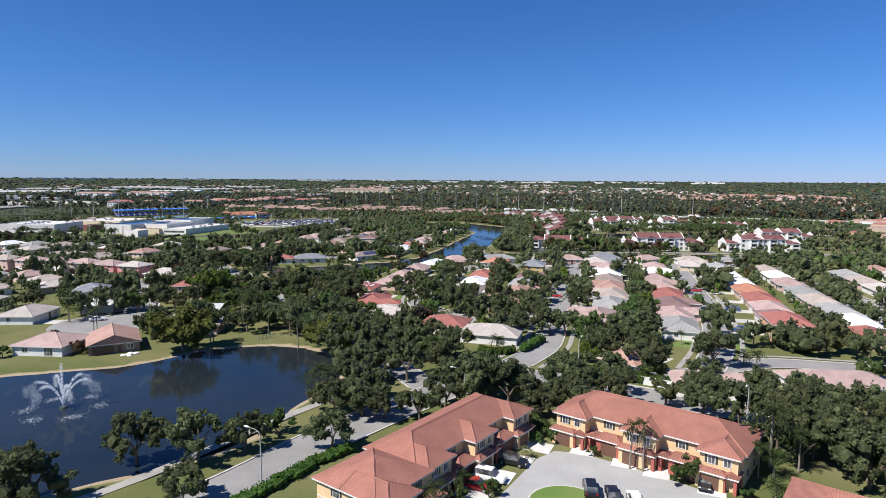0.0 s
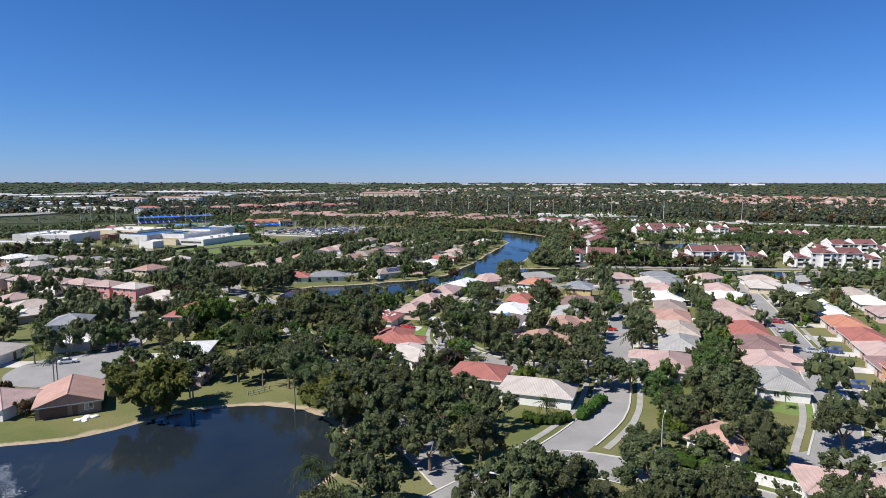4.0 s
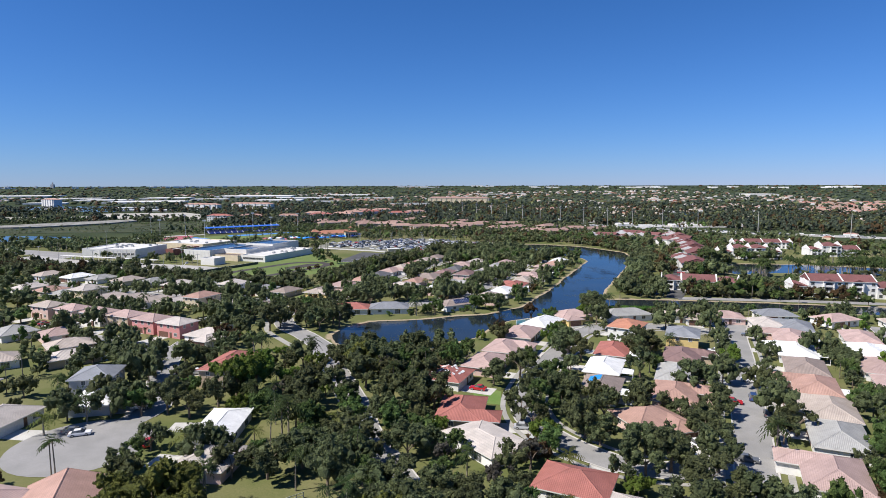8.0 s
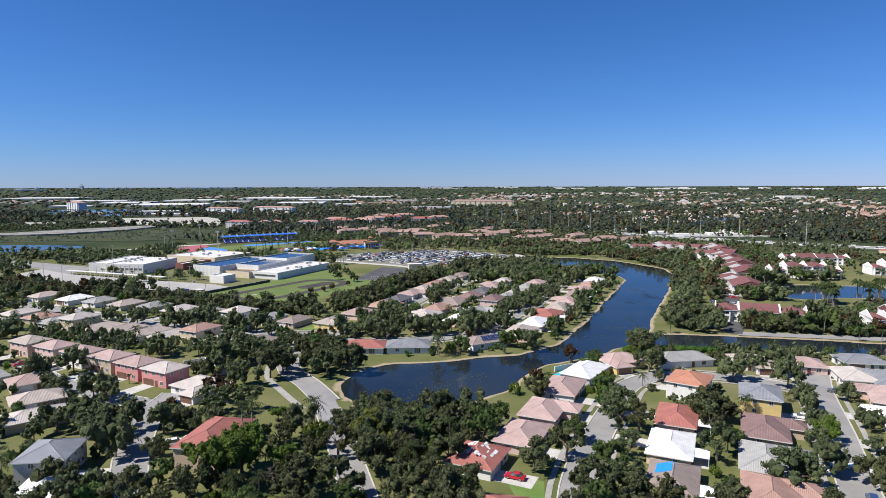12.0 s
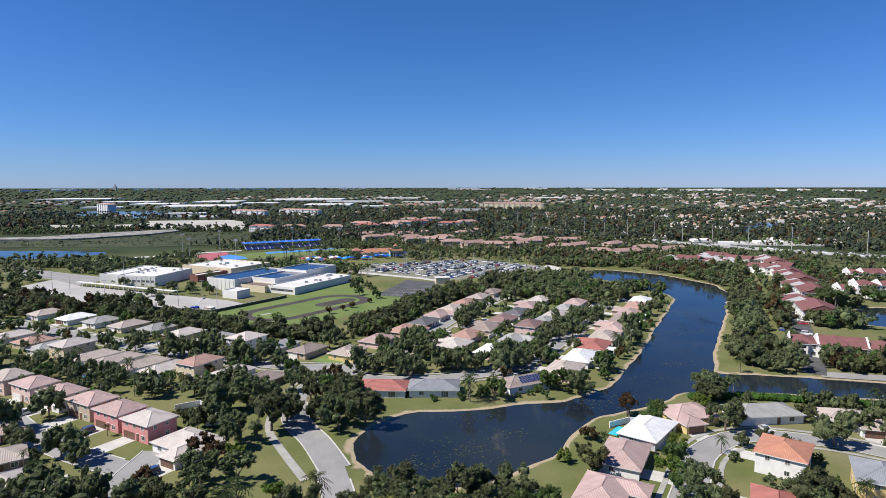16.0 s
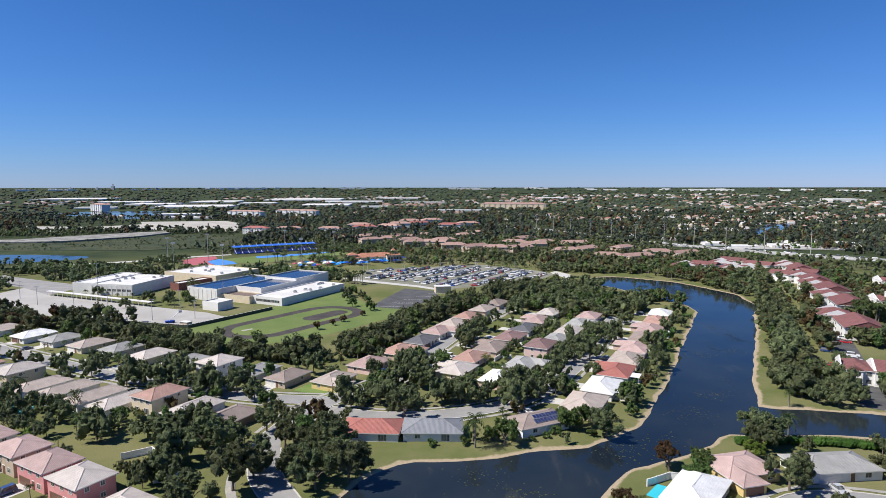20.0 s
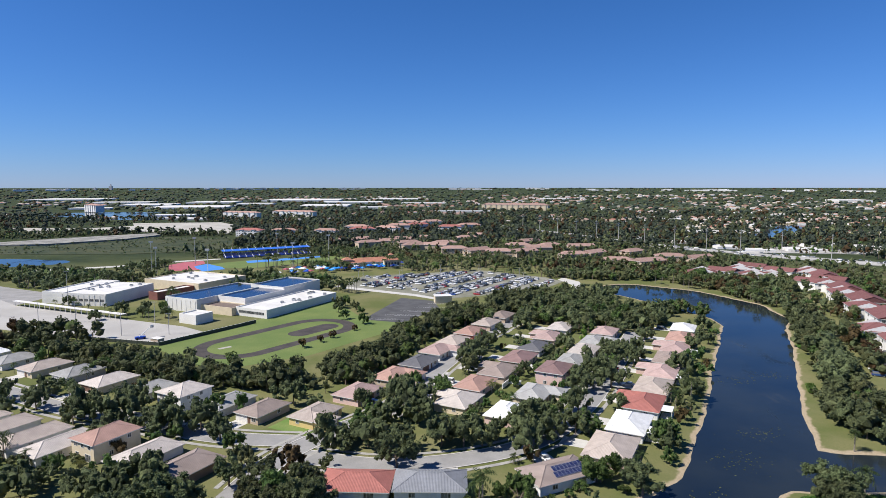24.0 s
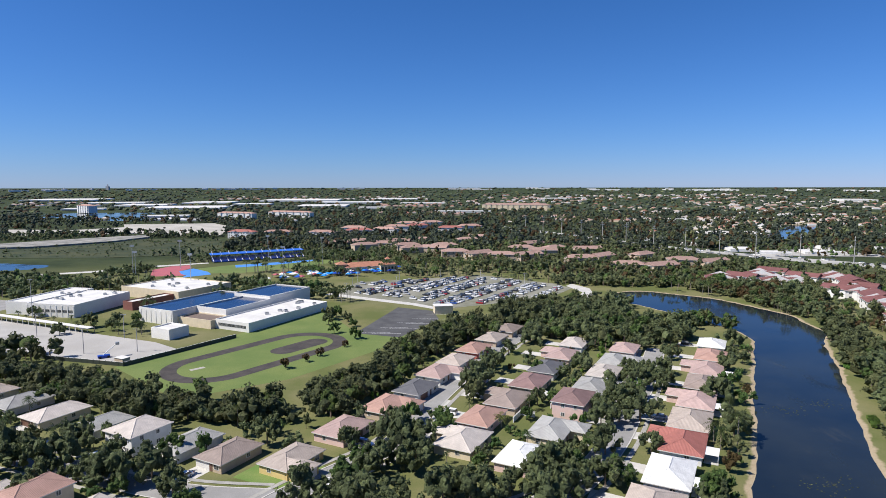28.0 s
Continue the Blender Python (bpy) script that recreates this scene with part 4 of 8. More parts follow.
road("road", [(78, 117), (92, 119), (112, 121), (132, 112), (160, 100)], 7.4, "grey asphalt residential cross street", walks=((1.6, 1.3),))
road("road", [(150, 108), (178, 140), (200, 172), (222, 214), (246, 262)], 7.4, "grey asphalt residential street in sun", walks=((1.6, 1.3),))
road("road", [(-62, 288), (-62, 270), (-56, 246), (-49, 224), (-56, 200)], 7.4, "grey asphalt street leading to a turning circle", bulb=14.5)
road("road", [(-125, 318), (-104, 300), (-84, 287), (-62, 276)], 7.4, "grey asphalt street before pink houses")
road("road", [(-14, 278), (-22, 294), (-31, 309), (-36, 328)], 7.6, "grey asphalt street bending past the lake lawn")
road("road", [(-36, 328), (-30, 350), (-19, 367), (-2, 388), (6, 414), (18, 446), (32, 478), (48, 508)], 7.4, "grey asphalt residential street under trees", walks=((1.6, 1.3),))
road("road", [(-24, 360), (-50, 363), (-80, 374), (-110, 386), (-150, 408), (-210, 440)], 7.2, "grey asphalt residential street under trees", walks=((1.6, 1.3),))
road("road", [(-28, 352), (-4, 346), (20, 350), (40, 362), (58, 388), (74, 420), (90, 454), (104, 486)], 7.2, "grey asphalt street behind the canal houses", walks=((1.6, 1.3),))
road("road", [(28, 120), (24, 136), (18, 156), (12, 178), (5, 200), (2, 216), (-4, 240), (-10, 262), (-16, 281)], 7.0, "grey asphalt street through the woods")
road("footpath", [(-20, 272), (-29, 287), (-37, 302), (-40, 318)], 2.2, "narrow concrete footpath across grass", PATHWAY, kerbs=False)
road("footpath", [(-62, 68), (-27, 90), (-10, 105), (3, 117), (14, 124)], 2.0, "concrete footpath along the lake", PATHWAY, kerbs=False)
road("road", [(150, 352), (200, 340), (260, 322), (330, 300)], 7, "asphalt drive before the flats", kerbs=False)
road("road", [(148, 352), (160, 372), (184, 420), (205, 462), (222, 505)], 8, "asphalt parking drive between trees", FRESH, kerbs=False)

# ---- houses along the canal ----
U, V = (0.46, 0.89), (0.89, -0.46)
WEST, EAST = face(-0.89, 0.46), face(0.89, -0.46)
for x, y, rf, wl, w, d, wing, patio in (
        (56.5, 351.5, "tan", "rose", 16.5, 11, "", False), (66.2, 367.8, "white", "white", 16, 9.8, "", True), (76, 384.5, "red", "white", 15.8, 10, "l", True),
        (84, 400, "tan", "cream", 15.5, 10.5, "", False), (92.5, 416, "pink", "rose", 15.5, 10, "l", True), (101.5, 433, "brown", "tan", 15.5, 10, "", True),
        (110, 449, "pink", "rose", 15.5, 10, "l", True), (119, 466.5, "salmon", "rose", 15.5, 10.5, "", False), (127.5, 485, "white", "white", 14, 10, "", False)):
    house(x, y, WEST, w, d, rf, wl, wing=wing, patio=patio, drive=True)
SOLAR_HOUSE = house(39.8, 338, face(-0.44, 0.9), 16.5, 9.6, "brown", "white", label="single-storey house with a brown roof carrying solar panels")
house(9.5, 333, face(0.02, 1), 16, 10, "slate", "white", wing="", label="single-storey house with a blue-grey shingle roof")
house(-7.5, 333, face(0.05, 1), 15.5, 10, "red", "white", label="single-storey house with a red tiled roof and white porch")

# ---- middle blocks ----
for x, y, rf, wl, w, d, st, wing in ((17.5, 387, "beige", "cream", 14, 10.5, 1, "l"), (23.5, 403, "salmon", "rose", 14.5, 9.5, 1, ""), (33, 418, "brown", "tan", 15.5, 10, 1, "l"),
                                     (42.5, 435, "maroon", "tan", 15.5, 10, 1, ""), (51, 451.5, "dark", "grey", 14.5, 9.5, 1, ""), (60, 469, "pink", "rose", 14.5, 9.5, 1, "l"), (69, 487, "beige", "white", 14, 9.5, 1, "")):
    house(x, y, WEST, w, d, rf, wl, st, wing)
for x, y, rf, wl, w, d, st, wing in ((32, 377, "white", "rose", 13.5, 9.5, 1, ""), (42.5, 393.7, "grey", "cream", 15, 9.5, 1, "r"), (52.5, 412, "maroon", "rose", 13.5, 9.5, 2, ""), (62.5, 430, "grey", "white", 15, 10, 1, "r"),
                                     (71, 446, "beige", "white", 14.5, 9.5, 1, ""), (79, 461, "grey", "grey", 14, 9.5, 1, "r"), (88, 478, "pink", "rose", 14, 9.5, 1, "")):
    house(x, y, EAST, w, d, rf, wl, st, wing)
for x, y, rf, wl, w, d, wing in ((-16, 395, "pink", "rose", 14, 10, ""), (-5.5, 413, "salmon", "tan", 15, 10, "r"), (3, 429, "dark", "white", 14, 9.5, ""), (10, 446.5, "pink", "white", 15, 10, "r"),
                                 (17, 461.5, "tan", "rose", 13.5, 9.5, ""), (25, 478.5, "salmon", "redwall", 14.5, 9.5, ""), (34, 496.5, "tan", "tan", 14, 9.5, ""), (43, 513.5, "brown", "tan", 14, 9.5, "")):
    house(x, y, EAST, w, d, rf, wl, wing=wing)
house(-26, 376, face(0.88, -0.47), 13.5, 9, "tan", "yellow", wing="l", label="single-storey yellow stucco house with a tan hip roof on a lawn")
for x, y, rf, wl, w, d, st in ((-43, 379.5, "brown", "tan", 9, 13.5, 1), (-56, 385.5, "grey", "white", 9, 15, 1), (-71, 389, "beige", "white", 11, 12, 2), (-87, 398, "grey", "white", 9.5, 15, 1), (-105, 407, "beige", "cream", 10, 15, 1),
                               (-122, 417, "grey", "grey", 10, 14, 1), (-139, 424, "tan", "cream", 10, 15, 1), (-157, 433, "grey", "white", 10, 14, 1), (-174, 440, "white", "white", 10, 15, 1), (-196, 451, "tan", "white", 10, 15, 1)):
    house(x, y, face(-0.47, -0.88), w, d, rf, wl, st)
for x, y, rf, wl, w, d, st in ((-51, 340, "brown", "brownwall", 9.5, 17, 1), (-64, 348, "beige", "white", 8.8, 16, 1), (-77, 354, "salmon", "cream", 9.5, 13, 2), (-89.5, 354, "beige", "white", 8.8, 17, 1), (-100.5, 359, "tan", "white", 8.8, 17, 1),
                               (-113.5, 364.5, "tan", "white", 8.8, 18, 1), (-125, 369, "tan", "white", 8.8, 17, 1), (-139, 379, "beige", "cream", 10, 13, 2), (-151, 384, "grey", "white", 9, 15, 1), (-164, 393, "salmon", "tan", 10, 13, 1),
                               (-180, 403, "beige", "white", 9, 15, 1)):
    house(x, y, face(0.47, 0.88), w, d, rf, wl, st, drive=False)
for x, y, rf, wl in ((-69, 298.5, "beige", "pink"), (-81, 306, "pink", "pink"), (-93.5, 314, "pink", "tan"), (-107, 321, "pink", "white"), (-121, 329, "pink", "rose"), (-135, 337, "tan", "rose")):
    house(x, y, face(-0.5, -0.87), 11.5, 8.8, rf, wl, 2, label="two-storey pink stucco town house with a pale hip roof")
house(-54, 289, face(-0.5, -0.87), 15, 11, "beige", "white", wing="r")
for x, y, rf, wl, st, w, d, fx, fy in ((-98, 279, "tan", "brownwall", 1, 13, 10, .6, -.8), (-90, 265, "beige", "tan", 1, 9, 14, .8, .6), (-69, 236, "slate", "grey", 2, 11.5, 10, .98, .1), (-63, 223, "white", "grey", 1, 12, 10, .98, .1),
                                       (-80, 212, "beige", "white", 1, 14, 11, .9, -.2), (-60, 172, "pink", "white", 1, 13, 11, .3, .9), (-110, 296, "pink", "rose", 1, 12, 10, .6, -.7),
                                       (-128, 300, "grey", "white", 1, 12, 12, .6, .7), (-112, 262, "tan", "white", 1, 13, 11, -.5, .8), (-104, 236, "beige", "rose", 1, 13, 11, -.8, .2), (-140, 285, "pink", "tan", 1, 12, 12, .5, .8)):
    house(x, y, face(fx, fy), w, d, rf, wl, st)
house(-35.5, 244, face(-1, 0.2), 18, 10.5, "red", "tan", 2, label="two-storey house with a bright red tiled roof")
house(-27.5, 204, face(-1, 0.05), 16.5, 8.4, "white", "white", label="single-storey house with a pale low-pitched roof", slope=0.22)
house(-25, 186, face(-0.95, 0.2), 11, 10, "beige", "rose")
house(-45.8, 171.8, face(0.28, -0.96), 11.5, 13, "salmon", "brownwall", label="low lakeside house with a salmon tiled gable roof", gable="sn", drive=False)
for x, y, w in ((-40, 163.6, .9), (-38.7, 163.9, .7), (-41.3, 162.7, .6), (-39.8, 161.9, .5), (-40.6, 163, .5)):
    m = Mesh()
    m.add([(p.x * w * 1.4, p.y * w, p.z * w * .5 + .1) for p in ICO2[0]], ICO2[1], WHITE)
    single("boulder", m, "rounded white garden boulder on the lawn", "boulder", "white boulders", m=pose(x, y, 0, 0, 0, 30 * w * 10))

# ---- blocks beside the north lake and the eastern rows ----
R1 = face(0.89, -0.46)
for x, y, rf, wl, w, d, wing in ((26.5, 234.5, "red", "white", 12, 10.5, ""), (39, 246.5, "pink", "rose", 15, 9.8, ""), (47.5, 262.5, "pink", "rose", 14.5, 9.8, "r"), (57.5, 281, "pink", "white", 16, 10, "")):
    ob = house(x, y, R1, w, d, rf, wl, wing=wing)
    if rf == "red":
        TORN_HOUSE = ob
house(68.9, 297, face(0.78, -0.62), 17, 9.8, "white", "grey")
house(84, 309, face(0.25, -0.97), 14, 11, "pink", "yellow", wing="l")
house(107, 310, face(0.1, -1), 19, 10, "grey", "white", wing="", label="wide single-storey white house with a pale grey roof")
house(129, 305, face(-0.25, -0.95), 14, 10, "tan", "white", wing="r")
house(95.5, 278, face(-0.8, 0.6), 12.5, 10.5, "orange", "white", 2, label="two-storey white house with an orange tiled roof")
for x, y, rf, wl in ((82, 255.7, "red", "rose"), (73, 238.3, "white", "cream"), (66, 221, "brown", "grey")):
    TARP_HOUSE = house(x, y, face(-0.89, 0.46), 15.6, 9.4, rf, wl, patio=True)
for x, y, rf, wl, st in ((110, 265, "slate", "yellow", 2), (100.8, 246.7, "maroon", "tan", 1), (91, 229.8, "grey", "white", 1), (83, 214, "salmon", "rose", 1)):
    house(x, y, face(0.88, -0.47), 12.5 if st == 2 else 16, 10, rf, wl, st, wing="" if st == 2 else "r")
house(69.5, 199, face(0.2, -0.98), 13, 11.5, "salmon", "rose", wing="r")
house(27.3, 208.3, face(0.97, -0.25), 15.5, 10, "red", "tan", wing="l", label="single-storey tan house with a red tiled hip roof beside a lawn")
house(30.5, 190.5, face(0.85, 0.5), 16, 10.5, "beige", "white", slope=.17, label="single-storey white house with a low pale roof")
house(43.5, 170.5, face(0.5, 0.86), 12.5, 10.5, "red", "white", label="single-storey white house with a red tiled hip roof")
house(53.2, 157, face(0.5, 0.86), 15.5, 10, "beige", "white", label="single-storey white house with a pale roof behind a hedge")
for x, y, rf, wl in ((92, 169, "pink", "white"), (105, 185, "grey", "white"), (114.5, 200, "tan", "white"), (122.4, 216, "salmon", "rose"), (131, 232, "brown", "tan"), (140, 249, "white", "white"), (150, 267, "pink", "rose"), (162, 281, "slate", "grey")):
    house(x, y, face(-0.87, 0.5), 16.2, 10.2, rf, wl, wing="" if int(x) % 2 else "l", patio=int(y) % 3 == 0)
for x, y, rf, wl in ((109, 152, "grey", "white"), (116.5, 165, "pink", "rose"), (126, 180, "maroon", "rose"), (135.2, 196.2, "red", "white"), (144, 213, "pink", "rose"), (153, 230, "pink", "white"), (162, 246, "white", "white"), (173, 263, "pink", "white"),
                     (196, 267, "beige", "cream")):
    house(x, y, face(0.87, -0.5), 16.5, 10, rf, wl, wing="" if int(x) % 2 else "r")
for x, y, rf, wl, st in ((136, 141, "red", "orange", 2), (145, 154, "maroon", "rose", 1), (154, 167, "pink", "rose", 1), (163, 182, "red", "tan", 1), (172, 198, "orange", "rose", 1), (181, 215, "white", "white", 1), (192, 236, "white", "grey", 1), (203, 255, "grey", "white", 1)):
    house(x, y, face(-0.87, 0.5), 15.5, 10, rf, wl, st)
for x, y, rf, wl in ((153, 130, "red", "tan"), (164, 144, "white", "white"), (173, 159, "grey", "cream"), (181, 174, "tan", "rose"), (190, 190, "grey", "white"), (200, 208, "pink", "rose"), (211, 226, "white", "white"), (220, 243, "tan", "tan")):
    house(x, y, face(0.87, -0.5), 15.5, 10, rf, wl)
for k, (rf, wl) in enumerate((("tan", "white"), ("grey", "cream"), ("pink", "rose"), ("white", "white"), ("beige", "white"), ("tan", "rose"), ("grey", "white"))):
    house(188 + 9.6 * k, 120 + 17 * k, face(-0.87, 0.5), 15.5, 10, rf, wl, detail=1 if k < 4 else 0)
for k, (rf, wl) in enumerate((("grey", "white"), ("tan", "rose"), ("white", "white"), ("pink", "white"), ("tan", "cream"), ("grey", "white"), ("beige", "white"), ("salmon", "white"))):
    house(206 + 9.6 * k, 112 + 17 * k, face(0.87, -0.5), 15.5, 10, rf, wl, detail=0)
    house(232 + 9.6 * k, 98 + 17 * k, face(-0.87, 0.5), 15.5, 10, "beige" if k % 2 else "pink", wl, detail=0)
house(86, 106, face(0.45, 0.9), 18, 9, "pink", "white")
house(77, 126, face(0.8, 0.5), 9, 11, "salmon", "white")
house(111, 101, face(0.3, 0.95), 20, 10, "pink", "white")
house(133, 94, face(0.3, 0.95), 17, 10, "salmon", "white")
for x, y, rf, wl, fx, fy in ((145, 301, "pink", "rose", -.3, -.95), (154, 287, "beige", "white", -.9, .3), (168, 303, "slate", "white", -.2, -.97), (186, 292, "pink", "white", .2, -.97), (207, 282, "tan", "white", -.3, -.95), (228, 276, "grey", "white", -.3, -.95)):
    house(x, y, face(fx, fy), 14, 10, rf, wl)


# ---- what lies on roofs, fences, cars ----
def on_slope(x, y, d, eave=2.6, slope=.36, over=.55, lift=.06):
    """The height of a hipped roof above a point on its long slopes."""
    return eave + slope * (d / 2 + over - abs(y)) + lift


def solar_panels(ob, d, cols, rows, x0, y0, side):
    m = Mesh()
    tilt = math.atan(.36)
    m.box(-.5, -.85, 0, .5, .85, .04, STEEL)
    m.quad((-.47, -.82, .045), (.47, -.82, .045), (.47, .82, .045), (-.47, .82, .045), PANEL)
    for k in (-1, 1):
        m.box(k * .16 - .008, -.82, .046, k * .16 + .008, .82, .05, STEEL)
    me = m.data("solar_panel")
    for i in range(cols):
        for j in range(rows):
            x, y = x0 + i * 1.06 + (.5 if j else 0), side * (y0 + j * 1.68)
            part("solar_panel", me, ob, "dark blue solar panel in a pale frame", Matrix.Translation((x, y, on_slope(x, y, d, lift=.12))) @ Matrix.Rotation(-side * tilt, 4, "X"))


solar_panels(SOLAR_HOUSE, 9.6, 8, 2, -5.2, 1.6, 1)


def roof_patches(ob, d, items, m, name, label):
    """Sheets lying on the slopes: (x0, y0, x1, y1) in the house's own axes."""
    mesh = Mesh()
    for x0, y0, x1, y1 in items:
        a, b = on_slope(0, y0, d), on_slope(0, y1, d)
        mesh.add([(x0, y0, a), (x1, y0, a), (x1, y1, b), (x0, y1, b)] + [(x0, y0, a - .05), (x1, y0, a - .05), (x1, y1, b - .05), (x0, y1, b - .05)], ((0, 1, 2, 3), (0, 4, 5, 1), (1, 5, 6, 2), (2, 6, 7, 3), (3, 7, 4, 0)), m)
    part(name, mesh, ob, label)


roof_patches(TARP_HOUSE, 9.4, [(-4.5, -3.6, 0.2, -.3)], TARP, "tarpaulin", "bright blue tarpaulin")
r = random.Random(8)
roof_patches(TORN_HOUSE, 10.5, [(a, b, a + r.uniform(.4, 2.0), b + r.uniform(.25, .8)) for a, b in [(r.uniform(-4, 2.6), r.choice((-1, 1)) * r.uniform(.5, 4.2)) for k in range(34)] if b > 0 or b < -.9], WHITE, "underlay", "white underlay showing through torn tiles")


def fence(name, pts, h, m, label):
    """A panel fence or garden wall: one body with a capping, posts at the bends."""
    ob = thing(name, label, "fence" if "fence" in name else "wall", "", pose(pts[0][0], pts[0][1], 0))
    o = Vector((pts[0][0], pts[0][1], 0))
    for a, b in zip(pts[:-1], pts[1:]):
        a, b = Vector((*a, 0)) - o, Vector((*b, 0)) - o
        d = b - a
        mesh = Mesh()
        t = Matrix.Translation(a) @ Matrix.Rotation(math.atan2(d.y, d.x), 4, "Z")
        mesh.box(0, -.07, -.2, d.length, .07, h, m, t)
        part("panel", mesh, ob)
        c = Mesh()
        c.box(-.05, -.12, h, d.length + .05, .12, h + .1, TRIM, t)
        part("cap", c, ob)
        for k in range(int(d.length / 3) + 1):
            p = Mesh()
            p.box(k * 3 - .12, -.13, -.2, k * 3 + .12, .13, h + .16, m, t)
            part("post", p, ob)


fence("garden_fence", [(-70, 317), (-64, 321), (-52.5, 310), (-51, 306), (-56, 304.5)], 1.7, PLASTIC_W, "white vinyl panel fence round a back yard")
fence("avenue_wall", [(62, 124.5), (67, 121), (76, 111.5), (86, 101), (94, 93)], 1.7, WHITE, "long white garden wall beside the avenue")
fence("garden_fence", [(60, 303), (66.5, 306.5), (73, 305)], 1.7, PLASTIC_W, "white vinyl fence behind a pool")
fence("garden_fence", [(33, 404), (36, 410), (40, 408)], 1.6, PLASTIC_W, "white vinyl fence between gardens")
fence("garden_fence", [(46, 428), (50, 422), (46, 415)], 1.6, PLASTIC_W, "white vinyl fence between gardens")
RAIL = plain("dull_green_rail", (.34, .36, .3), .7)
railing = thing("lake_railing", "low weathered railing of posts and two rails beside the lake", "railing", "", pose(-9.6, 170.6, 0, 0, 0, 33))
for k in range(5):
    m = Mesh()
    m.box(k * 1.3 - .06, -.06, -.2, k * 1.3 + .06, .06, 1.1, RAIL)
    part("post", m, railing)
for z in (.45, .95):
    m = Mesh()
    m.box(-.1, -.04, z, 5.3, .04, z + .1, RAIL)
    part("rail", m, railing)
POOL = plain("pool_water", (.05, .5, .6), .05, 0, .6)
for x, y, a in ((-125, 357, 60), (62, 300.5, 50), (-118, 352, 60)):
    q = Matrix.Rotation(radians(a), 3, "Z")
    slab("swimming_pool", [tuple((q @ Vector(p) + Vector((x, y, 0)))[:2]) for p in ((-3.4, -1.8, 0), (3.4, -1.8, 0), (3.4, 1.8, 0), (-3.4, 1.8, 0))], .03, POOL, "small turquoise garden pool", "pool", False)

CAR_SET = (("sedan", "white", "white saloon car on a driveway"), ("suv", "black", "black sport utility car on a driveway"), ("sedan", "silver", "silver saloon car on a driveway"), ("suv", "white", "white sport utility car on a driveway"),
           ("sedan", "grey", "dark grey saloon car on a driveway"), ("sedan", "red", "red saloon car on a driveway"), ("suv", "blue", "dark blue sport utility car on a driveway"))
r = random.Random(12)
for pts, turn in DRIVES:
    if r.random() < .42:
        f = r.uniform(.4, .75)
        c = (pts[0] + pts[3]) / 2 * (1 - f) + (pts[1] + pts[2]) / 2 * f
        k, p, lb = CAR_SET[r.randrange(7)]
        car(k, p, c.x + r.uniform(-.9, .9), c.y, turn + 90 + r.choice((0, 180)), lb)
for x, y, a, k in ((-59, 205.5, 15, 0), (-61, 207, 15, 4), (-47, 249, 20, 3), (-50, 246.5, 20, 1), (-42, 199, 100, 5), (104, 214, 62, 6), (126, 262, 62, 1), (101, 203, 62, 4), (-62, 291, -30, 1), (150, 200, 60, 2), (166, 232, 60, 0), (190, 160, 60, 3)):
    car(CAR_SET[k][0], CAR_SET[k][1], x, y, a, CAR_SET[k][2].replace("on a driveway", "parked by the kerb"))
for k in range(16):
    q = r.randrange(7)
    x, y = 150 + k * 3.6, 362 + k * 7.0
    car(CAR_SET[q][0], CAR_SET[q][1], x + r.choice((-5, 5)), y, -28, CAR_SET[q][2].replace("on a driveway", "in the flats' parking row"))

slab("front_lawn", [(-39, 370), (-25, 363.5), (-17, 371), (-19, 382), (-32, 382)], .018, LAWN, "bright green front lawn of the yellow house", "lawn", False)
slab("front_lawn", [(33, 218), (38, 216), (40, 226), (34, 231), (32, 226)], .018, LAWN, "green front lawn between two red-roofed houses", "lawn", False)
slab("front_lawn", [(98, 141), (104, 134.5), (118, 133), (120, 138), (106, 145)], .018, LAWN, "green corner lawn beside the cross street", "lawn", False)

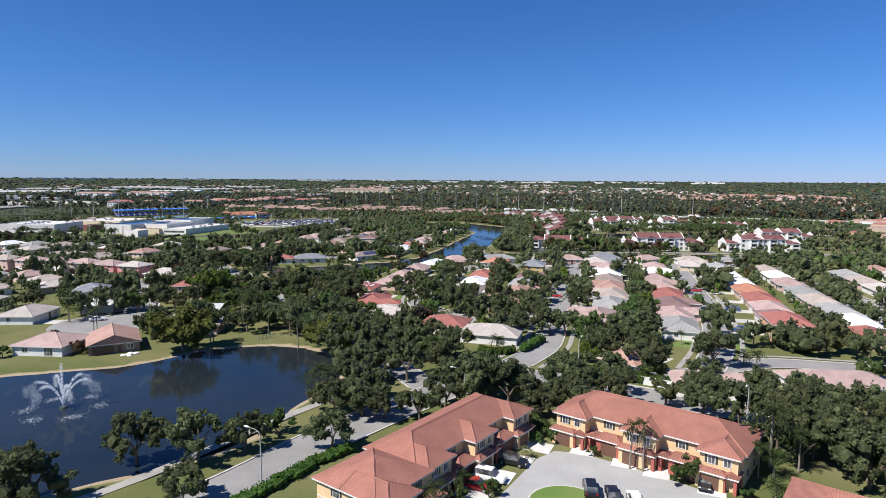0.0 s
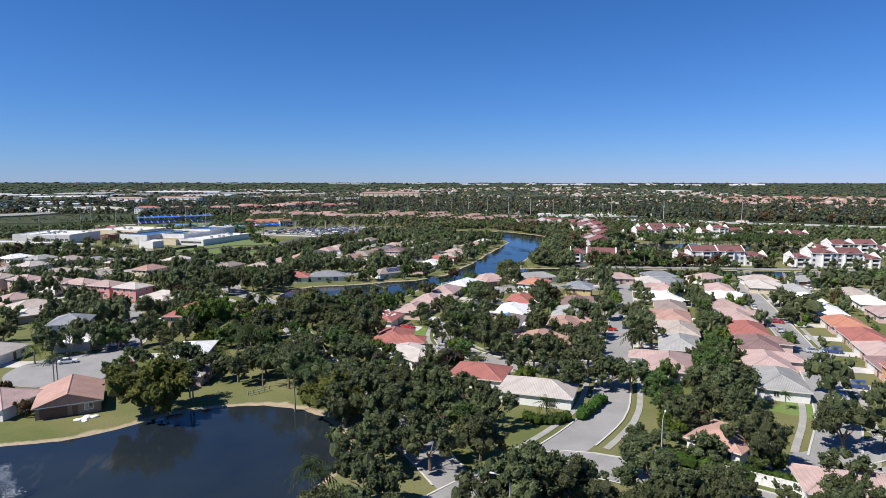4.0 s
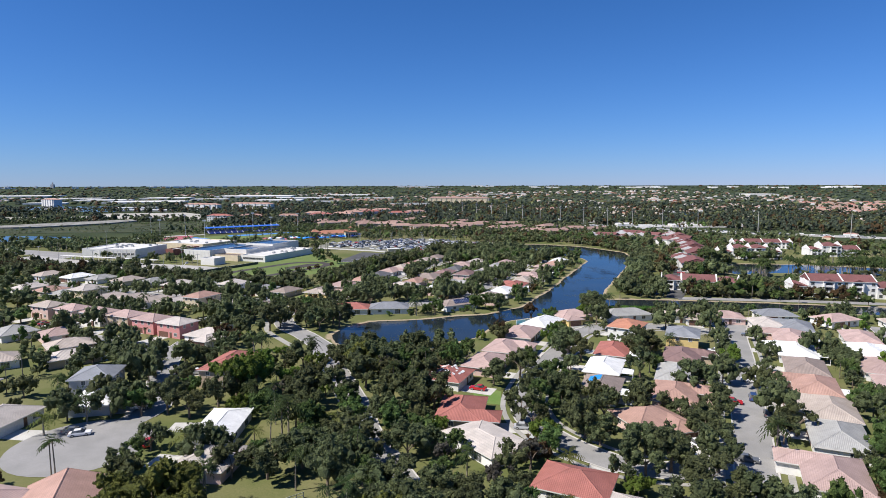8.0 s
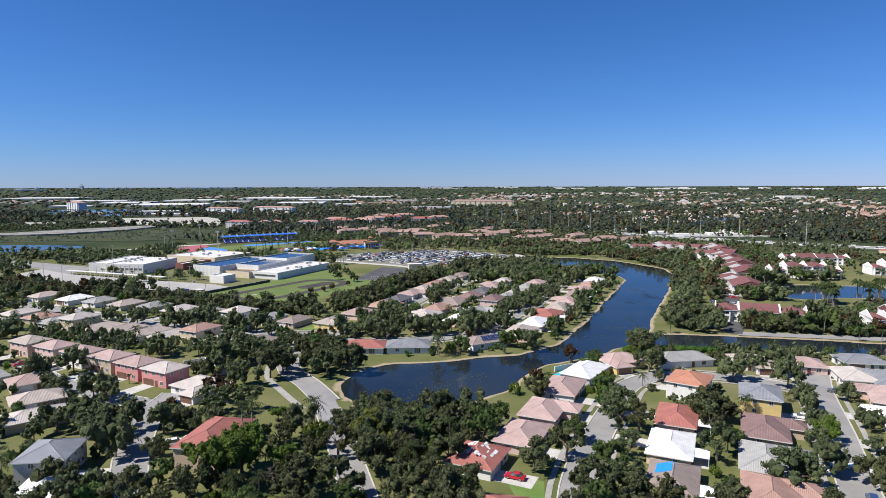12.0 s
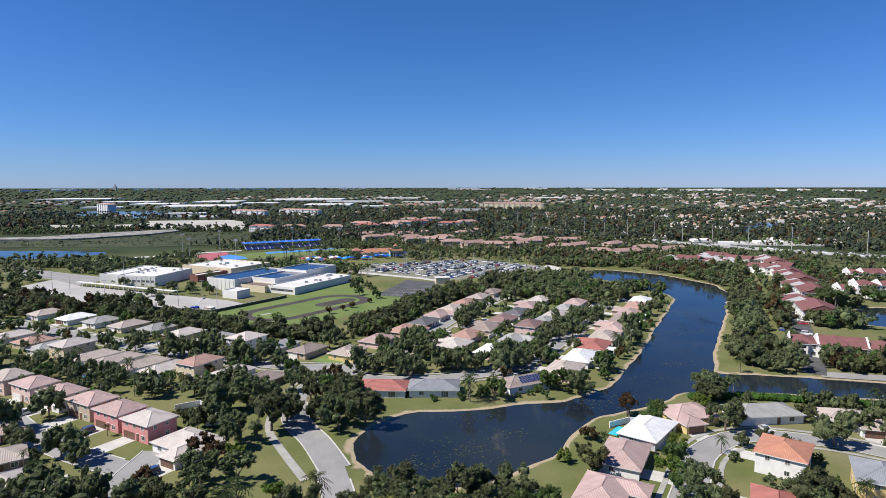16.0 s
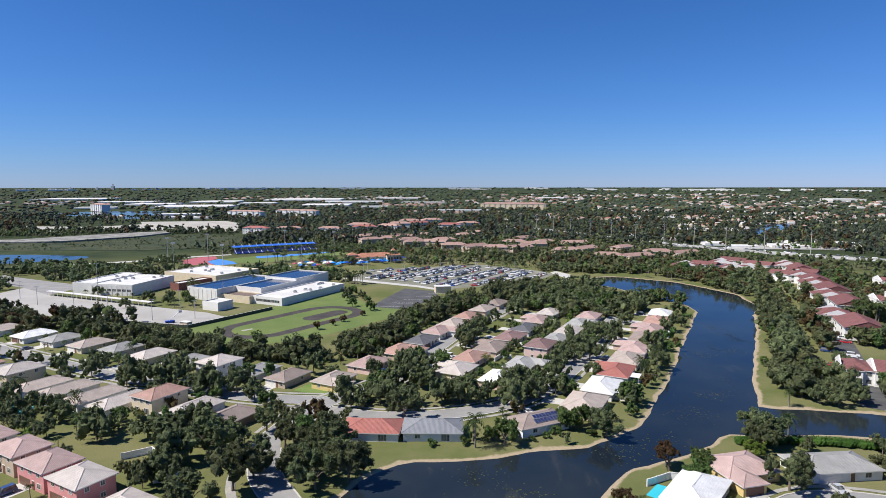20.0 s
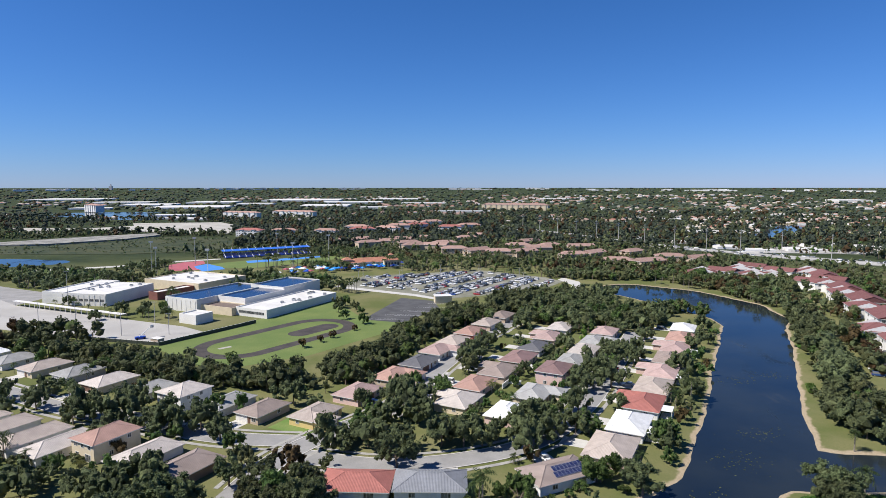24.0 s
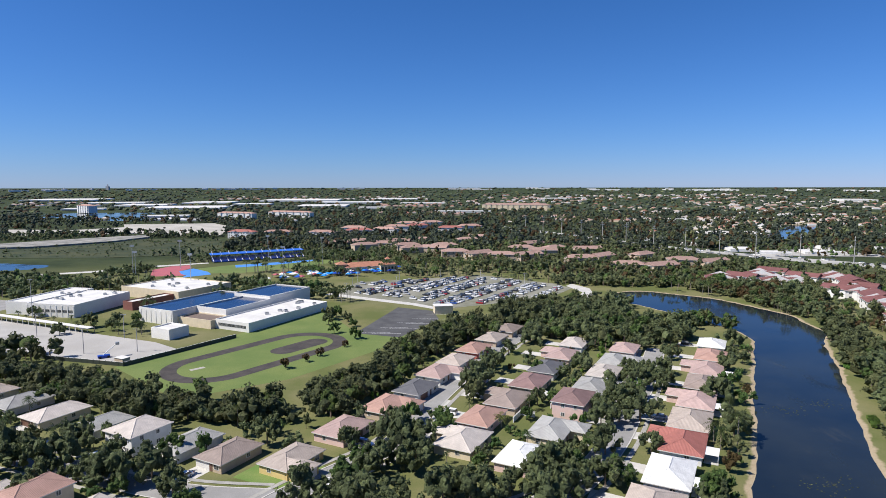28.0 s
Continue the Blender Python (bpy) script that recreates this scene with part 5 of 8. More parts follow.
# ---- town houses round the parking court ----
def town_block(x, y, turn, length, depth, units, label):
    """A two-storey terrace; it looks along -y before the turn."""
    ob = thing("town_house", label, "town house", "town houses", pose(x, y, 0, 0, 0, turn))
    L, D, H = length / 2, depth / 2, 5.2
    LOTS.append((x, y, L + 1, D + 3, radians(turn)))
    cream, red, rm = wall_mat("apricot"), wall_mat("redwall"), roof_mat("terracotta")
    body, top = Mesh(), Mesh()
    body.box(-L, -D, -.3, L, D, H, cream)
    body.box(-L - .03, -D - .03, 2.7, L + .03, D + .03, 2.85, TRIM)
    hip(top, -L, -D, L, D, H, .42, rm)
    u = length / units
    units_at = []
    for i in range(units):
        cx = -L + u * (i + .5)
        s = 1 if i % 2 else -1
        bay = i % 2 == 0
        gy = -D - (3.2 if bay else 2.3)            # the garage's front
        if bay:
            body.box(cx - 2.6, -D - 2.2, -.3, cx + 2.6, -D + .2, H + .004, cream)
            b = Mesh()
            hip(b, cx - 2.6, -D - 2.2, cx + 2.6, 0, H + .004, .42, rm, gable="n")
            part("bay_roof", b, ob, "terracotta tiled roof of a bay")
        gx = cx + s * u * .16
        body.box(gx - 1.9, gy, -.3, gx + 1.9, -D, 2.6, cream if bay else red)
        low = Mesh()
        hip(low, gx - 1.9, gy, gx + 1.9, -D - (2.2 if bay else 0), 2.6 + .002 * i, .5, rm, .4)
        part("lower_roof", low, ob, "small tiled roof over a garage")
        g = Mesh()
        for k in range(4):
            g.box(gx - 1.3, gy - .05, .05 + k * .5, gx + 1.3, gy + .02, .53 + k * .5, BROWN_DOOR)
        part("garage_door", g, ob, "dark brown panelled garage door")
        # entry porch with a small gable
        ex, py = cx - s * u * .3, gy + .5
        for q in (-.75, .75):
            p = Mesh()
            p.box(ex + q - .22, py - .4, -.3, ex + q + .22, py, 2.1, red)
            part("porch_post", p, ob, "red stucco porch post")
        p = Mesh()
        p.add([(ex + a, py - b, z) for b in (.4, 0) for a, z in ((-.97, 2.1), (.97, 2.1), (.97, 2.5), (0, 2.98), (-.97, 2.5))], ((0, 1, 2, 3, 4), (9, 8, 7, 6, 5), (0, 5, 6, 1), (1, 6, 7, 2), (2, 7, 8, 3), (3, 8, 9, 4), (4, 9, 5, 0)), red)
        part("porch_gable", p, ob, "red stucco porch gable")
        p = Mesh()
        hip(p, ex - 1.0, py - .4, ex + 1.0, -D, 2.5, .5, rm, .25, gable="s", caps=False)
        part("porch_roof", p, ob, "small tiled porch roof")
        w = Mesh()
        w.box(ex - .97, py + 1.0, -.2, ex + .97, -D + .02, 2.5, red)
        part("porch_wall", w, ob, "red stucco wall behind the porch")
        d = Mesh()
        d.box(ex - .5, py + .93, .05, ex + .5, py + .99, 2.1, BROWN_DOOR)
        part("front_door", d, ob)
        units_at.append((cx, gx, bay))
    part("wall", body, ob, "apricot stucco wall")
    part("roof", top, ob, "terracotta tiled roof")
    for cx, gx, bay in units_at:
        fy = -D - (2.2 if bay else 0)
        if bay:
            window(ob, cx - 1.0, fy, 4.1, .95, 1.15, 0, True, 2, True)
            window(ob, cx + 1.15, fy, 4.1, .95, 1.15, 0, False, 2, True)
        else:
            window(ob, cx, fy, 4.15, 1.0, 1.1, 0, True, 2, True)
        window(ob, cx, D, 4.15, 1.4, 1.2, 2)
        window(ob, cx, D, 1.3, 2.0, 1.8, 2)
    for q, fc in ((L, 1), (-L, 3)):
        for k in (-.5, .3):
            window(ob, q, D * k, 4.15, 1.1, 1.2, fc, True)
            window(ob, q, D * k, 1.45, 1.1, 1.2, fc)
    return ob


town_block(23.8, 90.3, face(0.63, -0.78), 28, 9.0, 5, "two-storey apricot terrace with a long terracotta tiled roof")
town_block(9.9, 76.8, face(0.63, -0.78), 10.5, 10.5, 2, "two-storey apricot terrace end with a stepped terracotta roof")
town_block(57.5, 85.0, face(-0.79, -0.61), 29, 10.5, 5, "two-storey apricot and red terrace with dark garage doors")
town_block(66.5, 49.6, face(-0.79, -0.61), 24, 10.5, 4, "two-storey terrace with a terracotta roof at the court's end")
PAD = two_tone("bleached_concrete", (.6, .585, .55), (.72, .7, .67), .25, 4, .85, .1)
slab("parking_court", [(27, 76), (31, 80), (37, 86), (41, 88), (45, 86), (50, 80), (55, 73), (60, 66), (62, 56), (30, 56), (22, 66)], 0.03, two_tone("bleached_asphalt", (.36, .355, .34), (.43, .425, .41), .12, 5, .9, .15), "grey asphalt parking court between terraces", "pavement")
for cx, cy, a in ((28.8, 82.5, 141), (33.5, 86.5, 141), (24, 78.5, 141), (46.2, 87.8, -128), (50.5, 82.3, -128), (53.5, 78.2, -128), (58.2, 71.8, -128), (38.5, 90.3, 141)):
    q = Matrix.Rotation(radians(a), 3, "Z")
    pts = [q @ Vector(p) + Vector((cx, cy, 0)) for p in ((-2.8, -1.9, 0), (2.8, -1.9, 0), (2.8, 1.9, 0), (-2.8, 1.9, 0))]
    slab("driveway", [(p.x, p.y) for p in pts], 0.045, PAD, "pale concrete parking pad before a garage", "driveway", False)
isl = [(35.5 + 4.8 * math.cos(a * .3) * 1.1, 72.5 + 4.8 * math.sin(a * .3), 0) for a in range(21)]
slab("island", [(p[0], p[1]) for p in isl], 0.19, KERB, "round kerbed island in the parking court", "island", False)
slab("island_lawn", [(35.5 + 4.5 * math.cos(a * .3) * 1.1, 72.5 + 4.5 * math.sin(a * .3)) for a in range(21)], 0.21, LAWN, "mown lawn on the court's island", "lawn", False)
car("coupe", "red", 25.0, 79.2, -39, "red two-door car parked on a concrete pad")
car("suv", "white", 27.6, 81.2, -39, "white sport utility car with a roof rack")
car("suv", "black", 32.6, 85.2, -39, "black sport utility car beside a palm")
car("sedan", "black", 57.4, 72.2, -130, "black saloon car before a brown garage door")
car("suv", "black", 40.4, 74.6, 68, "black car parked nose to the island")
car("sedan", "black", 42.6, 72.3, 68, "dark saloon car at the island")
car("sedan", "white", 44.8, 70.2, 68, "white saloon car at the island")
street_lamp(-4.9, 86.1, 140)
street_lamp(31.0, 107.0, 150)
street_lamp(76.5, 86.5, -140, 9.4)
street_lamp(62, 122, 50)
street_lamp(4, 190, 30, 7.5)

# ---- fountain in the lake ----
def fountain(x, y):
    m, N, L, b = shader("spray", 0.3, 0, 0.5)
    b.inputs["Base Color"].default_value = (.85, .88, .9, 1)
    t = N.new("ShaderNodeBsdfTransparent")
    mx = N.new("ShaderNodeMixShader")
    v = place(N)
    k = node(N, L, "MapRange", {0: node(N, L, "TexNoise", {"Vector": v, "Scale": 3.0, "Detail": 4.0}).outputs["Fac"], 1: .35, 2: .7, 3: .12, 4: .6}).outputs[0]
    L.new(k, mx.inputs[0])
    L.new(t.outputs[0], mx.inputs[1])
    L.new(b.outputs[0], mx.inputs[2])
    L.new(mx.outputs[0], N["Material Output"].inputs[0])
    ob = thing("fountain", "floating lake fountain throwing white plumes of spray", "fountain", "", pose(x, y, -.3))
    base = Mesh()
    base.tube([(0, 0, -.3), (0, 0, .25)], [.9, .7], SHUTTER, 12)
    part("float", base, ob, "dark float at the water line")
    r = random.Random(3)
    for i in range(7):
        s = Mesh()
        a = 2 * math.pi * i / 6
        out, h = (0, 8.8) if i == 6 else (6.0, 5.4)
        for k in range(4200):
            t = r.random()
            w = .06 + .42 * t if i < 6 else .08 + .22 * t
            d = out * t ** 1.3 * 1.1
            z = h * (1 - (1 - min(1.35, 1.45 * t)) ** 2) * (1 if t < .75 else r.uniform(.55, 1)) if i < 6 else h * t
            p = Vector((math.cos(a) * d + r.gauss(0, w * .5), math.sin(a) * d + r.gauss(0, w * .5), max(.05, z + r.gauss(0, w * .4))))
            e = Vector((r.gauss(0, 1), r.gauss(0, 1), r.gauss(0, 1))).normalized() * r.uniform(.03, .07)
            g = e.orthogonal().normalized() * r.uniform(.02, .045)
            s.add((p - e, p - g, p + e, p + g), ((0, 1, 2, 3),), m)
        part("jet", s, ob, "white water jet")
    foam = Mesh()
    for k in range(900):
        a, d = 2 * math.pi * r.randrange(6) / 6 + r.gauss(0, .16), r.gauss(6.4, .8)
        p = Vector((math.cos(a) * d, math.sin(a) * d, .03))
        w = r.uniform(.05, .2)
        foam.add((p + Vector((-w, 0, 0)), p + Vector((0, -w * .5, 0)), p + Vector((w, 0, .01)), p + Vector((0, w * .5, 0))), ((0, 1, 2, 3),), m)
    part("foam", foam, ob, "foam ring where the spray falls")


fountain(-43.5, 128)

def lily_pads(label, spots_list, seed):
    """Patches of small floating leaves."""
    r = random.Random(seed)
    m = Mesh()
    for x, y, wide, count in spots_list:
        for k in range(count):
            p, w = Vector((x + r.gauss(0, wide), y + r.gauss(0, wide * .7), -.285 + k * .00004)), r.uniform(.1, .28)
            if float(water_distance(p.x, p.y)) < -1.2:
                a = r.uniform(0, 6.28)
                m.add([p + Vector((math.cos(a + i * 1.05) * w, math.sin(a + i * 1.05) * w, 0)) for i in range(6)], (tuple(range(6)),), PADS)
    single("lily_pads", m, label, "lily pads", kind="stuff")


PADS = leaf_mat("lily_leaves", (.12, .14, .06), (.3, .31, .17))
lily_pads("small pale lily pads scattered on the dark water", [(19, 290, 5, 150), (8, 282, 4, 90), (30, 300, 4, 70), (61, 322, 6, 110), (75, 328, 5, 60), (103, 366, 4, 60), (22, 308, 5, 50), (88, 349, 5, 70), (121, 414, 4, 60), (135, 420, 3, 60)], 91)

# ---- school ----
def flat_block(parent, name, x0, y0, x1, y1, h, roofm=None, wallm=None, parapet=0.6):
    wallm, roofm = wallm or SCHOOLWALL, roofm or FLATROOF
    m = Mesh()
    m.box(x0, y0, -.3, x1, y1, h - parapet, wallm)
    t = .4
    for a in ((x0, y0, x1, y0 + t), (x0, y1 - t, x1, y1), (x0, y0 + t, x0 + t, y1 - t), (x1 - t, y0 + t, x1, y1 - t)):
        m.box(a[0], a[1], h - parapet, a[2], a[3], h, wallm)
    m.quad((x0 + t, y0 + t, h - parapet + .02), (x1 - t, y0 + t, h - parapet + .02), (x1 - t, y1 - t, h - parapet + .02), (x0 + t, y1 - t, h - parapet + .02), roofm)
    return part(name, m, parent)


SCH = -26.5      # the school's long walls run this way
school = thing("school_building", "large white flat-roofed school with a dark blue roof deck", "school", "", pose(-124, 530, 0, 0, 0, SCH))
SQ = pose(-124, 530, 0, 0, 0, SCH)
DECK = plain("brown_deck", (.16, .12, .1), .8)
BRICKWALL = two_tone("brick_red_wall", (.2, .085, .07), (.25, .11, .09), .3, 3, .9, .2)
flat_block(school, "main_wing", -25, 0, -.01, 56, 7.6, BLUEROOF)
flat_block(school, "hall", 0, 15, 21, 47.98, 7.55, BLUEROOF)
flat_block(school, "stage_tower", -6.5, 48, 20, 83, 8.8, BLUEROOF)
flat_block(school, "low_court", .02, 3, 22.98, 14.98, 4.4, DECK, wall_mat("cream"))
flat_block(school, "side_wing", 23, 6, 45, 67, 4.7)
flat_block(school, "plant_room", 11, -21, 23, -10, 5.0)
WEST_WING = SQ.inverted() @ pose(-229, 559.5, 0, 0, 0, -11)      # this wing stands at its own angle
flat_block(school, "west_wing", 0, 0, 16, 46, 7.2).matrix_basis = WEST_WING
flat_block(school, "west_hall", 16.02, -2.5, 46, 40, 7.2).matrix_basis = WEST_WING
flat_block(school, "north_wing", -100, 44, -48, 86, 6.6, None, wall_mat("cream"))
flat_block(school, "link", -59.98, 16, -52, 43.98, 5.0, None, BRICKWALL)
for k in range(9):
    m = Mesh()
    m.box(-.35, -.15, 0, .35, .02, 6.4, TRIM)
    part("pilaster", m, school, "white wall pilaster", WEST_WING @ Matrix.Translation((16.5 + k * 3.6, -2.5, 0)))
for k in range(7):
    m = Mesh()
    m.box(-.35, -.15, 0, .35, .02, 6.6, TRIM)
    part("pilaster", m, school, "white wall pilaster", Matrix.Translation((-23.5 + k * 3.7, 0, 0)))
SCHOOL_WINDOW = Mesh()
SCHOOL_WINDOW.box(-.9, -.08, -.7, .9, .02, .7, GLASS)
SCHOOL_WINDOW.box(-1, -.06, -.82, 1, .01, -.7, TRIM)
SCHOOL_WINDOW = SCHOOL_WINDOW.data("window")
for k in range(16):
    part("window", SCHOOL_WINDOW, school, "", WEST_WING @ Matrix.Translation((18 + k * 1.75, -2.5, 3.4)))
for k in range(10):
    part("window", SCHOOL_WINDOW, school, "", Matrix.Translation((26 + k * 1.8, 6, 2.4)))
rr = random.Random(2)
UNIT = Mesh()
UNIT.box(-1, -.8, 0, 1, .8, 1.1, STEEL)
UNIT.box(-.7, -.5, 1.1, .7, .5, 1.25, SHUTTER)
UNIT = UNIT.data("roof_unit")
for k in range(26):
    w = k % 3
    p = tuple(WEST_WING @ Vector((rr.uniform(4, 42), rr.uniform(4, 36), 6.6))) if w == 0 else (rr.uniform(-96, -52), rr.uniform(48, 82), 6.0) if w == 1 else (rr.uniform(26, 42), rr.uniform(12, 62), 4.1)
    part("roof_unit", UNIT, school, "grey rooftop air unit", pose(*p, 0, 0, rr.uniform(0, 90)))
for a in ((-88, 14, 27, 27), (-74, 65, 27, 22), (-2, 28, 24, 29), (7, 66, 14, 18), (34, 36, 12, 32), (17, -15, 7, 6)):
    p = SQ @ Vector((a[0], a[1], 0))
    LOTS.append((p.x, p.y, a[2], a[3], radians(SCH)))


def local_poly(pts):
    return [tuple((SQ @ Vector((a, b, 0)))[:2]) for a, b in pts]


def covered_walk(x0, y0, x1, y1):
    d = Vector((x1 - x0, y1 - y0, 0))
    ob = thing("covered_walkway", "long white flat-roofed walkway on posts", "walkway", "", pose(x0, y0, 0, 0, 0, math.degrees(math.atan2(d.y, d.x))))
    m = Mesh()
    m.box(0, -1.6, 2.7, d.length, 1.6, 2.95, TRIM)
    part("canopy", m, ob)
    pm = Mesh()
    pm.box(-.1, -.1, -.2, .1, .1, 2.7, TRIM)
    pm = pm.data("post")
    for k in range(int(d.length / 4.5)):
        for q in (-1.3, 1.3):
            part("post", pm, ob, "", Matrix.Translation((2 + k * 4.5, q, 0)))


covered_walk(-240, 552, -156, 514)
slab("school_yard", [(-275, 580), (-240, 552), (-150, 512), (-118, 498), (-100, 484), (-114, 464), (-150, 474), (-190, 486), (-280, 520)], 0.03, two_tone("worn_asphalt", (.36, .345, .32), (.43, .415, .39), .05, 3, .9, .1), "worn grey school bus yard", "pavement")
slab("school_road", [(-330, 640), (-325, 634), (-272, 606), (-236, 588), (-240, 552), (-275, 580), (-335, 612)], 0.026, ASPHALT, "asphalt school drive", "road")
slab("sports_field", [(-116, 460), (-76, 424), (-44, 445), (-16, 484), (-4, 512), (-30, 516), (-52, 562), (-58, 566), (-86, 512), (-98, 486)], 0.02, TURF, "bright green mown sports field", "lawn")


def oval(cx, cy, turn, half, r0, r1, z, m, name, label):
    mesh = Mesh()
    q = Matrix.Rotation(radians(turn), 3, "Z")
    inner, outer = [], []
    for k in range(48):
        a = 2 * math.pi * k / 48
        s = half if math.cos(a) >= 0 else -half
        d = Vector((math.cos(a), math.sin(a), 0))
        for r, o in ((r0, inner), (r1, outer)):
            p = q @ (d * r + Vector((s, 0, 0)))
            o.append((cx + p.x, cy + p.y, z))
    mesh.add(inner + outer, [(k, (k + 1) % 48, (k + 1) % 48 + 48, k + 48) for k in range(48)], m)
    if r0 < 0.1:
        mesh = Mesh()
        mesh.add(outer, [tuple(range(48))], m)
    single(name, mesh, label, "track", kind="structure")


TRACK = two_tone("worn_track", (.05, .044, .042), (.085, .074, .066), .2, 2.5, .95, .2)
oval(-64, 478, 54, 23, 12.8, 19, .04, TRACK, "running_track", "dark asphalt running oval on the field")
oval(-51, 491, 54, 9, 0.05, 5.5, .044, TRACK, "bare_patch", "worn dark bare patch inside the running oval")
slab("long_jump_pit", [(-84, 455), (-80, 459), (-81.5, 460.5), (-85.5, 456.5)], .05, SAND, "small pale sand pit on the field", "pit", False)
slab("ball_court", [(-30, 514), (-8, 506), (10, 545), (6, 566), (-14, 576)], .03, FRESH, "dark asphalt ball courts", "court")
COURT_LINES = Mesh()
for k in range(5):
    a = Vector((-27 + k * 7.5, 515 + k * 10.5, .04))
    for off in (0, 5):
        p = a + Vector((off, -off * .35, 0))
        COURT_LINES.box(p.x - .1, p.y, .036, p.x + 14, p.y + .18, .04, LINE_WHITE)
single("court_lines", COURT_LINES, "white painted ball court lines", "marking", kind="structure")
slab("car_park", [(-60, 622), (-6, 590), (14, 572), (30, 580), (78, 604), (100, 640), (92, 660), (44, 700), (-50, 668)], .028, two_tone("car_park_ground", (.17, .17, .12), (.29, .28, .24), .05, 2, .95, .1), "crowded car park of grass and asphalt", "car park")
slab("car_park_road", [(100, 588), (108, 600), (112, 640), (104, 660), (98, 650), (104, 625), (94, 600)], .034, CONCRETE, "pale concrete drive by the car park", "road")
slab("car_park_lane", [(-64, 616), (-6, 582), (12, 566), (15, 570), (-4, 588), (-62, 623)], .036, CONCRETE, "pale concrete lane beside the courts", "road")


def car_field():
    """Hundreds of parked cars in rows, too far off to be told apart."""
    r = random.Random(11)
    mesh = Mesh()
    paints = [plain("far_car_" + n, c, .3, 0, .6, .05) for n, c in (("white", (.75, .75, .74)), ("silver", (.42, .43, .44)), ("black", (.02, .02, .022)), ("red", (.35, .02, .02)), ("blue", (.03, .08, .3)))]
    body, bf, cv, gl, L, W = car_body(True)
    u, v = Vector((.52, .854, 0)), Vector((.854, -.52, 0))
    poly = [(-50, 624), (-4, 597), (16, 578), (74, 606), (94, 640), (42, 692), (-46, 662)]
    for row in range(13):
        for k in range(44):
            p = Vector((-62, 636, .05)) + v * (row * 10.5 + (0 if row % 2 else 2.6)) + u * (k * 2.9 - 24)
            if r.random() < .26 or not inside(p.x, p.y, poly):
                continue
            a = math.atan2(v.y, v.x) + (math.pi if r.random() < .5 else 0) + r.gauss(0, .03)
            t = Matrix.Translation(p) @ Matrix.Rotation(a, 4, "Z")
            m = paints[r.choices(range(5), (8, 3, 4, 1, .4))[0]]
            mesh.add([t @ Vector(q) for q in body], bf, m)
            mesh.add([t @ Vector(q) for q in cv], gl, GLASS)
            mesh.add([t @ Vector((q[0], q[1], q[2] + .02)) for q in cv[2:6]], ((0, 1, 3, 2),), m)
    single("parked_cars", mesh, "hundreds of parked cars in long rows", "cars", kind="stuff")


car_field()


def canopy_tent(x, y, turn, s, m, label):
    ob = thing("canopy_tent", label, "tent", "event tents", pose(x, y, 0, 0, 0, turn))
    t = Mesh()
    c = [Vector((a * s, b * s, 2.3)) for a, b in ((-1, -1), (1, -1), (1, 1), (-1, 1))]
    top = Vector((0, 0, 3.4))
    t.add(c + [top] + [p - Vector((0, 0, .3)) for p in c], ((0, 1, 4), (1, 2, 4), (2, 3, 4), (3, 0, 4), (0, 5, 6, 1), (1, 6, 7, 2), (2, 7, 8, 3), (3, 8, 5, 0)), m)
    part("canopy", t, ob)
    for a in ((-1, -1), (1, -1), (1, 1), (-1, 1)):
        l = Mesh()
        l.tube([(a[0] * s * .95, a[1] * s * .95, -.05), (a[0] * s * .95, a[1] * s * .95, 2.3)], [.04, .04], STEEL, 4)
        part("leg", l, ob)


r = random.Random(4)
for k in range(60):
    x, y = -118 + (k % 30) * 3.0 + r.random() * 6, 668 + r.random() * 34
    m, lb = ((TARP, "blue canopy tent on thin legs"), (WHITE, "white canopy tent on thin legs"), (RUBBER_RED, "red canopy tent on thin legs"), (BLUE_SEAT, "navy canopy tent on thin legs"))[r.choices(range(4), (4, 5, 1, 2))[0]]
    canopy_tent(x, y + (x + 118) * .45, r.uniform(0, 90), r.uniform(1.6, 2.6), m, lb)

# ---- entrance hall with cupola ----
hall = thing("entrance_hall", "orange-roofed cream pavilion with an arched porch and cupola", "pavilion", "", pose(-45, 729, 0, 0, 0, 24))
m, m2 = Mesh(), Mesh()
m.box(-26, -7, -.3, 16, 8, 4.6, wall_mat("cream"))
m.box(2, -12, -.3, 16, -6, 6.0, wall_mat("cream"))
m.box(-32, -5, -.3, -24, 3, 7, wall_mat("orange"))
part("wall", m, hall, "cream stucco wall")
hip(m2, -26, -7, 16, 8, 4.6, .4, roof_mat("orange"))
hip(m2, 2, -12, 16, -4, 6.0, .5, roof_mat("orange"))
hip(m2, -32, -5, -24, 3, 7, .5, roof_mat("orange"))
part("roof", m2, hall, "orange tiled roof")
m = Mesh()
m.box(7.4, -9.6, 7.4, 10.6, -6.4, 10.2, wall_mat("cream"))
hip(m, 7.4, -9.6, 10.6, -6.4, 10.2, .9, roof_mat("orange"), .4)
part("cupola", m, hall, "small orange-roofed cupola")
for k in range(5):
    m = Mesh()
    m.box(-.9, -.08, 0, .9, .02, 3.2, GLASS)
    m.tube([(0, -.08, 3.2), (0, .02, 3.2)], [.9, .9], GLASS, 14)
    part("arch", m, hall, "dark arched opening", Matrix.Translation((3.6 + k * 2.7, -12, .2)))
LOTS.append((-48, 729, 26, 12, radians(24)))

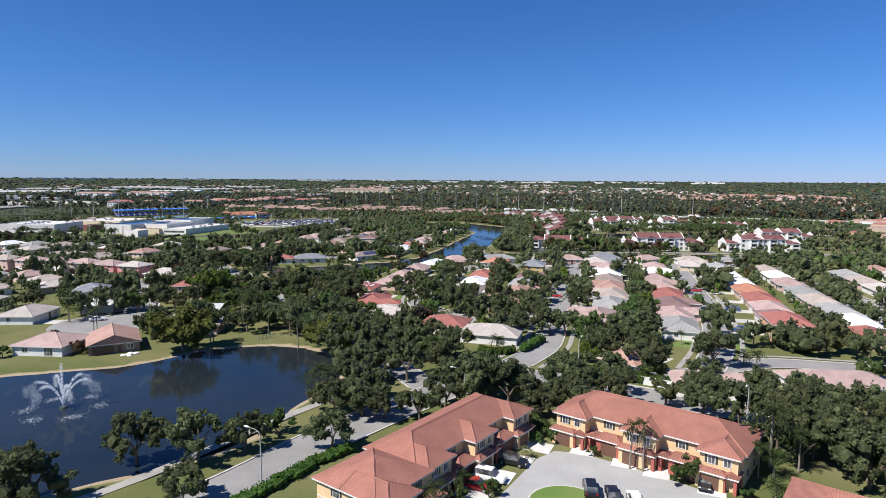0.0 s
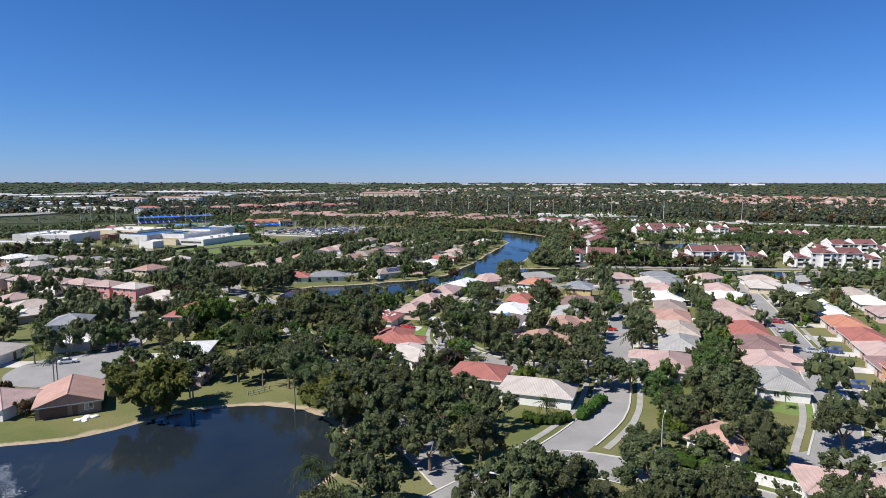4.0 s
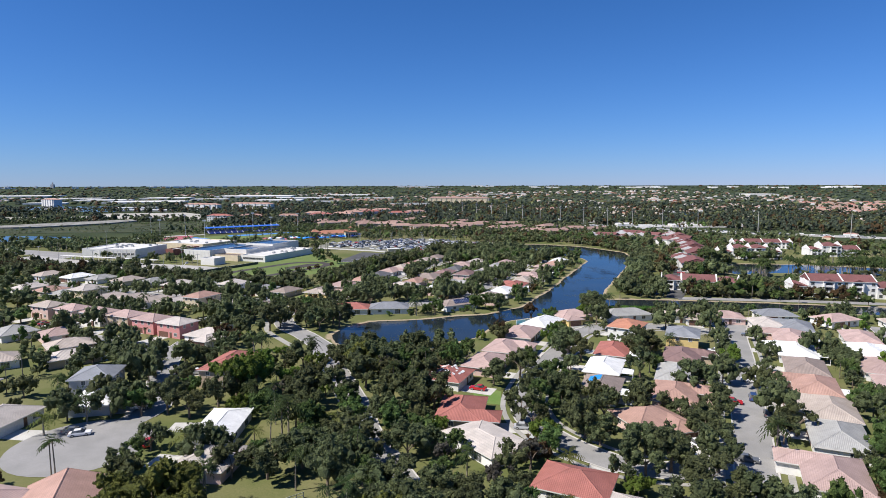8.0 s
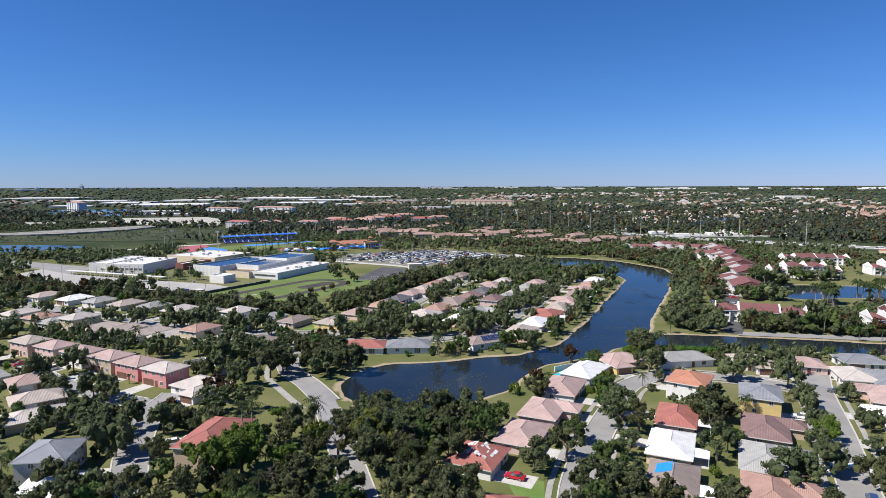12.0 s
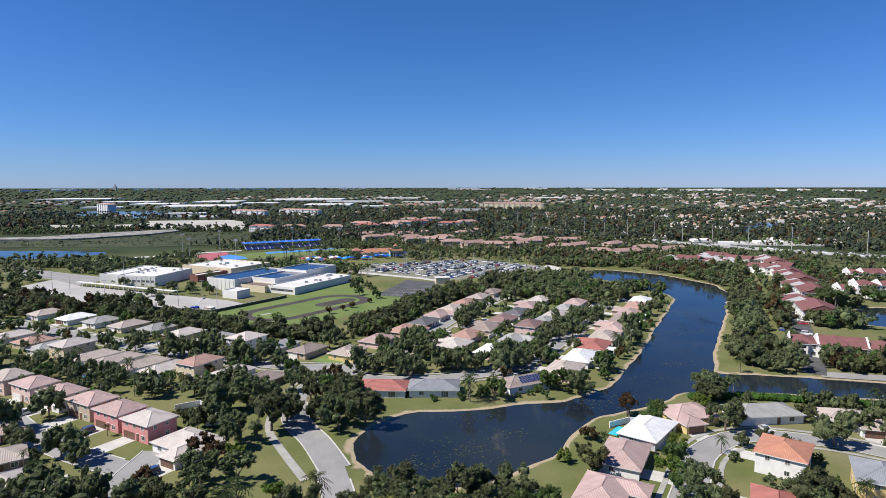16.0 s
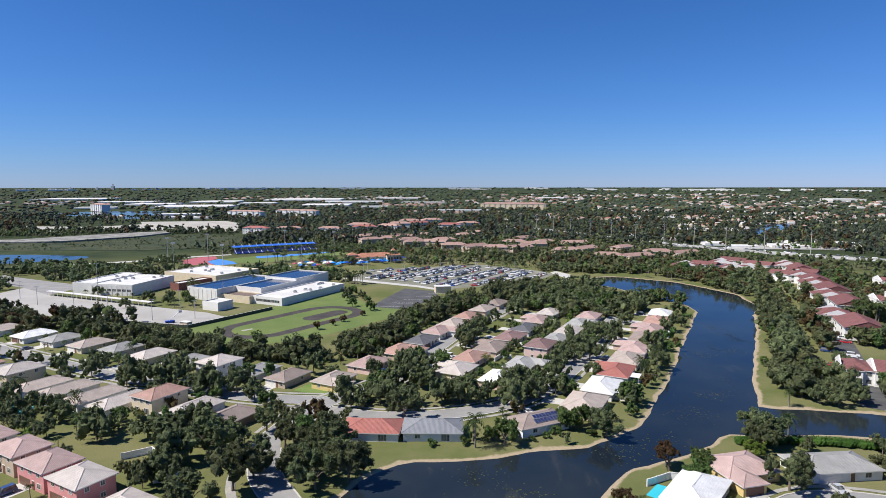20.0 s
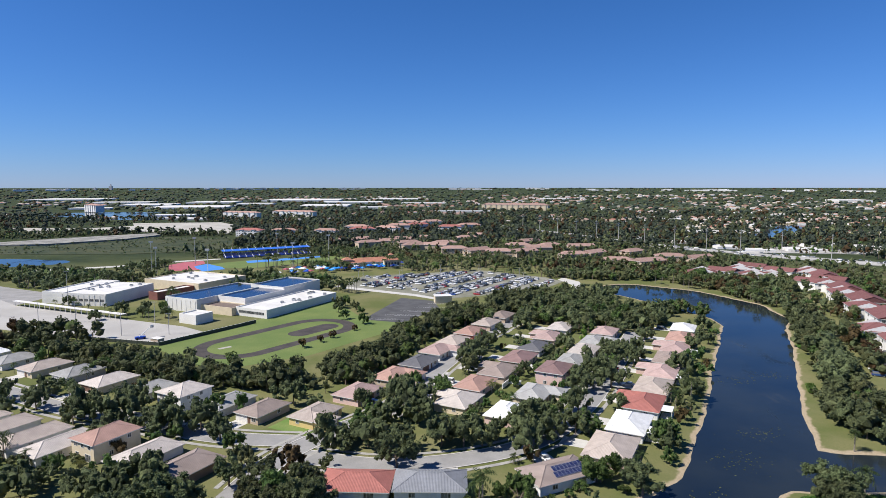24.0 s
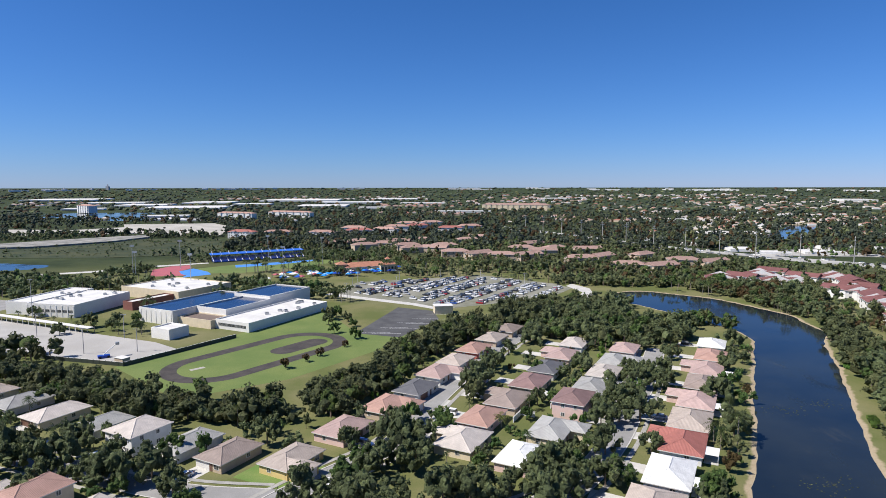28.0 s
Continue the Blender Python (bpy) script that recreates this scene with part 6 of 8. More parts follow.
# ---- stadium ----
stand = thing("grandstand", "long blue steel grandstand with a ribbed blue canopy", "grandstand", "", pose(-198, 780, 0, 0, 0, 32))
for k in range(9):
    m = Mesh()
    m.box(0, k * 1.0 - 1, .6 + k * .42, 86, k * 1.0 - .1, .9 + k * .42, BLUE_SEAT)
    part("bench", m, stand, "long blue bench")
m = Mesh()
m.add([(-1, 3.5, 6.5), (87, 3.5, 6.5), (87, 11, 7.6), (-1, 11, 7.6), (-1, 3.5, 6.7), (87, 3.5, 6.7), (87, 11, 7.8), (-1, 11, 7.8)], ((0, 3, 2, 1), (4, 5, 6, 7), (0, 1, 5, 4), (1, 2, 6, 5), (2, 3, 7, 6), (3, 0, 4, 7)), plain("blue_canopy", (.03, .14, .55), .5))
part("canopy", m, stand, "bright blue sloping canopy")
for k in range(12):
    m = Mesh()
    m.tube([(1 + k * 7.6, 9, -.2), (1 + k * 7.6, 9, 9.6)], [.2, .16], WHITE, 6)
    m.tube([(1 + k * 7.6, 9, 9.5), (1 + k * 7.6, 3, 6.8)], [.1, .1], WHITE, 5)
    part("mast", m, stand, "white steel canopy mast")
for k in range(14):
    m = Mesh()
    m.bar((1 + k * 6.5, -1.6, .8), (1 + k * 6.5, 7.8, 4.8), .5, .25, TRIM)
    part("stair", m, stand, "pale stair between the benches")
LOTS.append((-160, 806, 44, 10, radians(32)))
slab("football_field", [(-200, 738), (-172, 768), (-100, 803), (-80, 790), (-118, 745), (-153, 714), (-174, 714)], .03, TURF, "green stadium turf", "lawn")
slab("stadium_track", [(-231, 734), (-226, 755), (-212, 764), (-203, 745), (-205, 725), (-198, 712), (-190, 702), (-215, 696)], .034, RUBBER_RED, "red running track curve", "track")
slab("stadium_court", [(-205, 725), (-198, 712), (-189, 701), (-189, 690), (-172, 708), (-180, 722), (-200, 742)], .038, RUBBER_BLUE, "blue surfaced stadium corner", "track")
slab("stadium_pool", [(-172, 763), (-149, 778), (-108, 804), (-104, 797), (-138, 766), (-166, 748)], .04, RUBBER_BLUE, "blue surfaced track before the grandstand", "track")
slab("stadium_drive", [(-330, 690), (-270, 720), (-236, 752), (-200, 776), (-203, 782), (-242, 760), (-276, 728), (-334, 698)], .03, CONCRETE, "pale drive round the stadium", "road")
for x, y in ((-205, 655), (-160, 640), (-110, 690), (-210, 740), (-150, 790), (-96, 770), (-230, 700)):
    p = Mesh()
    p.tube([(0, 0, -.3), (0, 0, 24)], [.3, .15], ALU, 6)
    ob = thing("floodlight_mast", "tall grey floodlight mast by the stadium", "floodlight", "floodlights", pose(x, y, 0))
    part("mast", p, ob)
    h = Mesh()
    h.box(-1.6, -.15, 23, 1.6, .15, 24.4, STEEL)
    part("lamp_bank", h, ob)


# ---- flats across the canal ----
FLAT_WINDOW = Mesh()
FLAT_WINDOW.box(-.75, -.06, -.7, .75, .02, .7, GLASS)
for q in (-.85, .75):
    FLAT_WINDOW.box(q, -.08, -.8, q + .1, .0, .8, TRIM)
FLAT_WINDOW.box(-.85, -.08, .7, .85, .0, .8, TRIM)
FLAT_WINDOW = FLAT_WINDOW.data("window")


def flats(x, y, turn, w, d, storeys, roof, wall, label, gable="", bays=0, windows=True, group="flats", name="apartment_building", cat="apartment building"):
    ob = thing(name, label, cat, group, pose(x, y, float(far_rise(x, y)), 0, 0, turn))
    h = storeys * 2.9
    LOTS.append((x, y, w / 2 + 1, d / 2 + 1, radians(turn)))
    m, t = Mesh(), Mesh()
    wm, rm = wall_mat(wall), roof_mat(roof)
    m.box(-w / 2, -d / 2, -.3, w / 2, d / 2, h, wm)
    if gable == "sn":
        rise = .36 * (w / 2 + .55)
        for q in (-1, 1):
            m.add([(-w / 2, q * d / 2, h - .05), (w / 2, q * d / 2, h - .05), (0, q * d / 2, h + rise - .25)], ((0, 1, 2),), wm)
    elif gable:
        for q in (-1, 1):
            rise = .36 * (d / 2 + .55)
            m.add([(q * w / 2, -d / 2, h - .05), (q * w / 2, d / 2, h - .05), (q * w / 2, 0, h + rise - .25)], ((0, 1, 2),), wm)
    hip(t, -w / 2, -d / 2, w / 2, d / 2, h, .36, rm, gable=gable, caps=windows)
    for b in range(bays):
        bx = -w / 2 + w * (b + .5) / bays
        m.box(bx - 3, -d / 2 - 1.6, -.3, bx + 3, -d / 2, h + .8, wm)
        hip(t, bx - 3, -d / 2 - 1.6, bx + 3, 0, h + .8, .36, rm, gable="n", caps=False)
    part("wall", m, ob, "pale stucco wall")
    part("roof", t, ob, "tiled roof")
    if windows:
        n = max(2, int(w / 4.2))
        for s in range(storeys):
            for k in range(n):
                xx = -w / 2 + w * (k + .5) / n
                inb = bays and min(abs(xx - (-w / 2 + w * (b + .5) / bays)) for b in range(bays)) < 3
                part("window", FLAT_WINDOW, ob, "", Matrix.Translation((xx, -d / 2 - (1.6 if inb else 0), 1.5 + s * 2.9)))
            for q in (-.25, .25):
                part("window", FLAT_WINDOW, ob, "", Matrix.Translation((-w / 2, d * q, 1.5 + s * 2.9)) @ Matrix.Rotation(-math.pi / 2, 4, "Z"))
                part("window", FLAT_WINDOW, ob, "", Matrix.Translation((w / 2, d * q, 1.5 + s * 2.9)) @ Matrix.Rotation(math.pi / 2, 4, "Z"))
        for b in range(bays):
            bx = -w / 2 + w * (b + .5) / bays
            bal = Mesh()
            for s in range(1, storeys):
                bal.box(bx + 3.2, -d / 2 - 1.5, s * 2.9 - .15, bx + 6, -d / 2, s * 2.9, wm)
                bal.box(bx + 3.2, -d / 2 - 1.5, s * 2.9, bx + 6, -d / 2 - 1.42, s * 2.9 + 1, TRIM)
            part("balcony", bal, ob, "recessed balcony with pale railing")
    return ob


WHITE_FLAT = "white stucco apartment building with a dark red tiled roof"


def row_flats(x, y, turn, segs, d, label=WHITE_FLAT):
    """Stepped white flats: each length (width, storeys) has its own gabled roof, party wall, bay and balconies."""
    ob = thing("apartment_building", label, "apartment building", "flats", pose(x, y, 0, 0, 0, turn))
    total = sum(s[0] for s in segs)
    LOTS.append((x, y, total / 2 + 1, d / 2 + 2, radians(turn)))
    wm, rm = wall_mat("white"), roof_mat("apt")
    x0 = -total / 2
    for i, (w, st) in enumerate(segs):
        h = st * 2.7
        o = -(i % 2) * .6
        x1 = x0 + w - .01
        m, t = Mesh(), Mesh()
        m.box(x0, -d / 2 + o, -.3, x1, d / 2, h, wm)
        top = h + .4 * (d / 2 + .5)
        for q in (x0, x1 - .35):
            vs = [(q + e, yy, zz) for e in (0, .35) for yy, zz in ((-d / 2 + o - .3, h - .2), (d / 2 + .3, h - .2), (d / 2 + .3, h + .3), (0, top + .35), (-d / 2 + o - .3, h + .3))]
            m.add(vs, ((0, 1, 2, 3, 4), (9, 8, 7, 6, 5), (2, 7, 8, 3), (3, 8, 9, 4)), wm)
        part("wall", m, ob, "white stucco wall")
        hip(t, x0 + .36, -d / 2 + o, x1 - .36, d / 2, h, .4, rm, .45, gable="we", caps=False)
        part("roof", t, ob, "dark red tiled roof")
        c = (x0 + x1) / 2 + (i % 2 - .5) * 2
        b, bt = Mesh(), Mesh()
        f = -d / 2 + o - 1.5
        for q in (-2.1, 2.1):
            b.box(c + q - .3, f, -.3, c + q + .3, f + 1.6, h + .1, wm)
        b.box(c - 2.4, f, h - .5, c + 2.4, f + 1.6, h + .15, wm)
        b.add([(c - 2.4, f, h + .1), (c + 2.4, f, h + .1), (c, f, h + 1.15)], ((0, 1, 2),), wm)
        part("bay", b, ob, "white gabled balcony bay")
        hip(bt, c - 2.4, f, c + 2.4, 0, h + .1, .42, rm, .3, gable="sn", caps=False)
        part("bay_roof", bt, ob, "small red tiled gable")
        for s in range(st):
            bal = Mesh()
            bal.box(c - 1.8, f + .3, s * 2.7 - .02, c + 1.8, f + 1.6, s * 2.7 + .12, wm)
            bal.box(c - 1.8, f + .32, s * 2.7 + .12, c + 1.8, f + .4, s * 2.7 + .9, wm)
            bal.box(c - 1.75, f + 1.42, s * 2.7 + .12, c + 1.75, f + 1.5, s * 2.7 + 2.3, GLASS)
            part("balcony", bal, ob, "recessed dark balcony")
            for q in (x0 + 1.6, x1 - 1.6):
                if abs(q - c) > 3.2:
                    part("window", FLAT_WINDOW, ob, "", Matrix.Translation((q, -d / 2 + o, 1.5 + s * 2.7)))
        x0 += w
    return ob


row_flats(177, 374, face(-.42, -.91), [(10, 2), (17, 2), (11, 2), (8, 1)], 13)
for x, y in ((206, 445), (236, 497), (254, 541), (266, 578), (288, 634)):
    flats(x, y, face(-.35, -.94), 17, 22, 2, "apt", "white", "white gable-ended apartment block with a dark red roof", gable="sn")
    flats(x + 3, y + 24, face(-.35, -.94), 16, 15, 2, "apt", "white", "white gable-ended apartment block with a dark red roof", gable="sn")
row_flats(235, 351, face(-.3, -.95), [(7, 2), (15, 3), (15, 3), (12, 2)], 13)
row_flats(292, 330, face(-.3, -.95), [(9, 2), (14, 3), (14, 3), (9, 2)], 13)
row_flats(279, 506, face(-.2, -.98), [(9, 2), (13, 3), (13, 3), (9, 2)], 13)
row_flats(352, 514, face(-.2, -.98), [(9, 2), (14, 3), (14, 2)], 13)
row_flats(332, 574, face(-.2, -.98), [(9, 2), (15, 2), (15, 2), (9, 2)], 13)
row_flats(392, 480, face(-.3, -.95), [(13, 2), (14, 2)], 13)
row_flats(345, 372, face(-.3, -.95), [(9, 2), (14, 3), (14, 3), (9, 2)], 13)
for k, (x, y) in enumerate(((207, 652), (226, 660), (243, 668), (262, 686), (250, 634), (270, 660), (288, 652), (262, 606), (240, 640), (280, 616))):
    flats(x, y, face(.75, .65) if k % 2 else face(-.35, -.94), 20, 12, 2, "apt", "white", "two-storey terrace with a dark red roof", gable="we" if k % 2 else "sn")
for k, (x, y) in enumerate(((165, 728), (190, 722), (222, 757), (243, 745), (68, 800), (92, 800), (94, 862), (112, 910), (24, 826), (46, 811), (136, 774), (158, 788), (14, 892), (58, 1000), (42, 960), (4, 863), (-19, 864), (-14, 960), (-27, 893), (-50, 912), (-74, 894), (-40, 940), (-86, 940), (-108, 914), (128, 862), (112, 836), (200, 800), (160, 850))):
    flats(x, y, (12 + 37 * k) % 70 - 25, 27, 13, 2, "townbrown", "tan", "two-storey tan terrace with a brown tiled roof", windows=k < 12, gable=("", "we")[k % 2])
for k, (x, y) in enumerate(((-256, 1042), (-208, 1038), (-148, 1034), (-104, 1070), (-70, 1092), (-58, 1146), (-28, 1168), (-46, 1226), (-8, 1248), (22, 1116), (52, 1156), (-118, 1120))):
    flats(x, y, (8 + 23 * k) % 50 - 20, 36, 15, 3, "salmon" if k % 3 else "red", "white", "three-storey white apartment building with a red roof", bays=2 if k < 4 else 0, windows=k < 4)
for x, y, w in ((-425, 1520, 90), (-322, 1566, 108)):
    flats(x, y, -22, w, 16, 4, "salmon", "white", "long four-storey white apartment building with red roofs", windows=False, bays=6)
flats(-905, 1800, -36, 62, 22, 6, "salmon", "white", "six-storey white hotel with a red roof by a lake", windows=False, bays=5)
flats(215, 1925, -20, 190, 26, 5, "townbrown", "cream", "long five-storey apartment building with brown roofs", windows=False, bays=12)

# ---- school yard ----
def light_pole(x, y, h=11):
    ob = thing("light_pole", "tall pale concrete light pole in the yard", "light pole", "yard poles", pose(x, y, 0))
    p = Mesh()
    p.tube([(0, 0, -.3), (0, 0, h)], [.18, .11], KERB, 8)
    part("pole", p, ob)
    a = Mesh()
    a.box(-1.1, -.08, h - .15, 1.1, .08, h, STEEL)
    a.box(-1.3, -.2, h - .22, -.8, .2, h - .02, STEEL)
    a.box(.8, -.2, h - .22, 1.3, .2, h - .02, STEEL)
    part("lamp_head", a, ob)


for x, y, h in ((-202, 541, 22), (-178, 508, 11), (-196, 506, 11), (-139, 479, 11), (-136, 506, 11), (-226, 520, 11), (-250, 540, 11), (-118, 482, 10)):
    light_pole(x, y, h)
lift = thing("boom_lift", "small blue and white boom lift on the asphalt", "boom lift", "", pose(-127, 473, .03, 0, 0, 35))
m = Mesh()
m.box(-2.4, -1, .3, 2.0, 1, 1.2, BLUE_SEAT)
part("chassis", m, lift)
m = Mesh()
m.tube([(-.5, 0, 1.2), (4.5, 0, 5.2)], [.25, .18], WHITE, 6)
part("boom", m, lift)
m = Mesh()
m.box(4.2, -.7, 4.8, 5.6, .7, 5.9, STEEL)
part("basket", m, lift)
for a in (-1.6, 1.4):
    for q in (-1.05, 1.05):
        m = Mesh()
        m.tube([(a, q - .15, .45), (a, q + .15, .45)], [.45, .45], TYRE, 10)
        part("wheel", m, lift)
fence("yard_fence", [(-170, 480), (-150, 471), (-113, 461), (-98, 484), (-84, 506)], 1.6, SHUTTER, "dark mesh fence round the school yard")
shed = thing("yard_shed", "small tan block shed beside the fence", "shed", "", pose(-116, 466, 0, 0, 0, SCH))
m = Mesh()
m.box(-2.5, -1.6, -.2, 2.5, 1.6, 2.2, wall_mat("tan"))
part("wall", m, shed)
m = Mesh()
m.box(-2.7, -1.8, 2.2, 2.7, 1.8, 2.35, FLATROOF)
part("roof", m, shed)
booth = thing("press_box", "small cream block building by the car park", "booth", "", pose(12, 561, 0, 0, 0, 10))
m = Mesh()
m.box(-5, -3, -.2, 5, 3, 4.2, wall_mat("cream"))
part("wall", m, booth)
m = Mesh()
m.box(-5.3, -3.3, 4.2, 5.3, 3.3, 4.45, FLATROOF)
part("roof", m, booth)
for k in range(14):
    light_pole(-50 + (k % 5) * 30, 615 + (k // 5) * 26 + (k % 5) * 4, 8)

# ---- open land to the north-west ----
PALE = two_tone("pale_yard", (.32, .31, .285), (.5, .485, .445), .04, .7, .95, .2)
slab("sand_field", [(-585, 1066), (-435, 1120), (-378, 1077), (-302, 1085), (-346, 1260), (-410, 1352), (-562, 1323), (-523, 1250), (-571, 1187), (-700, 1200)], .5, SAND, "bare pale sand building ground", "ground")
slab("sand_bank", [(-478, 899), (-448, 910), (-395, 977), (-380, 1041), (-395, 1070), (-430, 1041), (-475, 993), (-520, 930), (-640, 900), (-640, 885)], 2.2, two_tone("grey_spoil", (.17, .165, .15), (.38, .365, .33), .08, .6, .95, .6), "long pale sand bank", "ground")
slab("wild_field", [(-640, 805), (-421, 815), (-315, 818), (-239, 850), (-235, 900), (-255, 985), (-330, 1030), (-385, 1020), (-395, 975), (-448, 905), (-640, 875)], .3, two_tone("wild_grass", (.03, .044, .018), (.07, .074, .03), .03, .35, .95, .6), "rough dark green open field", "ground")
slab("highway", [(100, 1215), (133, 1150), (142, 1068), (173, 1032), (218, 927), (262, 872), (304, 835), (336, 785), (383, 735), (700, 490), (712, 508), (399, 760), (345, 815), (300, 868), (248, 960), (215, 1050), (180, 1120), (151, 1185), (106, 1279)], .5, PALE, "wide pale highway with lots along it", "road")
slab("pale_lot", [(310, 822), (360, 828), (444, 815), (520, 850), (520, 900), (461, 964), (420, 930), (370, 880)], .4, PALE, "bare pale lot beside the highway", "pavement", False)
slab("pale_lot", [(330, 1100), (470, 1090), (480, 1150), (350, 1160)], .4, CONCRETE, "pale street among distant houses", "pavement")
slab("pond", [(420, 1020), (460, 1015), (560, 1120), (650, 1270), (610, 1275), (520, 1150), (450, 1060)], .45, WATER, "blue pond among distant houses", "pond")


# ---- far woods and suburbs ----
def cluster(name, label, category, items, shapes, mats):
    """Many far bodies joined: items are (x, y, z, sx, sy, sz, turn, shape, material)."""
    known = [(v, np.array([i for g, k in f for i in g]), np.array([len(g) for g, k in f]), np.array([k for g, k in f])) for v, f in shapes]
    V, I, N, K, n = [], [], [], [], 0
    for x, y, z, sx, sy, sz, a, s, m in items:
        v, loop, size, code = known[s]
        c, q = math.cos(a), math.sin(a)
        V.append(np.stack([x + (v[:, 0] * sx) * c - (v[:, 1] * sy) * q, y + (v[:, 0] * sx) * q + (v[:, 1] * sy) * c, z + v[:, 2] * sz], -1))
        I.append(loop + n)
        N.append(size)
        K.append(np.where(code > -50, m + code, len(mats) - 1))
        n += len(v)
    V, I, N, K = (np.concatenate(o) for o in (V, I, N, K))
    me = bpy.data.meshes.new(name)
    me.vertices.add(len(V))
    me.vertices.foreach_set("co", V.astype(np.float32).ravel())
    me.loops.add(len(I))
    me.loops.foreach_set("vertex_index", I.astype(np.int32))
    me.polygons.add(len(N))
    me.polygons.foreach_set("loop_start", (np.cumsum(N) - N).astype(np.int32))
    for m in mats:
        me.materials.append(m)
    me.polygons.foreach_set("material_index", K.astype(np.int32))
    me.update(calc_edges=True)
    me.shade_flat()
    return tagged(new(name, me), label, category, kind="stuff")


def blob_shapes(level, count, seed, cards=0):
    r = random.Random(seed)
    v, f = ico(level)
    out = []
    for k in range(count):
        o = r.random() * 90
        pts = [p * (0.8 + 0.5 * noise.noise(p * 1.7 + Vector((o, 0, 0)))) for p in v]
        pts = [Vector((p.x, p.y, max(p.z, -.5) * .8 + .55)) for p in pts]
        fs = [(g, 0) for g in f]
        for c in range(cards):
            d = Vector((r.gauss(0, 1), r.gauss(0, 1), abs(r.gauss(.3, .8)))).normalized()
            p = Vector((d.x * .95, d.y * .95, d.z * .78 + .55)) * r.uniform(.9, 1.08)
            t = (d + Vector((r.gauss(0, .6), r.gauss(0, .6), r.gauss(0, .6)))).normalized()
            a = t.orthogonal().normalized()
            b = t.cross(a)
            w = r.uniform(.1, .2)
            n = len(pts)
            pts += [p - a * w, p - b * w, p + a * w, p + b * w]
            fs.append(((n, n + 1, n + 2, n + 3), 0))
        out.append((np.array([tuple(p) for p in pts]), fs))
    return out


WOODS = [OAK, FICUS, OLIVE, RUST, LIME, BARK]


def crown_shapes(count, seed, nl, per, cards, wide):
    """Lighter crowns of uneven leafy masses on a short trunk, for trees that stay far."""
    r, rn = random.Random(seed), np.random.default_rng(seed)
    out = []
    for k in range(count):
        v, f, q = leaf_mass(rn, lumps(r, nl, 1.05, 1.05, .6, .74, .68 * min(1, 6 / nl) ** .33), per, cards, wide)
        n = len(v)
        foot = [(math.cos(i * 1.571) * .05, math.sin(i * 1.571) * .05, z) for z in (-.15, .6) for i in range(4)]
        fs = [(g, 0) for g in f.tolist() + q.tolist()] + [((n + i, n + (i + 1) % 4, n + 4 + (i + 1) % 4, n + 4 + i), -99) for i in range(4)]
        out.append((np.concatenate([v, np.array(foot)]), fs))
    return out


NEAR_BLOBS = crown_shapes(8, 23, 13, 3, 330, .066)
MID_BLOBS = crown_shapes(8, 3, 4, 2, 110, .11)
LIGHT_BLOBS = crown_shapes(8, 9, 3, 2, 24, .17)
THIN_BLOBS = crown_shapes(8, 15, 2, 1, 4, .26)
FAR_BLOBS = blob_shapes(1, 6, 4)
SHED = (np.array([(-1, -1, 0), (1, -1, 0), (1, 1, 0), (-1, 1, 0), (-1, -1, .6), (1, -1, .6), (1, 1, .6), (-1, 1, .6), (-.35, 0, 1), (.35, 0, 1)], float),
        [((0, 1, 5, 4), 0), ((1, 2, 6, 5), 0), ((2, 3, 7, 6), 0), ((3, 0, 4, 7), 0), ((4, 5, 9, 8), 1), ((5, 6, 9), 1), ((6, 7, 8, 9), 1), ((7, 4, 8), 1)])
BLOCK = (np.array([(-1, -1, 0), (1, -1, 0), (1, 1, 0), (-1, 1, 0), (-1, -1, 1), (1, -1, 1), (1, 1, 1), (-1, 1, 1)], float),
         [((0, 1, 5, 4), 0), ((1, 2, 6, 5), 0), ((2, 3, 7, 6), 0), ((3, 0, 4, 7), 0), ((4, 5, 6, 7), 1)])


def clear_far(x, y, r):
    if any(inside(x, y, p) for p in AREAS):
        return False
    if float(segs_distance(x, y, FAR_LAKE)) < r + 5 or float(water_distance(x, y)) < 2:
        return False
    return True


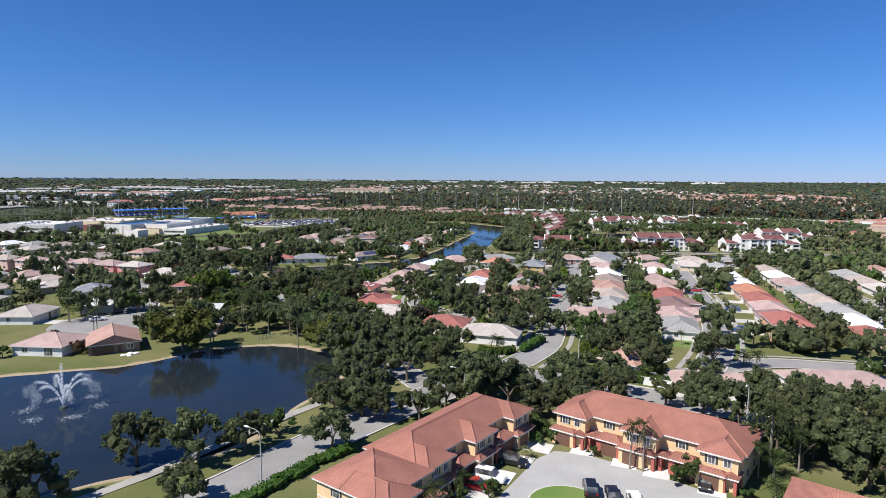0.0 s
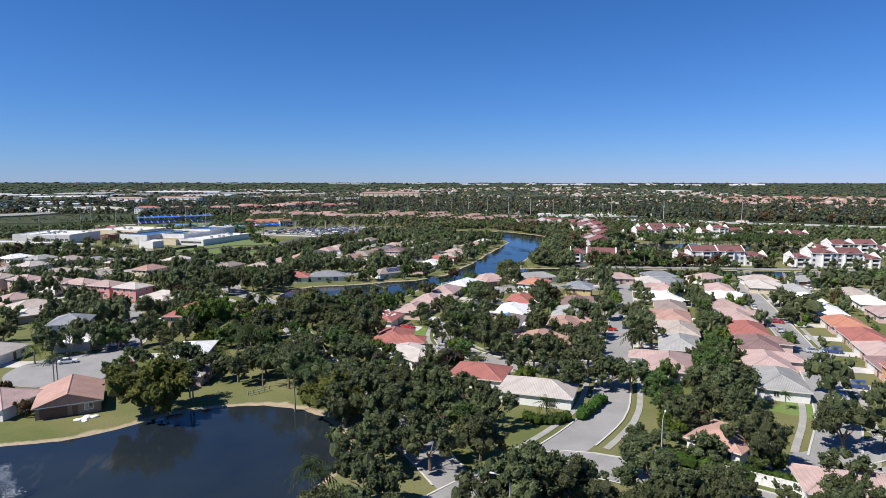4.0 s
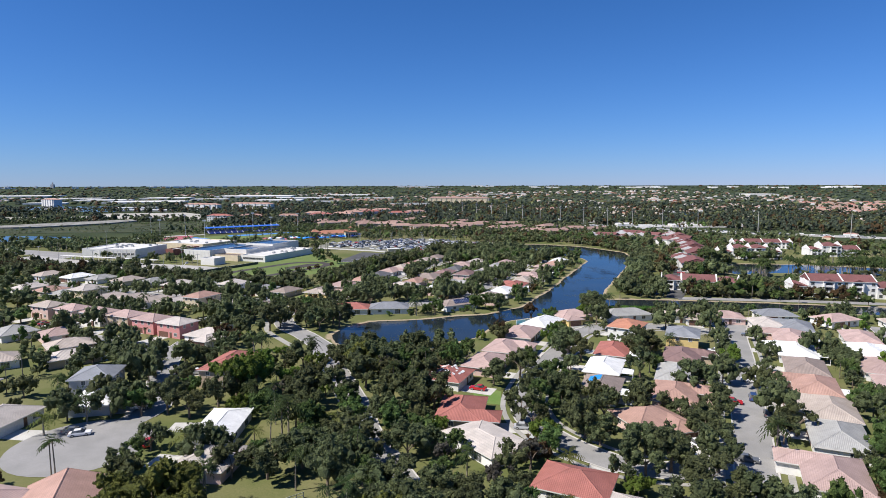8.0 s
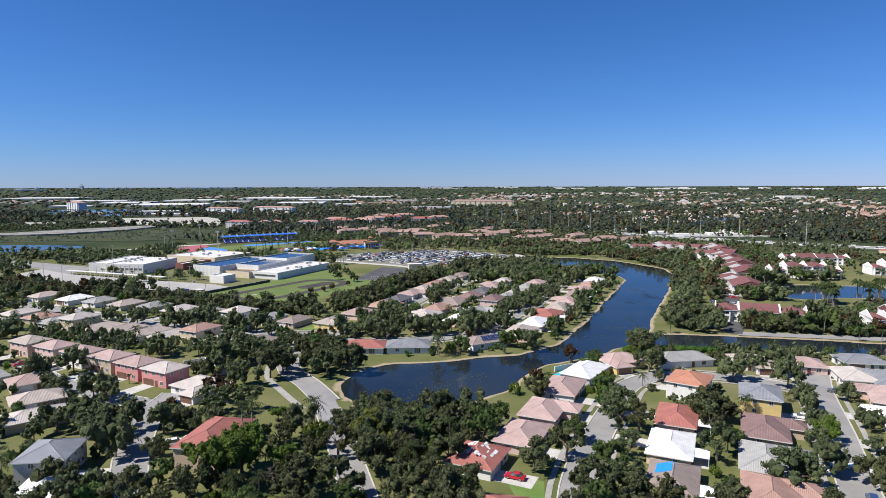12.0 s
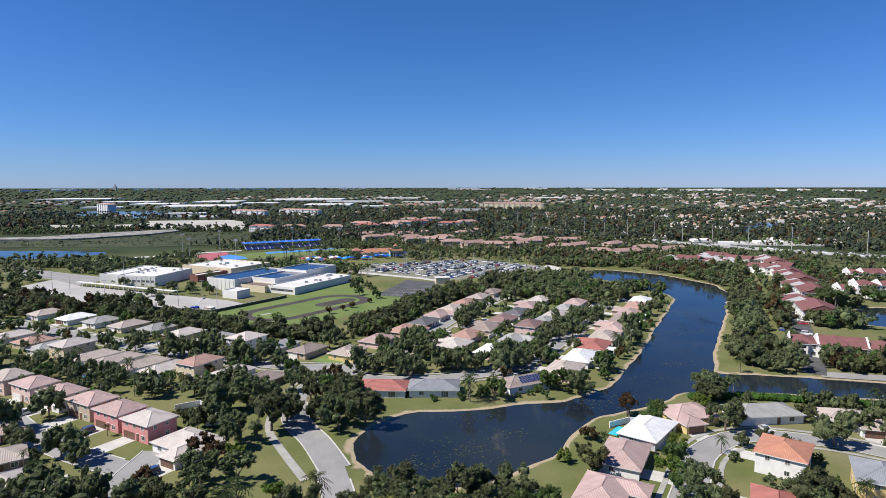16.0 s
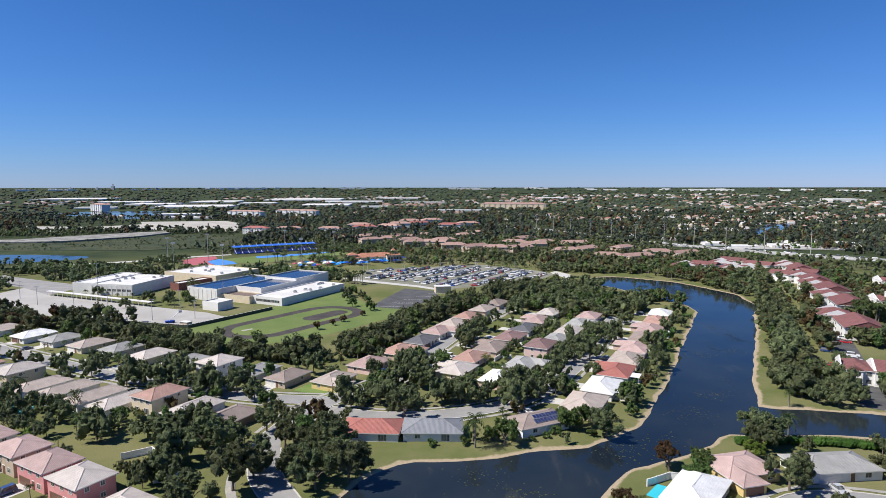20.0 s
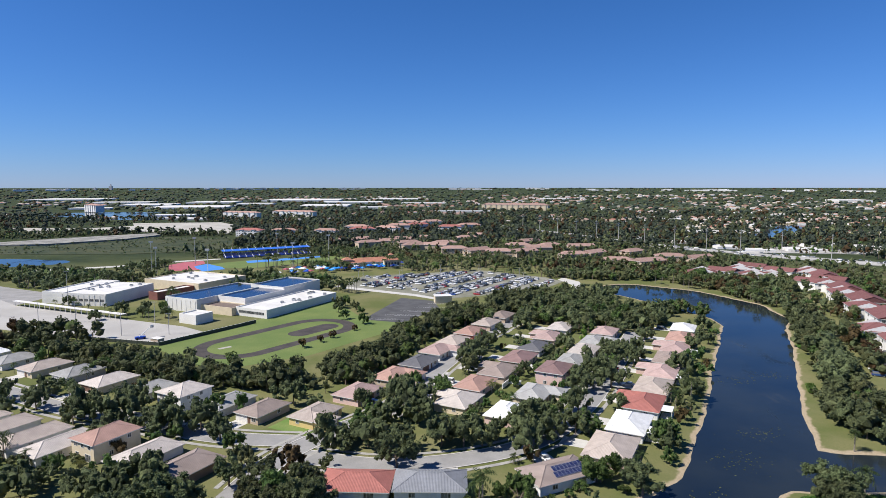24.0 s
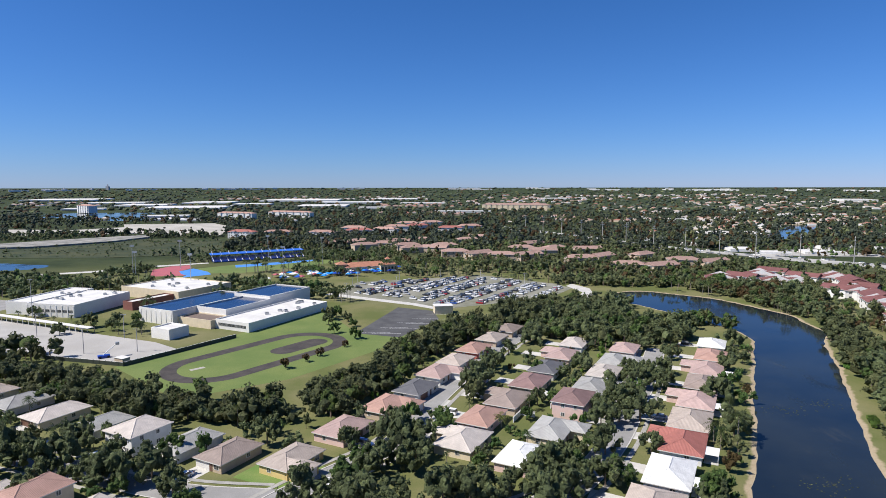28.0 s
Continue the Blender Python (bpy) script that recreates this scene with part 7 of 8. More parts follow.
def far_land():
    """Woods thinning to the horizon, with estates of houses in rows between them."""
    r = random.Random(31)
    trees, thin, homes, sheds = [], [], [], []
    z = lambda x, y: float(far_rise(x, y))
    spots_ = []

    def estate(cx, cy, w, d, turn, roofs, size, fill=.8, step=1.0):
        a = radians(turn)
        rows, cols = max(1, int(d / (34 * step))), max(1, int(w / (20 * step)))
        for i in range(rows):
            for j in range(cols):
                if r.random() > fill * .46:
                    continue
                u, v = (j + .5) / cols * w - w / 2 + r.uniform(-3, 3), (i + .5) / rows * d - d / 2 + r.uniform(-4, 4)
                x, y = cx + u * math.cos(a) - v * math.sin(a), cy + u * math.sin(a) + v * math.cos(a)
                if not clear_far(x, y, 10):
                    continue
                half = size * .72
                homes.append((x, y, z(x, y), half * r.uniform(.8, 1.3), half * r.uniform(.6, .85), r.uniform(4.5, 6.5) * half / 8, a + r.choice((0, 0, 1.57)) + r.uniform(-.1, .1), 0, r.choice(roofs)))
                spots_.append((x, y, size * 1.15))
    BROWN, MIXED, PALES = (0, 2, 4, 4), (0, 2, 4, 6, 6, 8), (6, 6, 8, 0)
    for e in ((-100, 1735, 230, 140, 5, BROWN, 10), (90, 1670, 220, 120, -8, BROWN, 10), (-80, 2230, 260, 220, 0, BROWN, 12), (310, 1410, 170, 90, -12, BROWN, 11, 1.0, .9), (240, 1540, 120, 80, -10, BROWN, 11),
              (330, 1120, 90, 60, -20, PALES, 9), (440, 1190, 160, 170, -25, PALES, 9), (580, 1090, 130, 160, -25, MIXED, 11), (640, 1400, 300, 240, -15, MIXED, 9), (460, 1460, 160, 160, -10, MIXED, 8),
              (900, 1500, 320, 320, -20, MIXED, 9, .6), (1000, 1150, 360, 340, -30, BROWN, 11, 1.5), (760, 820, 260, 300, -35, MIXED, 10, 1.2), (1300, 1500, 460, 460, -25, BROWN, 12, 1.4), (700, 1900, 500, 400, -5, MIXED, 10, .45),
              (1200, 2200, 700, 600, -10, MIXED, 11, .35), (300, 2500, 600, 500, 0, MIXED, 11, .3), (-1300, 2300, 500, 300, 8, MIXED, 11, .35), (-1150, 1650, 320, 200, 10, MIXED, 10, .5), (-650, 1480, 200, 60, 8, (8, 0, 6), 11, .6),
              (-250, 1450, 160, 120, 3, MIXED, 9, .6), (150, 1330, 140, 90, -14, MIXED, 9, .5), (-500, 3000, 900, 500, 0, MIXED, 12, .25), (900, 3100, 1400, 700, 0, MIXED, 13, .2), (480, 640, 160, 140, -40, MIXED, 8, .6), (560, 420, 180, 280, -50, BROWN, 10, 1.2), (800, 560, 280, 340, -45, BROWN, 11, 1.4)):
        estate(*e)
    for x, y, w, d, h in ((-750, 2062, 220, 60, 9), (-330, 2500, 220, 40, 9), (-1150, 2420, 200, 40, 9), (-640, 2330, 120, 30, 9), (-200, 2050, 90, 20, 8), (-1000, 1960, 110, 20, 8), (-560, 2724, 300, 80, 11), (-372, 2188, 155, 50, 9), (-960, 2226, 150, 50, 9), (-840, 2480, 160, 60, 9), (-600, 1590, 90, 26, 7), (-480, 1450, 60, 24, 6), (-500, 1470, 70, 18, 6), (-560, 1470, 60, 16, 5), (-1500, 2700, 260, 80, 10),
                          (330, 880, 26, 16, 5), (360, 1010, 40, 14, 4.5), (400, 850, 40, 14, 5), (440, 890, 34, 18, 5), (350, 850, 30, 10, 4), (480, 870, 50, 12, 5), (310, 940, 36, 10, 5), (280, 1000, 30, 10, 5), (458, 1384, 30, 22, 10), (1522, 2478, 110, 40, 16), (-200, 2900, 200, 50, 9), (500, 2900, 120, 40, 9), (-60, 2420, 160, 16, 9), (60, 1790, 150, 12, 9), (560, 1250, 30, 14, 5)):
        sheds.append((x, y, z(x, y), w / 2, d * (1.6 if y > 1900 else .9), h * .55, -math.atan2(x, y) * .4, 0, r.choice((0, 2))))
        spots_.append((x, y, w * .5))
    for a0, a1, d in ((-22, -15.8, 4500), (-27, -25.5, 4400), (.5, 4.8, 4450), (13.9, 16, 4300), (20, 26, 4250), (28.8, 29.8, 4200), (30.6, 31.6, 4300), (33.5, 35, 4200), (8, 10, 4500), (-10, -7.5, 4550), (38, 41, 4300), (-36, -31, 4400)):
        for k in range(max(2, int((a1 - a0) * 3))):
            a = radians(r.uniform(a0, a1))
            x, y = 12 + math.sin(a) * d * r.uniform(.96, 1.0), 229 + math.cos(a) * d * r.uniform(.96, 1.0)
            sheds.append((x, y, z(x, y), r.uniform(8, 32), 14, r.uniform(5, 11), -a, 0, 0))
    near = np.array(spots_)
    for k in range(14000):
        # even in the angle below the horizon
        dep = r.uniform(.0065, .085)
        d = 66 / dep
        d = min(d, 4650) if d < 5200 else r.uniform(2600, 4650)
        a = radians(r.uniform(-46, 56))
        x, y = 10 + math.sin(a) * d, 120 + math.cos(a) * d
        if y < 880 and x < 420 or (-640 < x < -235 and 800 < y < 1040) or not clear_far(x, y, 8):
            continue
        hit = np.min(np.hypot(near[:, 0] - x, near[:, 1] - y) - near[:, 2]) if d < 3200 else 9
        if hit < 0:
            continue
        s = r.uniform(3.4, 6.5) * (1 + d / 4500)
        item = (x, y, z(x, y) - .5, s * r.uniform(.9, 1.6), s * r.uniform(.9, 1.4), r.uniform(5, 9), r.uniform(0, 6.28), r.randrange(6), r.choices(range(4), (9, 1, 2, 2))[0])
        (thin if d < 1700 else trees).append(item)
    cluster("far_woods", "dark green tree cover spreading to the horizon", "woods", trees, FAR_BLOBS, [HAZED_LEAF, OAK, OLIVE, RUST, LIME, BARK])
    cluster("far_woods", "dark trees between distant houses and roads", "woods", thin, THIN_BLOBS, [HAZED_LEAF, OAK, OLIVE, RUST, LIME, BARK])
    cluster("far_houses", "distant suburban houses with brown and pale roofs", "houses", homes, [SHED],
            [wall_mat("cream"), roof_mat("terracotta"), wall_mat("white"), roof_mat("salmon"), wall_mat("tan"), roof_mat("townbrown"), wall_mat("white"), roof_mat("tan"), wall_mat("cream"), roof_mat("beige")])
    cluster("far_warehouses", "distant white flat-roofed warehouses", "warehouses", sheds, [BLOCK], [wall_mat("white"), FLATROOF, SCHOOLWALL, FLATROOF])


def scrub():
    """Low scrub over the open field and round its edge."""
    r = random.Random(71)
    poly = [(-640, 808), (-421, 818), (-315, 822), (-242, 853), (-238, 900), (-258, 980), (-330, 1024), (-385, 1012), (-395, 970), (-448, 900), (-640, 870)]
    items = []
    while len(items) < 420:
        x, y = r.uniform(-640, -238), r.uniform(808, 1024)
        if inside(x, y, poly):
            s = r.choice((.9, 1.2, 1.6, 2.6)) * r.uniform(.7, 1.3)
            items.append((x, y, .2, s * 1.6, s * 1.3, s * .8, r.uniform(0, 6.28), r.randrange(8), r.choices(range(3), (5, 2, 3))[0]))
    cluster("scrub", "low dark scrub scattered over the rough field", "scrub", items, THIN_BLOBS, WOODS)


scrub()


def roadside():
    """Traffic, lots and lamp poles along the highway."""
    r = random.Random(61)
    line = [(133, 1170), (170, 1075), (205, 1000), (240, 925), (285, 862), (330, 808), (388, 748), (520, 640)]
    m, p = Mesh(), Mesh()
    paints = [WHITE, STEEL, SHUTTER, WHITE, plain("grey_car_paint", (.3, .31, .33), .35)]
    for (ax, ay), (bx, by) in zip(line[:-1], line[1:]):
        l = math.hypot(bx - ax, by - ay)
        q = math.atan2(by - ay, bx - ax)
        for k in range(int(l / 4)):
            t, o = r.random(), r.choice((-13, -8, 4, 9, 14))
            c = Matrix.Translation((ax + (bx - ax) * t - math.sin(q) * o, ay + (by - ay) * t + math.cos(q) * o, .5)) @ Matrix.Rotation(q, 4, "Z")
            m.box(-2.2, -.9, .3, 2.2, .9, 1.0, r.choice(paints), c)
            m.box(-1.3, -.8, 1.0, 1.1, .8, 1.5, GLASS, c)
        for k in range(2):
            t = (k + .5) / 2
            x, y = ax + (bx - ax) * t, ay + (by - ay) * t
            b = Mesh()
            b.tube([(0, 0, -.2), (0, 0, 26)], [.4, .22], KERB, 6)
            b.box(-.2, -3, 22, .2, 3, 22.4, KERB)
            b.box(-.2, -2, 24.4, .2, 2, 24.8, KERB)
            ob = thing("power_pole", "tall pale concrete power pole beside the highway", "power pole", "power poles", pose(x - 8, y - 14, .2, 0, 0, math.degrees(q)))
            part("pole", b, ob)
    single("highway_traffic", m, "cars along the distant highway", "cars", kind="stuff")


roadside()


def palm_shapes(count, seed):
    r = random.Random(seed)
    out = []
    for k in range(count):
        pts, fs = [], []
        lean = r.uniform(-.08, .08)
        for i in range(4):
            pts += [Vector((math.cos(i * 1.571) * .022, math.sin(i * 1.571) * .022, -.02)), Vector((math.cos(i * 1.571) * .016 + lean, math.sin(i * 1.571) * .016, .8))]
        fs += [((2 * i, 2 * (i + 1) % 8, (2 * (i + 1) + 1) % 8, 2 * i + 1), -99) for i in range(4)]
        for j in range(16):
            a, up = 6.283 * j / 16 + r.uniform(-.2, .2), r.uniform(-.3, .8)
            d, s = Vector((math.cos(a), math.sin(a), 0)), Vector((-math.sin(a), math.cos(a), 0))
            c = Vector((lean, 0, .8))
            p1, p2 = c + d * .17 + Vector((0, 0, .1 * up + .05)), c + d * .34 + Vector((0, 0, .12 * up - .1))
            n = len(pts)
            pts += [c, p1 + s * .05 - Vector((0, 0, .03)), p1 + Vector((0, 0, .02)), p1 - s * .05 - Vector((0, 0, .03)), p2]
            fs += [((n, n + 1, n + 2), 0), ((n, n + 2, n + 3), 0), ((n + 1, n + 4, n + 2), 0), ((n + 2, n + 4, n + 3), 0)]
        out.append((np.array([tuple(p) for p in pts]), fs))
    return out


PALM_SHAPES = palm_shapes(6, 8)


def palm_rows(label, runs, seed):
    r = random.Random(seed)
    items = []
    for x0, y0, x1, y1, width, count, h in runs:
        for k in range(count):
            t = r.random()
            x, y = x0 + (x1 - x0) * t + r.uniform(-.5, .5) * width, y0 + (y1 - y0) * t + r.uniform(-.5, .5) * width
            if not free(x, y, .6):
                continue
            s = h * r.uniform(.75, 1.2)
            items.append((x, y, 0, s * .9, s * .9, s, r.uniform(0, 6.28), r.randrange(6), 0))
    cluster("palm_row", label, "palms", items, PALM_SHAPES, [PALMLEAF, PALM_BARK])


def mid_woods(name, label, spots_list, seed, shapes=None, size=1.0):
    """Tree belts that stay some way off, as one mass of crowns."""
    r = random.Random(seed)
    items = []
    for x0, y0, x1, y1, width, count, mix in spots_list:
        for k in range(count):
            t = r.random()
            dx, dy = x1 - x0, y1 - y0
            l = math.hypot(dx, dy)
            o = r.uniform(-.5, .5) * width
            x, y = x0 + dx * t - dy / l * o, y0 + dy * t + dx / l * o
            if not free(x, y, 1.5):
                continue
            s = r.uniform(2.6, 4.6) * size
            items.append((x, y, float(far_rise(x, y)) + .2, s * 1.25, s * 1.25 * r.uniform(.8, 1.2), s * r.uniform(1.0, 1.4), r.uniform(0, 6.28), r.randrange(8), r.choices(range(4), mix)[0]))
    return cluster(name, label, "trees", items, shapes or LIGHT_BLOBS, WOODS)


far_land()
A, B, C = (8, 1, 1, 0), (6, 2, 3, 2), (3, 2, 5, 4)
mid_woods("tree_belt", "dense belt of trees behind the houses", [
    (-150, 446, -84, 418, 18, 60, A), (-84, 416, -30, 405, 12, 44, A), (-28, 411, -4, 455, 14, 50, A), (-10, 458, 14, 500, 15, 46, A), (12, 498, 62, 556, 22, 80, A), (50, 545, 100, 580, 26, 60, A),
    (-260, 490, -150, 456, 30, 90, B), (-300, 520, -220, 470, 40, 70, B), (-330, 480, -200, 460, 60, 60, A)], 5, MID_BLOBS)
mid_woods("tree_belt", "trees and scrub along the pool and flats", [
    (120, 655, 190, 650, 16, 50, B), (185, 640, 215, 575, 18, 60, C), (205, 590, 214, 530, 20, 60, B), (118, 528, 160, 528, 14, 36, A), (100, 540, 116, 590, 16, 26, A), (205, 525, 300, 520, 22, 70, B), (250, 540, 330, 600, 60, 90, B), (200, 385, 280, 360, 14, 40, A)], 6)
mid_woods("tree_belt", "trees beside the car park and terraces", [
    (-20, 704, 110, 664, 26, 130, A), (100, 660, 140, 665, 20, 40, A), (100, 600, 110, 560, 14, 20, A), (-60, 760, 120, 720, 50, 130, B), (120, 720, 260, 720, 60, 130, C), (-90, 800, 200, 810, 90, 240, B), (-60, 870, 220, 850, 80, 200, B),
    (-240, 860, 60, 900, 70, 200, A), (-260, 940, 120, 960, 90, 220, A), (200, 650, 330, 640, 70, 140, B), (300, 560, 430, 600, 120, 160, B), (260, 760, 420, 640, 60, 160, A)], 7, THIN_BLOBS)
mid_woods("tree_belt", "dark trees round the open field", [
    (-300, 660, -150, 620, 22, 70, A), (-330, 690, -240, 650, 26, 60, A), (-230, 790, -100, 820, 24, 80, A), (-700, 1060, -300, 1110, 60, 150, A), (-640, 1000, -470, 1010, 60, 90, A), (-330, 1080, -240, 900, 40, 80, A), (-420, 650, -300, 600, 60, 80, A), (-560, 690, -330, 690, 24, 60, A)], 8, THIN_BLOBS)
mid_woods("tree_belt", "trees round the eastern flats and beyond the last houses", [
    (300, 330, 440, 440, 110, 150, A), (330, 230, 450, 330, 110, 130, A), (280, 90, 380, 200, 90, 110, A), (350, 440, 460, 560, 90, 110, B), (240, 385, 330, 380, 20, 40, A), (150, 346, 250, 320, 5, 16, A)], 12, THIN_BLOBS)
mid_woods("tree_belt", "shade trees along the canal and the parking drive of the flats", [
    (180, 470, 205, 525, 12, 28, A), (150, 400, 180, 466, 12, 32, A), (128, 362, 150, 400, 14, 22, A), (170, 395, 200, 460, 16, 30, B), (140, 366, 206, 342, 7, 24, B), (206, 342, 300, 312, 7, 26, B), (160, 362, 240, 336, 8, 14, C)], 16, MID_BLOBS)
mid_woods("tree_belt", "dark trees behind the school and by the stadium", [
    (-235, 640, -110, 645, 30, 60, A), (-140, 610, -70, 640, 20, 34, A), (-310, 560, -240, 640, 40, 60, A), (-100, 590, -60, 610, 16, 16, A), (-330, 650, -230, 660, 30, 50, A), (-250, 690, -236, 730, 14, 14, A), (-110, 720, -60, 700, 10, 20, A), (-120, 830, -40, 790, 30, 40, A)], 17)
mid_woods("tree_belt", "scattered trees on the lots by the highway", [(330, 830, 500, 900, 90, 70, B), (250, 960, 420, 900, 60, 50, A), (200, 1080, 330, 1050, 60, 60, A)], 19, THIN_BLOBS)
mid_woods("tree_belt", "dense dark trees among the brown terraces", [
    (40, 730, 260, 716, 40, 130, A), (60, 790, 270, 760, 50, 150, A), (30, 850, 260, 820, 60, 150, A), (-40, 920, 250, 890, 60, 150, A), (100, 690, 240, 680, 24, 70, B), (-200, 1000, 220, 1000, 90, 160, A)], 24, THIN_BLOBS, 1.1)
mid_woods("tree_belt", "broad shade trees along the eastern streets", [
    (113, 133, 135, 171, 9, 14, B), (135, 171, 187, 246, 10, 26, B), (126, 132, 143, 131, 8, 6, B), (143, 131, 182, 160, 10, 12, A), (182, 160, 211, 227, 14, 26, A), (204, 197, 241, 270, 14, 26, A)], 25, MID_BLOBS, 1.2)
mid_woods("tree_belt", "dark trees over the ground behind the eastern flats", [(440, 560, 480, 440, 90, 130, A), (400, 520, 460, 420, 80, 90, A), (241, 270, 340, 336, 60, 70, A)], 26, THIN_BLOBS, 1.2)
mid_woods("tree_belt", "dark woods behind the sand bank", [(-640, 1000, -480, 1090, 90, 170, A), (-560, 1060, -470, 1150, 60, 80, A), (-400, 1040, -300, 1060, 30, 50, A), (-360, 840, -240, 830, 14, 30, A)], 18, THIN_BLOBS)
mid_woods("tree_belt", "dense trees between the last houses and the pool", [(52, 498, 100, 500, 30, 34, A), (60, 520, 112, 540, 40, 56, A), (66, 556, 112, 560, 30, 34, A), (96, 500, 122, 520, 16, 18, A), (94, 484, 124, 508, 16, 20, A), (44, 490, 62, 520, 14, 16, A), (70, 500, 84, 540, 20, 20, A)], 13, MID_BLOBS)
mid_woods("tree_belt", "trees between the western houses", [
    (-300, 430, -190, 400, 50, 90, A), (-260, 380, -160, 350, 50, 90, A), (-240, 330, -140, 300, 50, 80, A), (-230, 280, -130, 250, 50, 80, A), (-180, 230, -110, 220, 40, 50, A), (230, 250, 330, 280, 60, 90, A), (250, 180, 330, 240, 60, 90, A), (230, 120, 300, 180, 60, 80, A)], 9)


mid_woods("tree_belt", "broad shade trees before the flats and their parking rows", [
    (146, 398, 180, 462, 7, 26, A), (194, 431, 216, 424, 5, 14, B), (224, 483, 246, 475, 5, 14, B), (242, 527, 264, 519, 5, 12, B), (256, 563, 278, 556, 5, 12, C), (160, 366, 200, 356, 5, 14, B), (190, 438, 198, 482, 6, 12, B),
    (222, 488, 230, 524, 6, 10, B), (240, 530, 252, 566, 6, 10, B), (276, 622, 300, 614, 8, 8, C), (194, 642, 300, 600, 10, 46, C), (196, 622, 250, 596, 10, 24, B), (214, 566, 236, 590, 10, 14, C), (262, 494, 300, 490, 6, 8, B)], 21, MID_BLOBS, 1.15)
mid_woods("tree_belt", "low shade trees over the parking rows before the flats", [(148, 362, 232, 338, 6, 26, B), (222, 338, 300, 316, 6, 22, B)], 22, MID_BLOBS, .85)
palm_rows("dark coconut palms round the pond of the flats", [
    (228, 470, 240, 500, 10, 12, 10), (228, 400, 236, 420, 10, 16, 11), (250, 412, 330, 396, 22, 50, 12), (262, 424, 320, 404, 14, 26, 11), (300, 470, 340, 446, 16, 18, 10), (286, 396, 320, 384, 14, 20, 12), (186, 338, 200, 348, 6, 7, 11), (150, 356, 210, 338, 6, 12, 9),
    (176, 520, 215, 600, 24, 26, 9), (150, 628, 210, 612, 18, 16, 9)], 41)
palm_rows("tall palms along the school and stadium", [
    (-170, 712, -80, 736, 16, 30, 11), (-120, 780, -20, 752, 20, 30, 12), (-60, 716, 30, 720, 14, 22, 11), (-230, 660, -200, 690, 14, 8, 11), (-190, 640, -176, 632, 5, 4, 9), (-240, 600, -200, 640, 14, 14, 11), (-290, 620, -240, 560, 22, 18, 10), (-108, 596, -96, 612, 6, 5, 9),
    (-150, 512, -146, 516, 4, 2, 7), (-55, 600, -40, 590, 8, 7, 9), (60, 780, 180, 720, 30, 26, 9)], 42)


# ---- the skyline ----
def far_tower(x, y, h, label):
    z = float(far_rise(x, y)) - 2
    ob = thing("distant_tower", label, "tower", "skyline", pose(x, y, z))
    m = Mesh()
    m.box(-9, -9, 0, 9, 9, h, wall_mat("grey"))
    m.box(-3, -3, h, 3, 3, h * 1.5, wall_mat("grey"))
    part("shaft", m, ob)


far_tower(-2120, 4120, 26, "hazy grey tower block on the horizon")
far_tower(-2200, 4080, 12, "low hazy grey block on the horizon")
far_tower(-2330, 4010, 12, "low hazy grey block on the horizon")

# ---- trees near the path ----
def grove(kinds, x0, y0, x1, y1, width, count, scale=1.0, gap=4.2, seed=1):
    """Single trees spread along a line, clear of houses, streets and water."""
    r = random.Random(seed)
    placed = 0
    for k in range(count * 6):
        t, o = r.random(), r.uniform(-.5, .5) * width
        dx, dy = x1 - x0, y1 - y0
        l = math.hypot(dx, dy)
        x, y = x0 + dx * t - dy / l * o, y0 + dy * t + dx / l * o
        if placed >= count:
            break
        if not free(x, y, 1.4) or any((x - a) ** 2 + (y - b) ** 2 < gap * gap for a, b in PLANTED):
            continue
        kd = kinds[r.randrange(len(kinds))]
        if kd in PALMS:
            palm(kd, x, y, scale * r.uniform(.8, 1.15))
        else:
            tree(kd, x, y, scale * r.uniform(.75, 1.2))
        placed += 1


O3 = ("oak", "oak_b", "oak_c", "oak", "oak_b")
MIX = ("oak", "oak_b", "oak_c", "ficus", "olive", "coconut", "royal", "oak_b", "oak_c")
for x, y, s in ((-24, 99, 1.1), (-15, 98, 1.0), (-8, 100, .95), (-34, 86, 1.2), (-15, 84, .8), (-40, 78, 1.1)):
    tree("oak_b", x, y, s)
tree("bush", -3, 105, 1.7)
tree("layered", -27.5, 163.5, 1.3)
for x, y, k, s in ((-42, 186, "oak_c", .8), (-41, 190, "ficus", .8), (-40, 196, "oak_b", .75), (-52.5, 167, "grey", .6), (-63, 182, "rust", .5)):
    tree(k, x, y, s)
for x, y, s in ((7, 112, 1.0), (13, 117, 1.05), (16, 108, .9), (24, 128, 1.1), (33, 130, 1.0), (36, 113, 1.0), (42, 112, 1.0), (49, 117, .95), (54, 112, 1.0), (20, 134, 1.0), (58, 120, .9), (12, 128, 1.0)):
    tree("oak_b" if int(x) % 2 else "oak", x, y, s)
for x, y in ((88, 92), (91, 86), (94, 80), (92, 74), (76, 74), (82, 68), (88, 66), (98, 86), (100, 76)):
    tree("oak_c", x, y, 1.05)
for x, y, k, s in ((22, 105, "oak_b", .9), (28, 110, "oak", .9), (38, 116.5, "oak_b", .9), (46, 118, "oak", 1.0), (52, 105, "oak_b", .9), (57, 108, "oak_c", 1.0), (61, 103, "oak", .85), (64, 109, "oak_b", .9), (74, 95, "oak", .9), (78, 90, "oak_b", 1.0), (84, 84, "oak", 1.0), (96, 92, "oak_b", 1.0), (104, 84, "oak", 1.0), (70, 121, "oak_b", .85), (76, 116, "ficus", .9), (84, 108, "oak_c", 1.0), (92, 100, "oak_b", .9), (80, 76, "oak", 1.1), (86, 74, "oak_b", 1.1), (71, 79, "oak_c", .8)):
    tree(k, x, y, s)
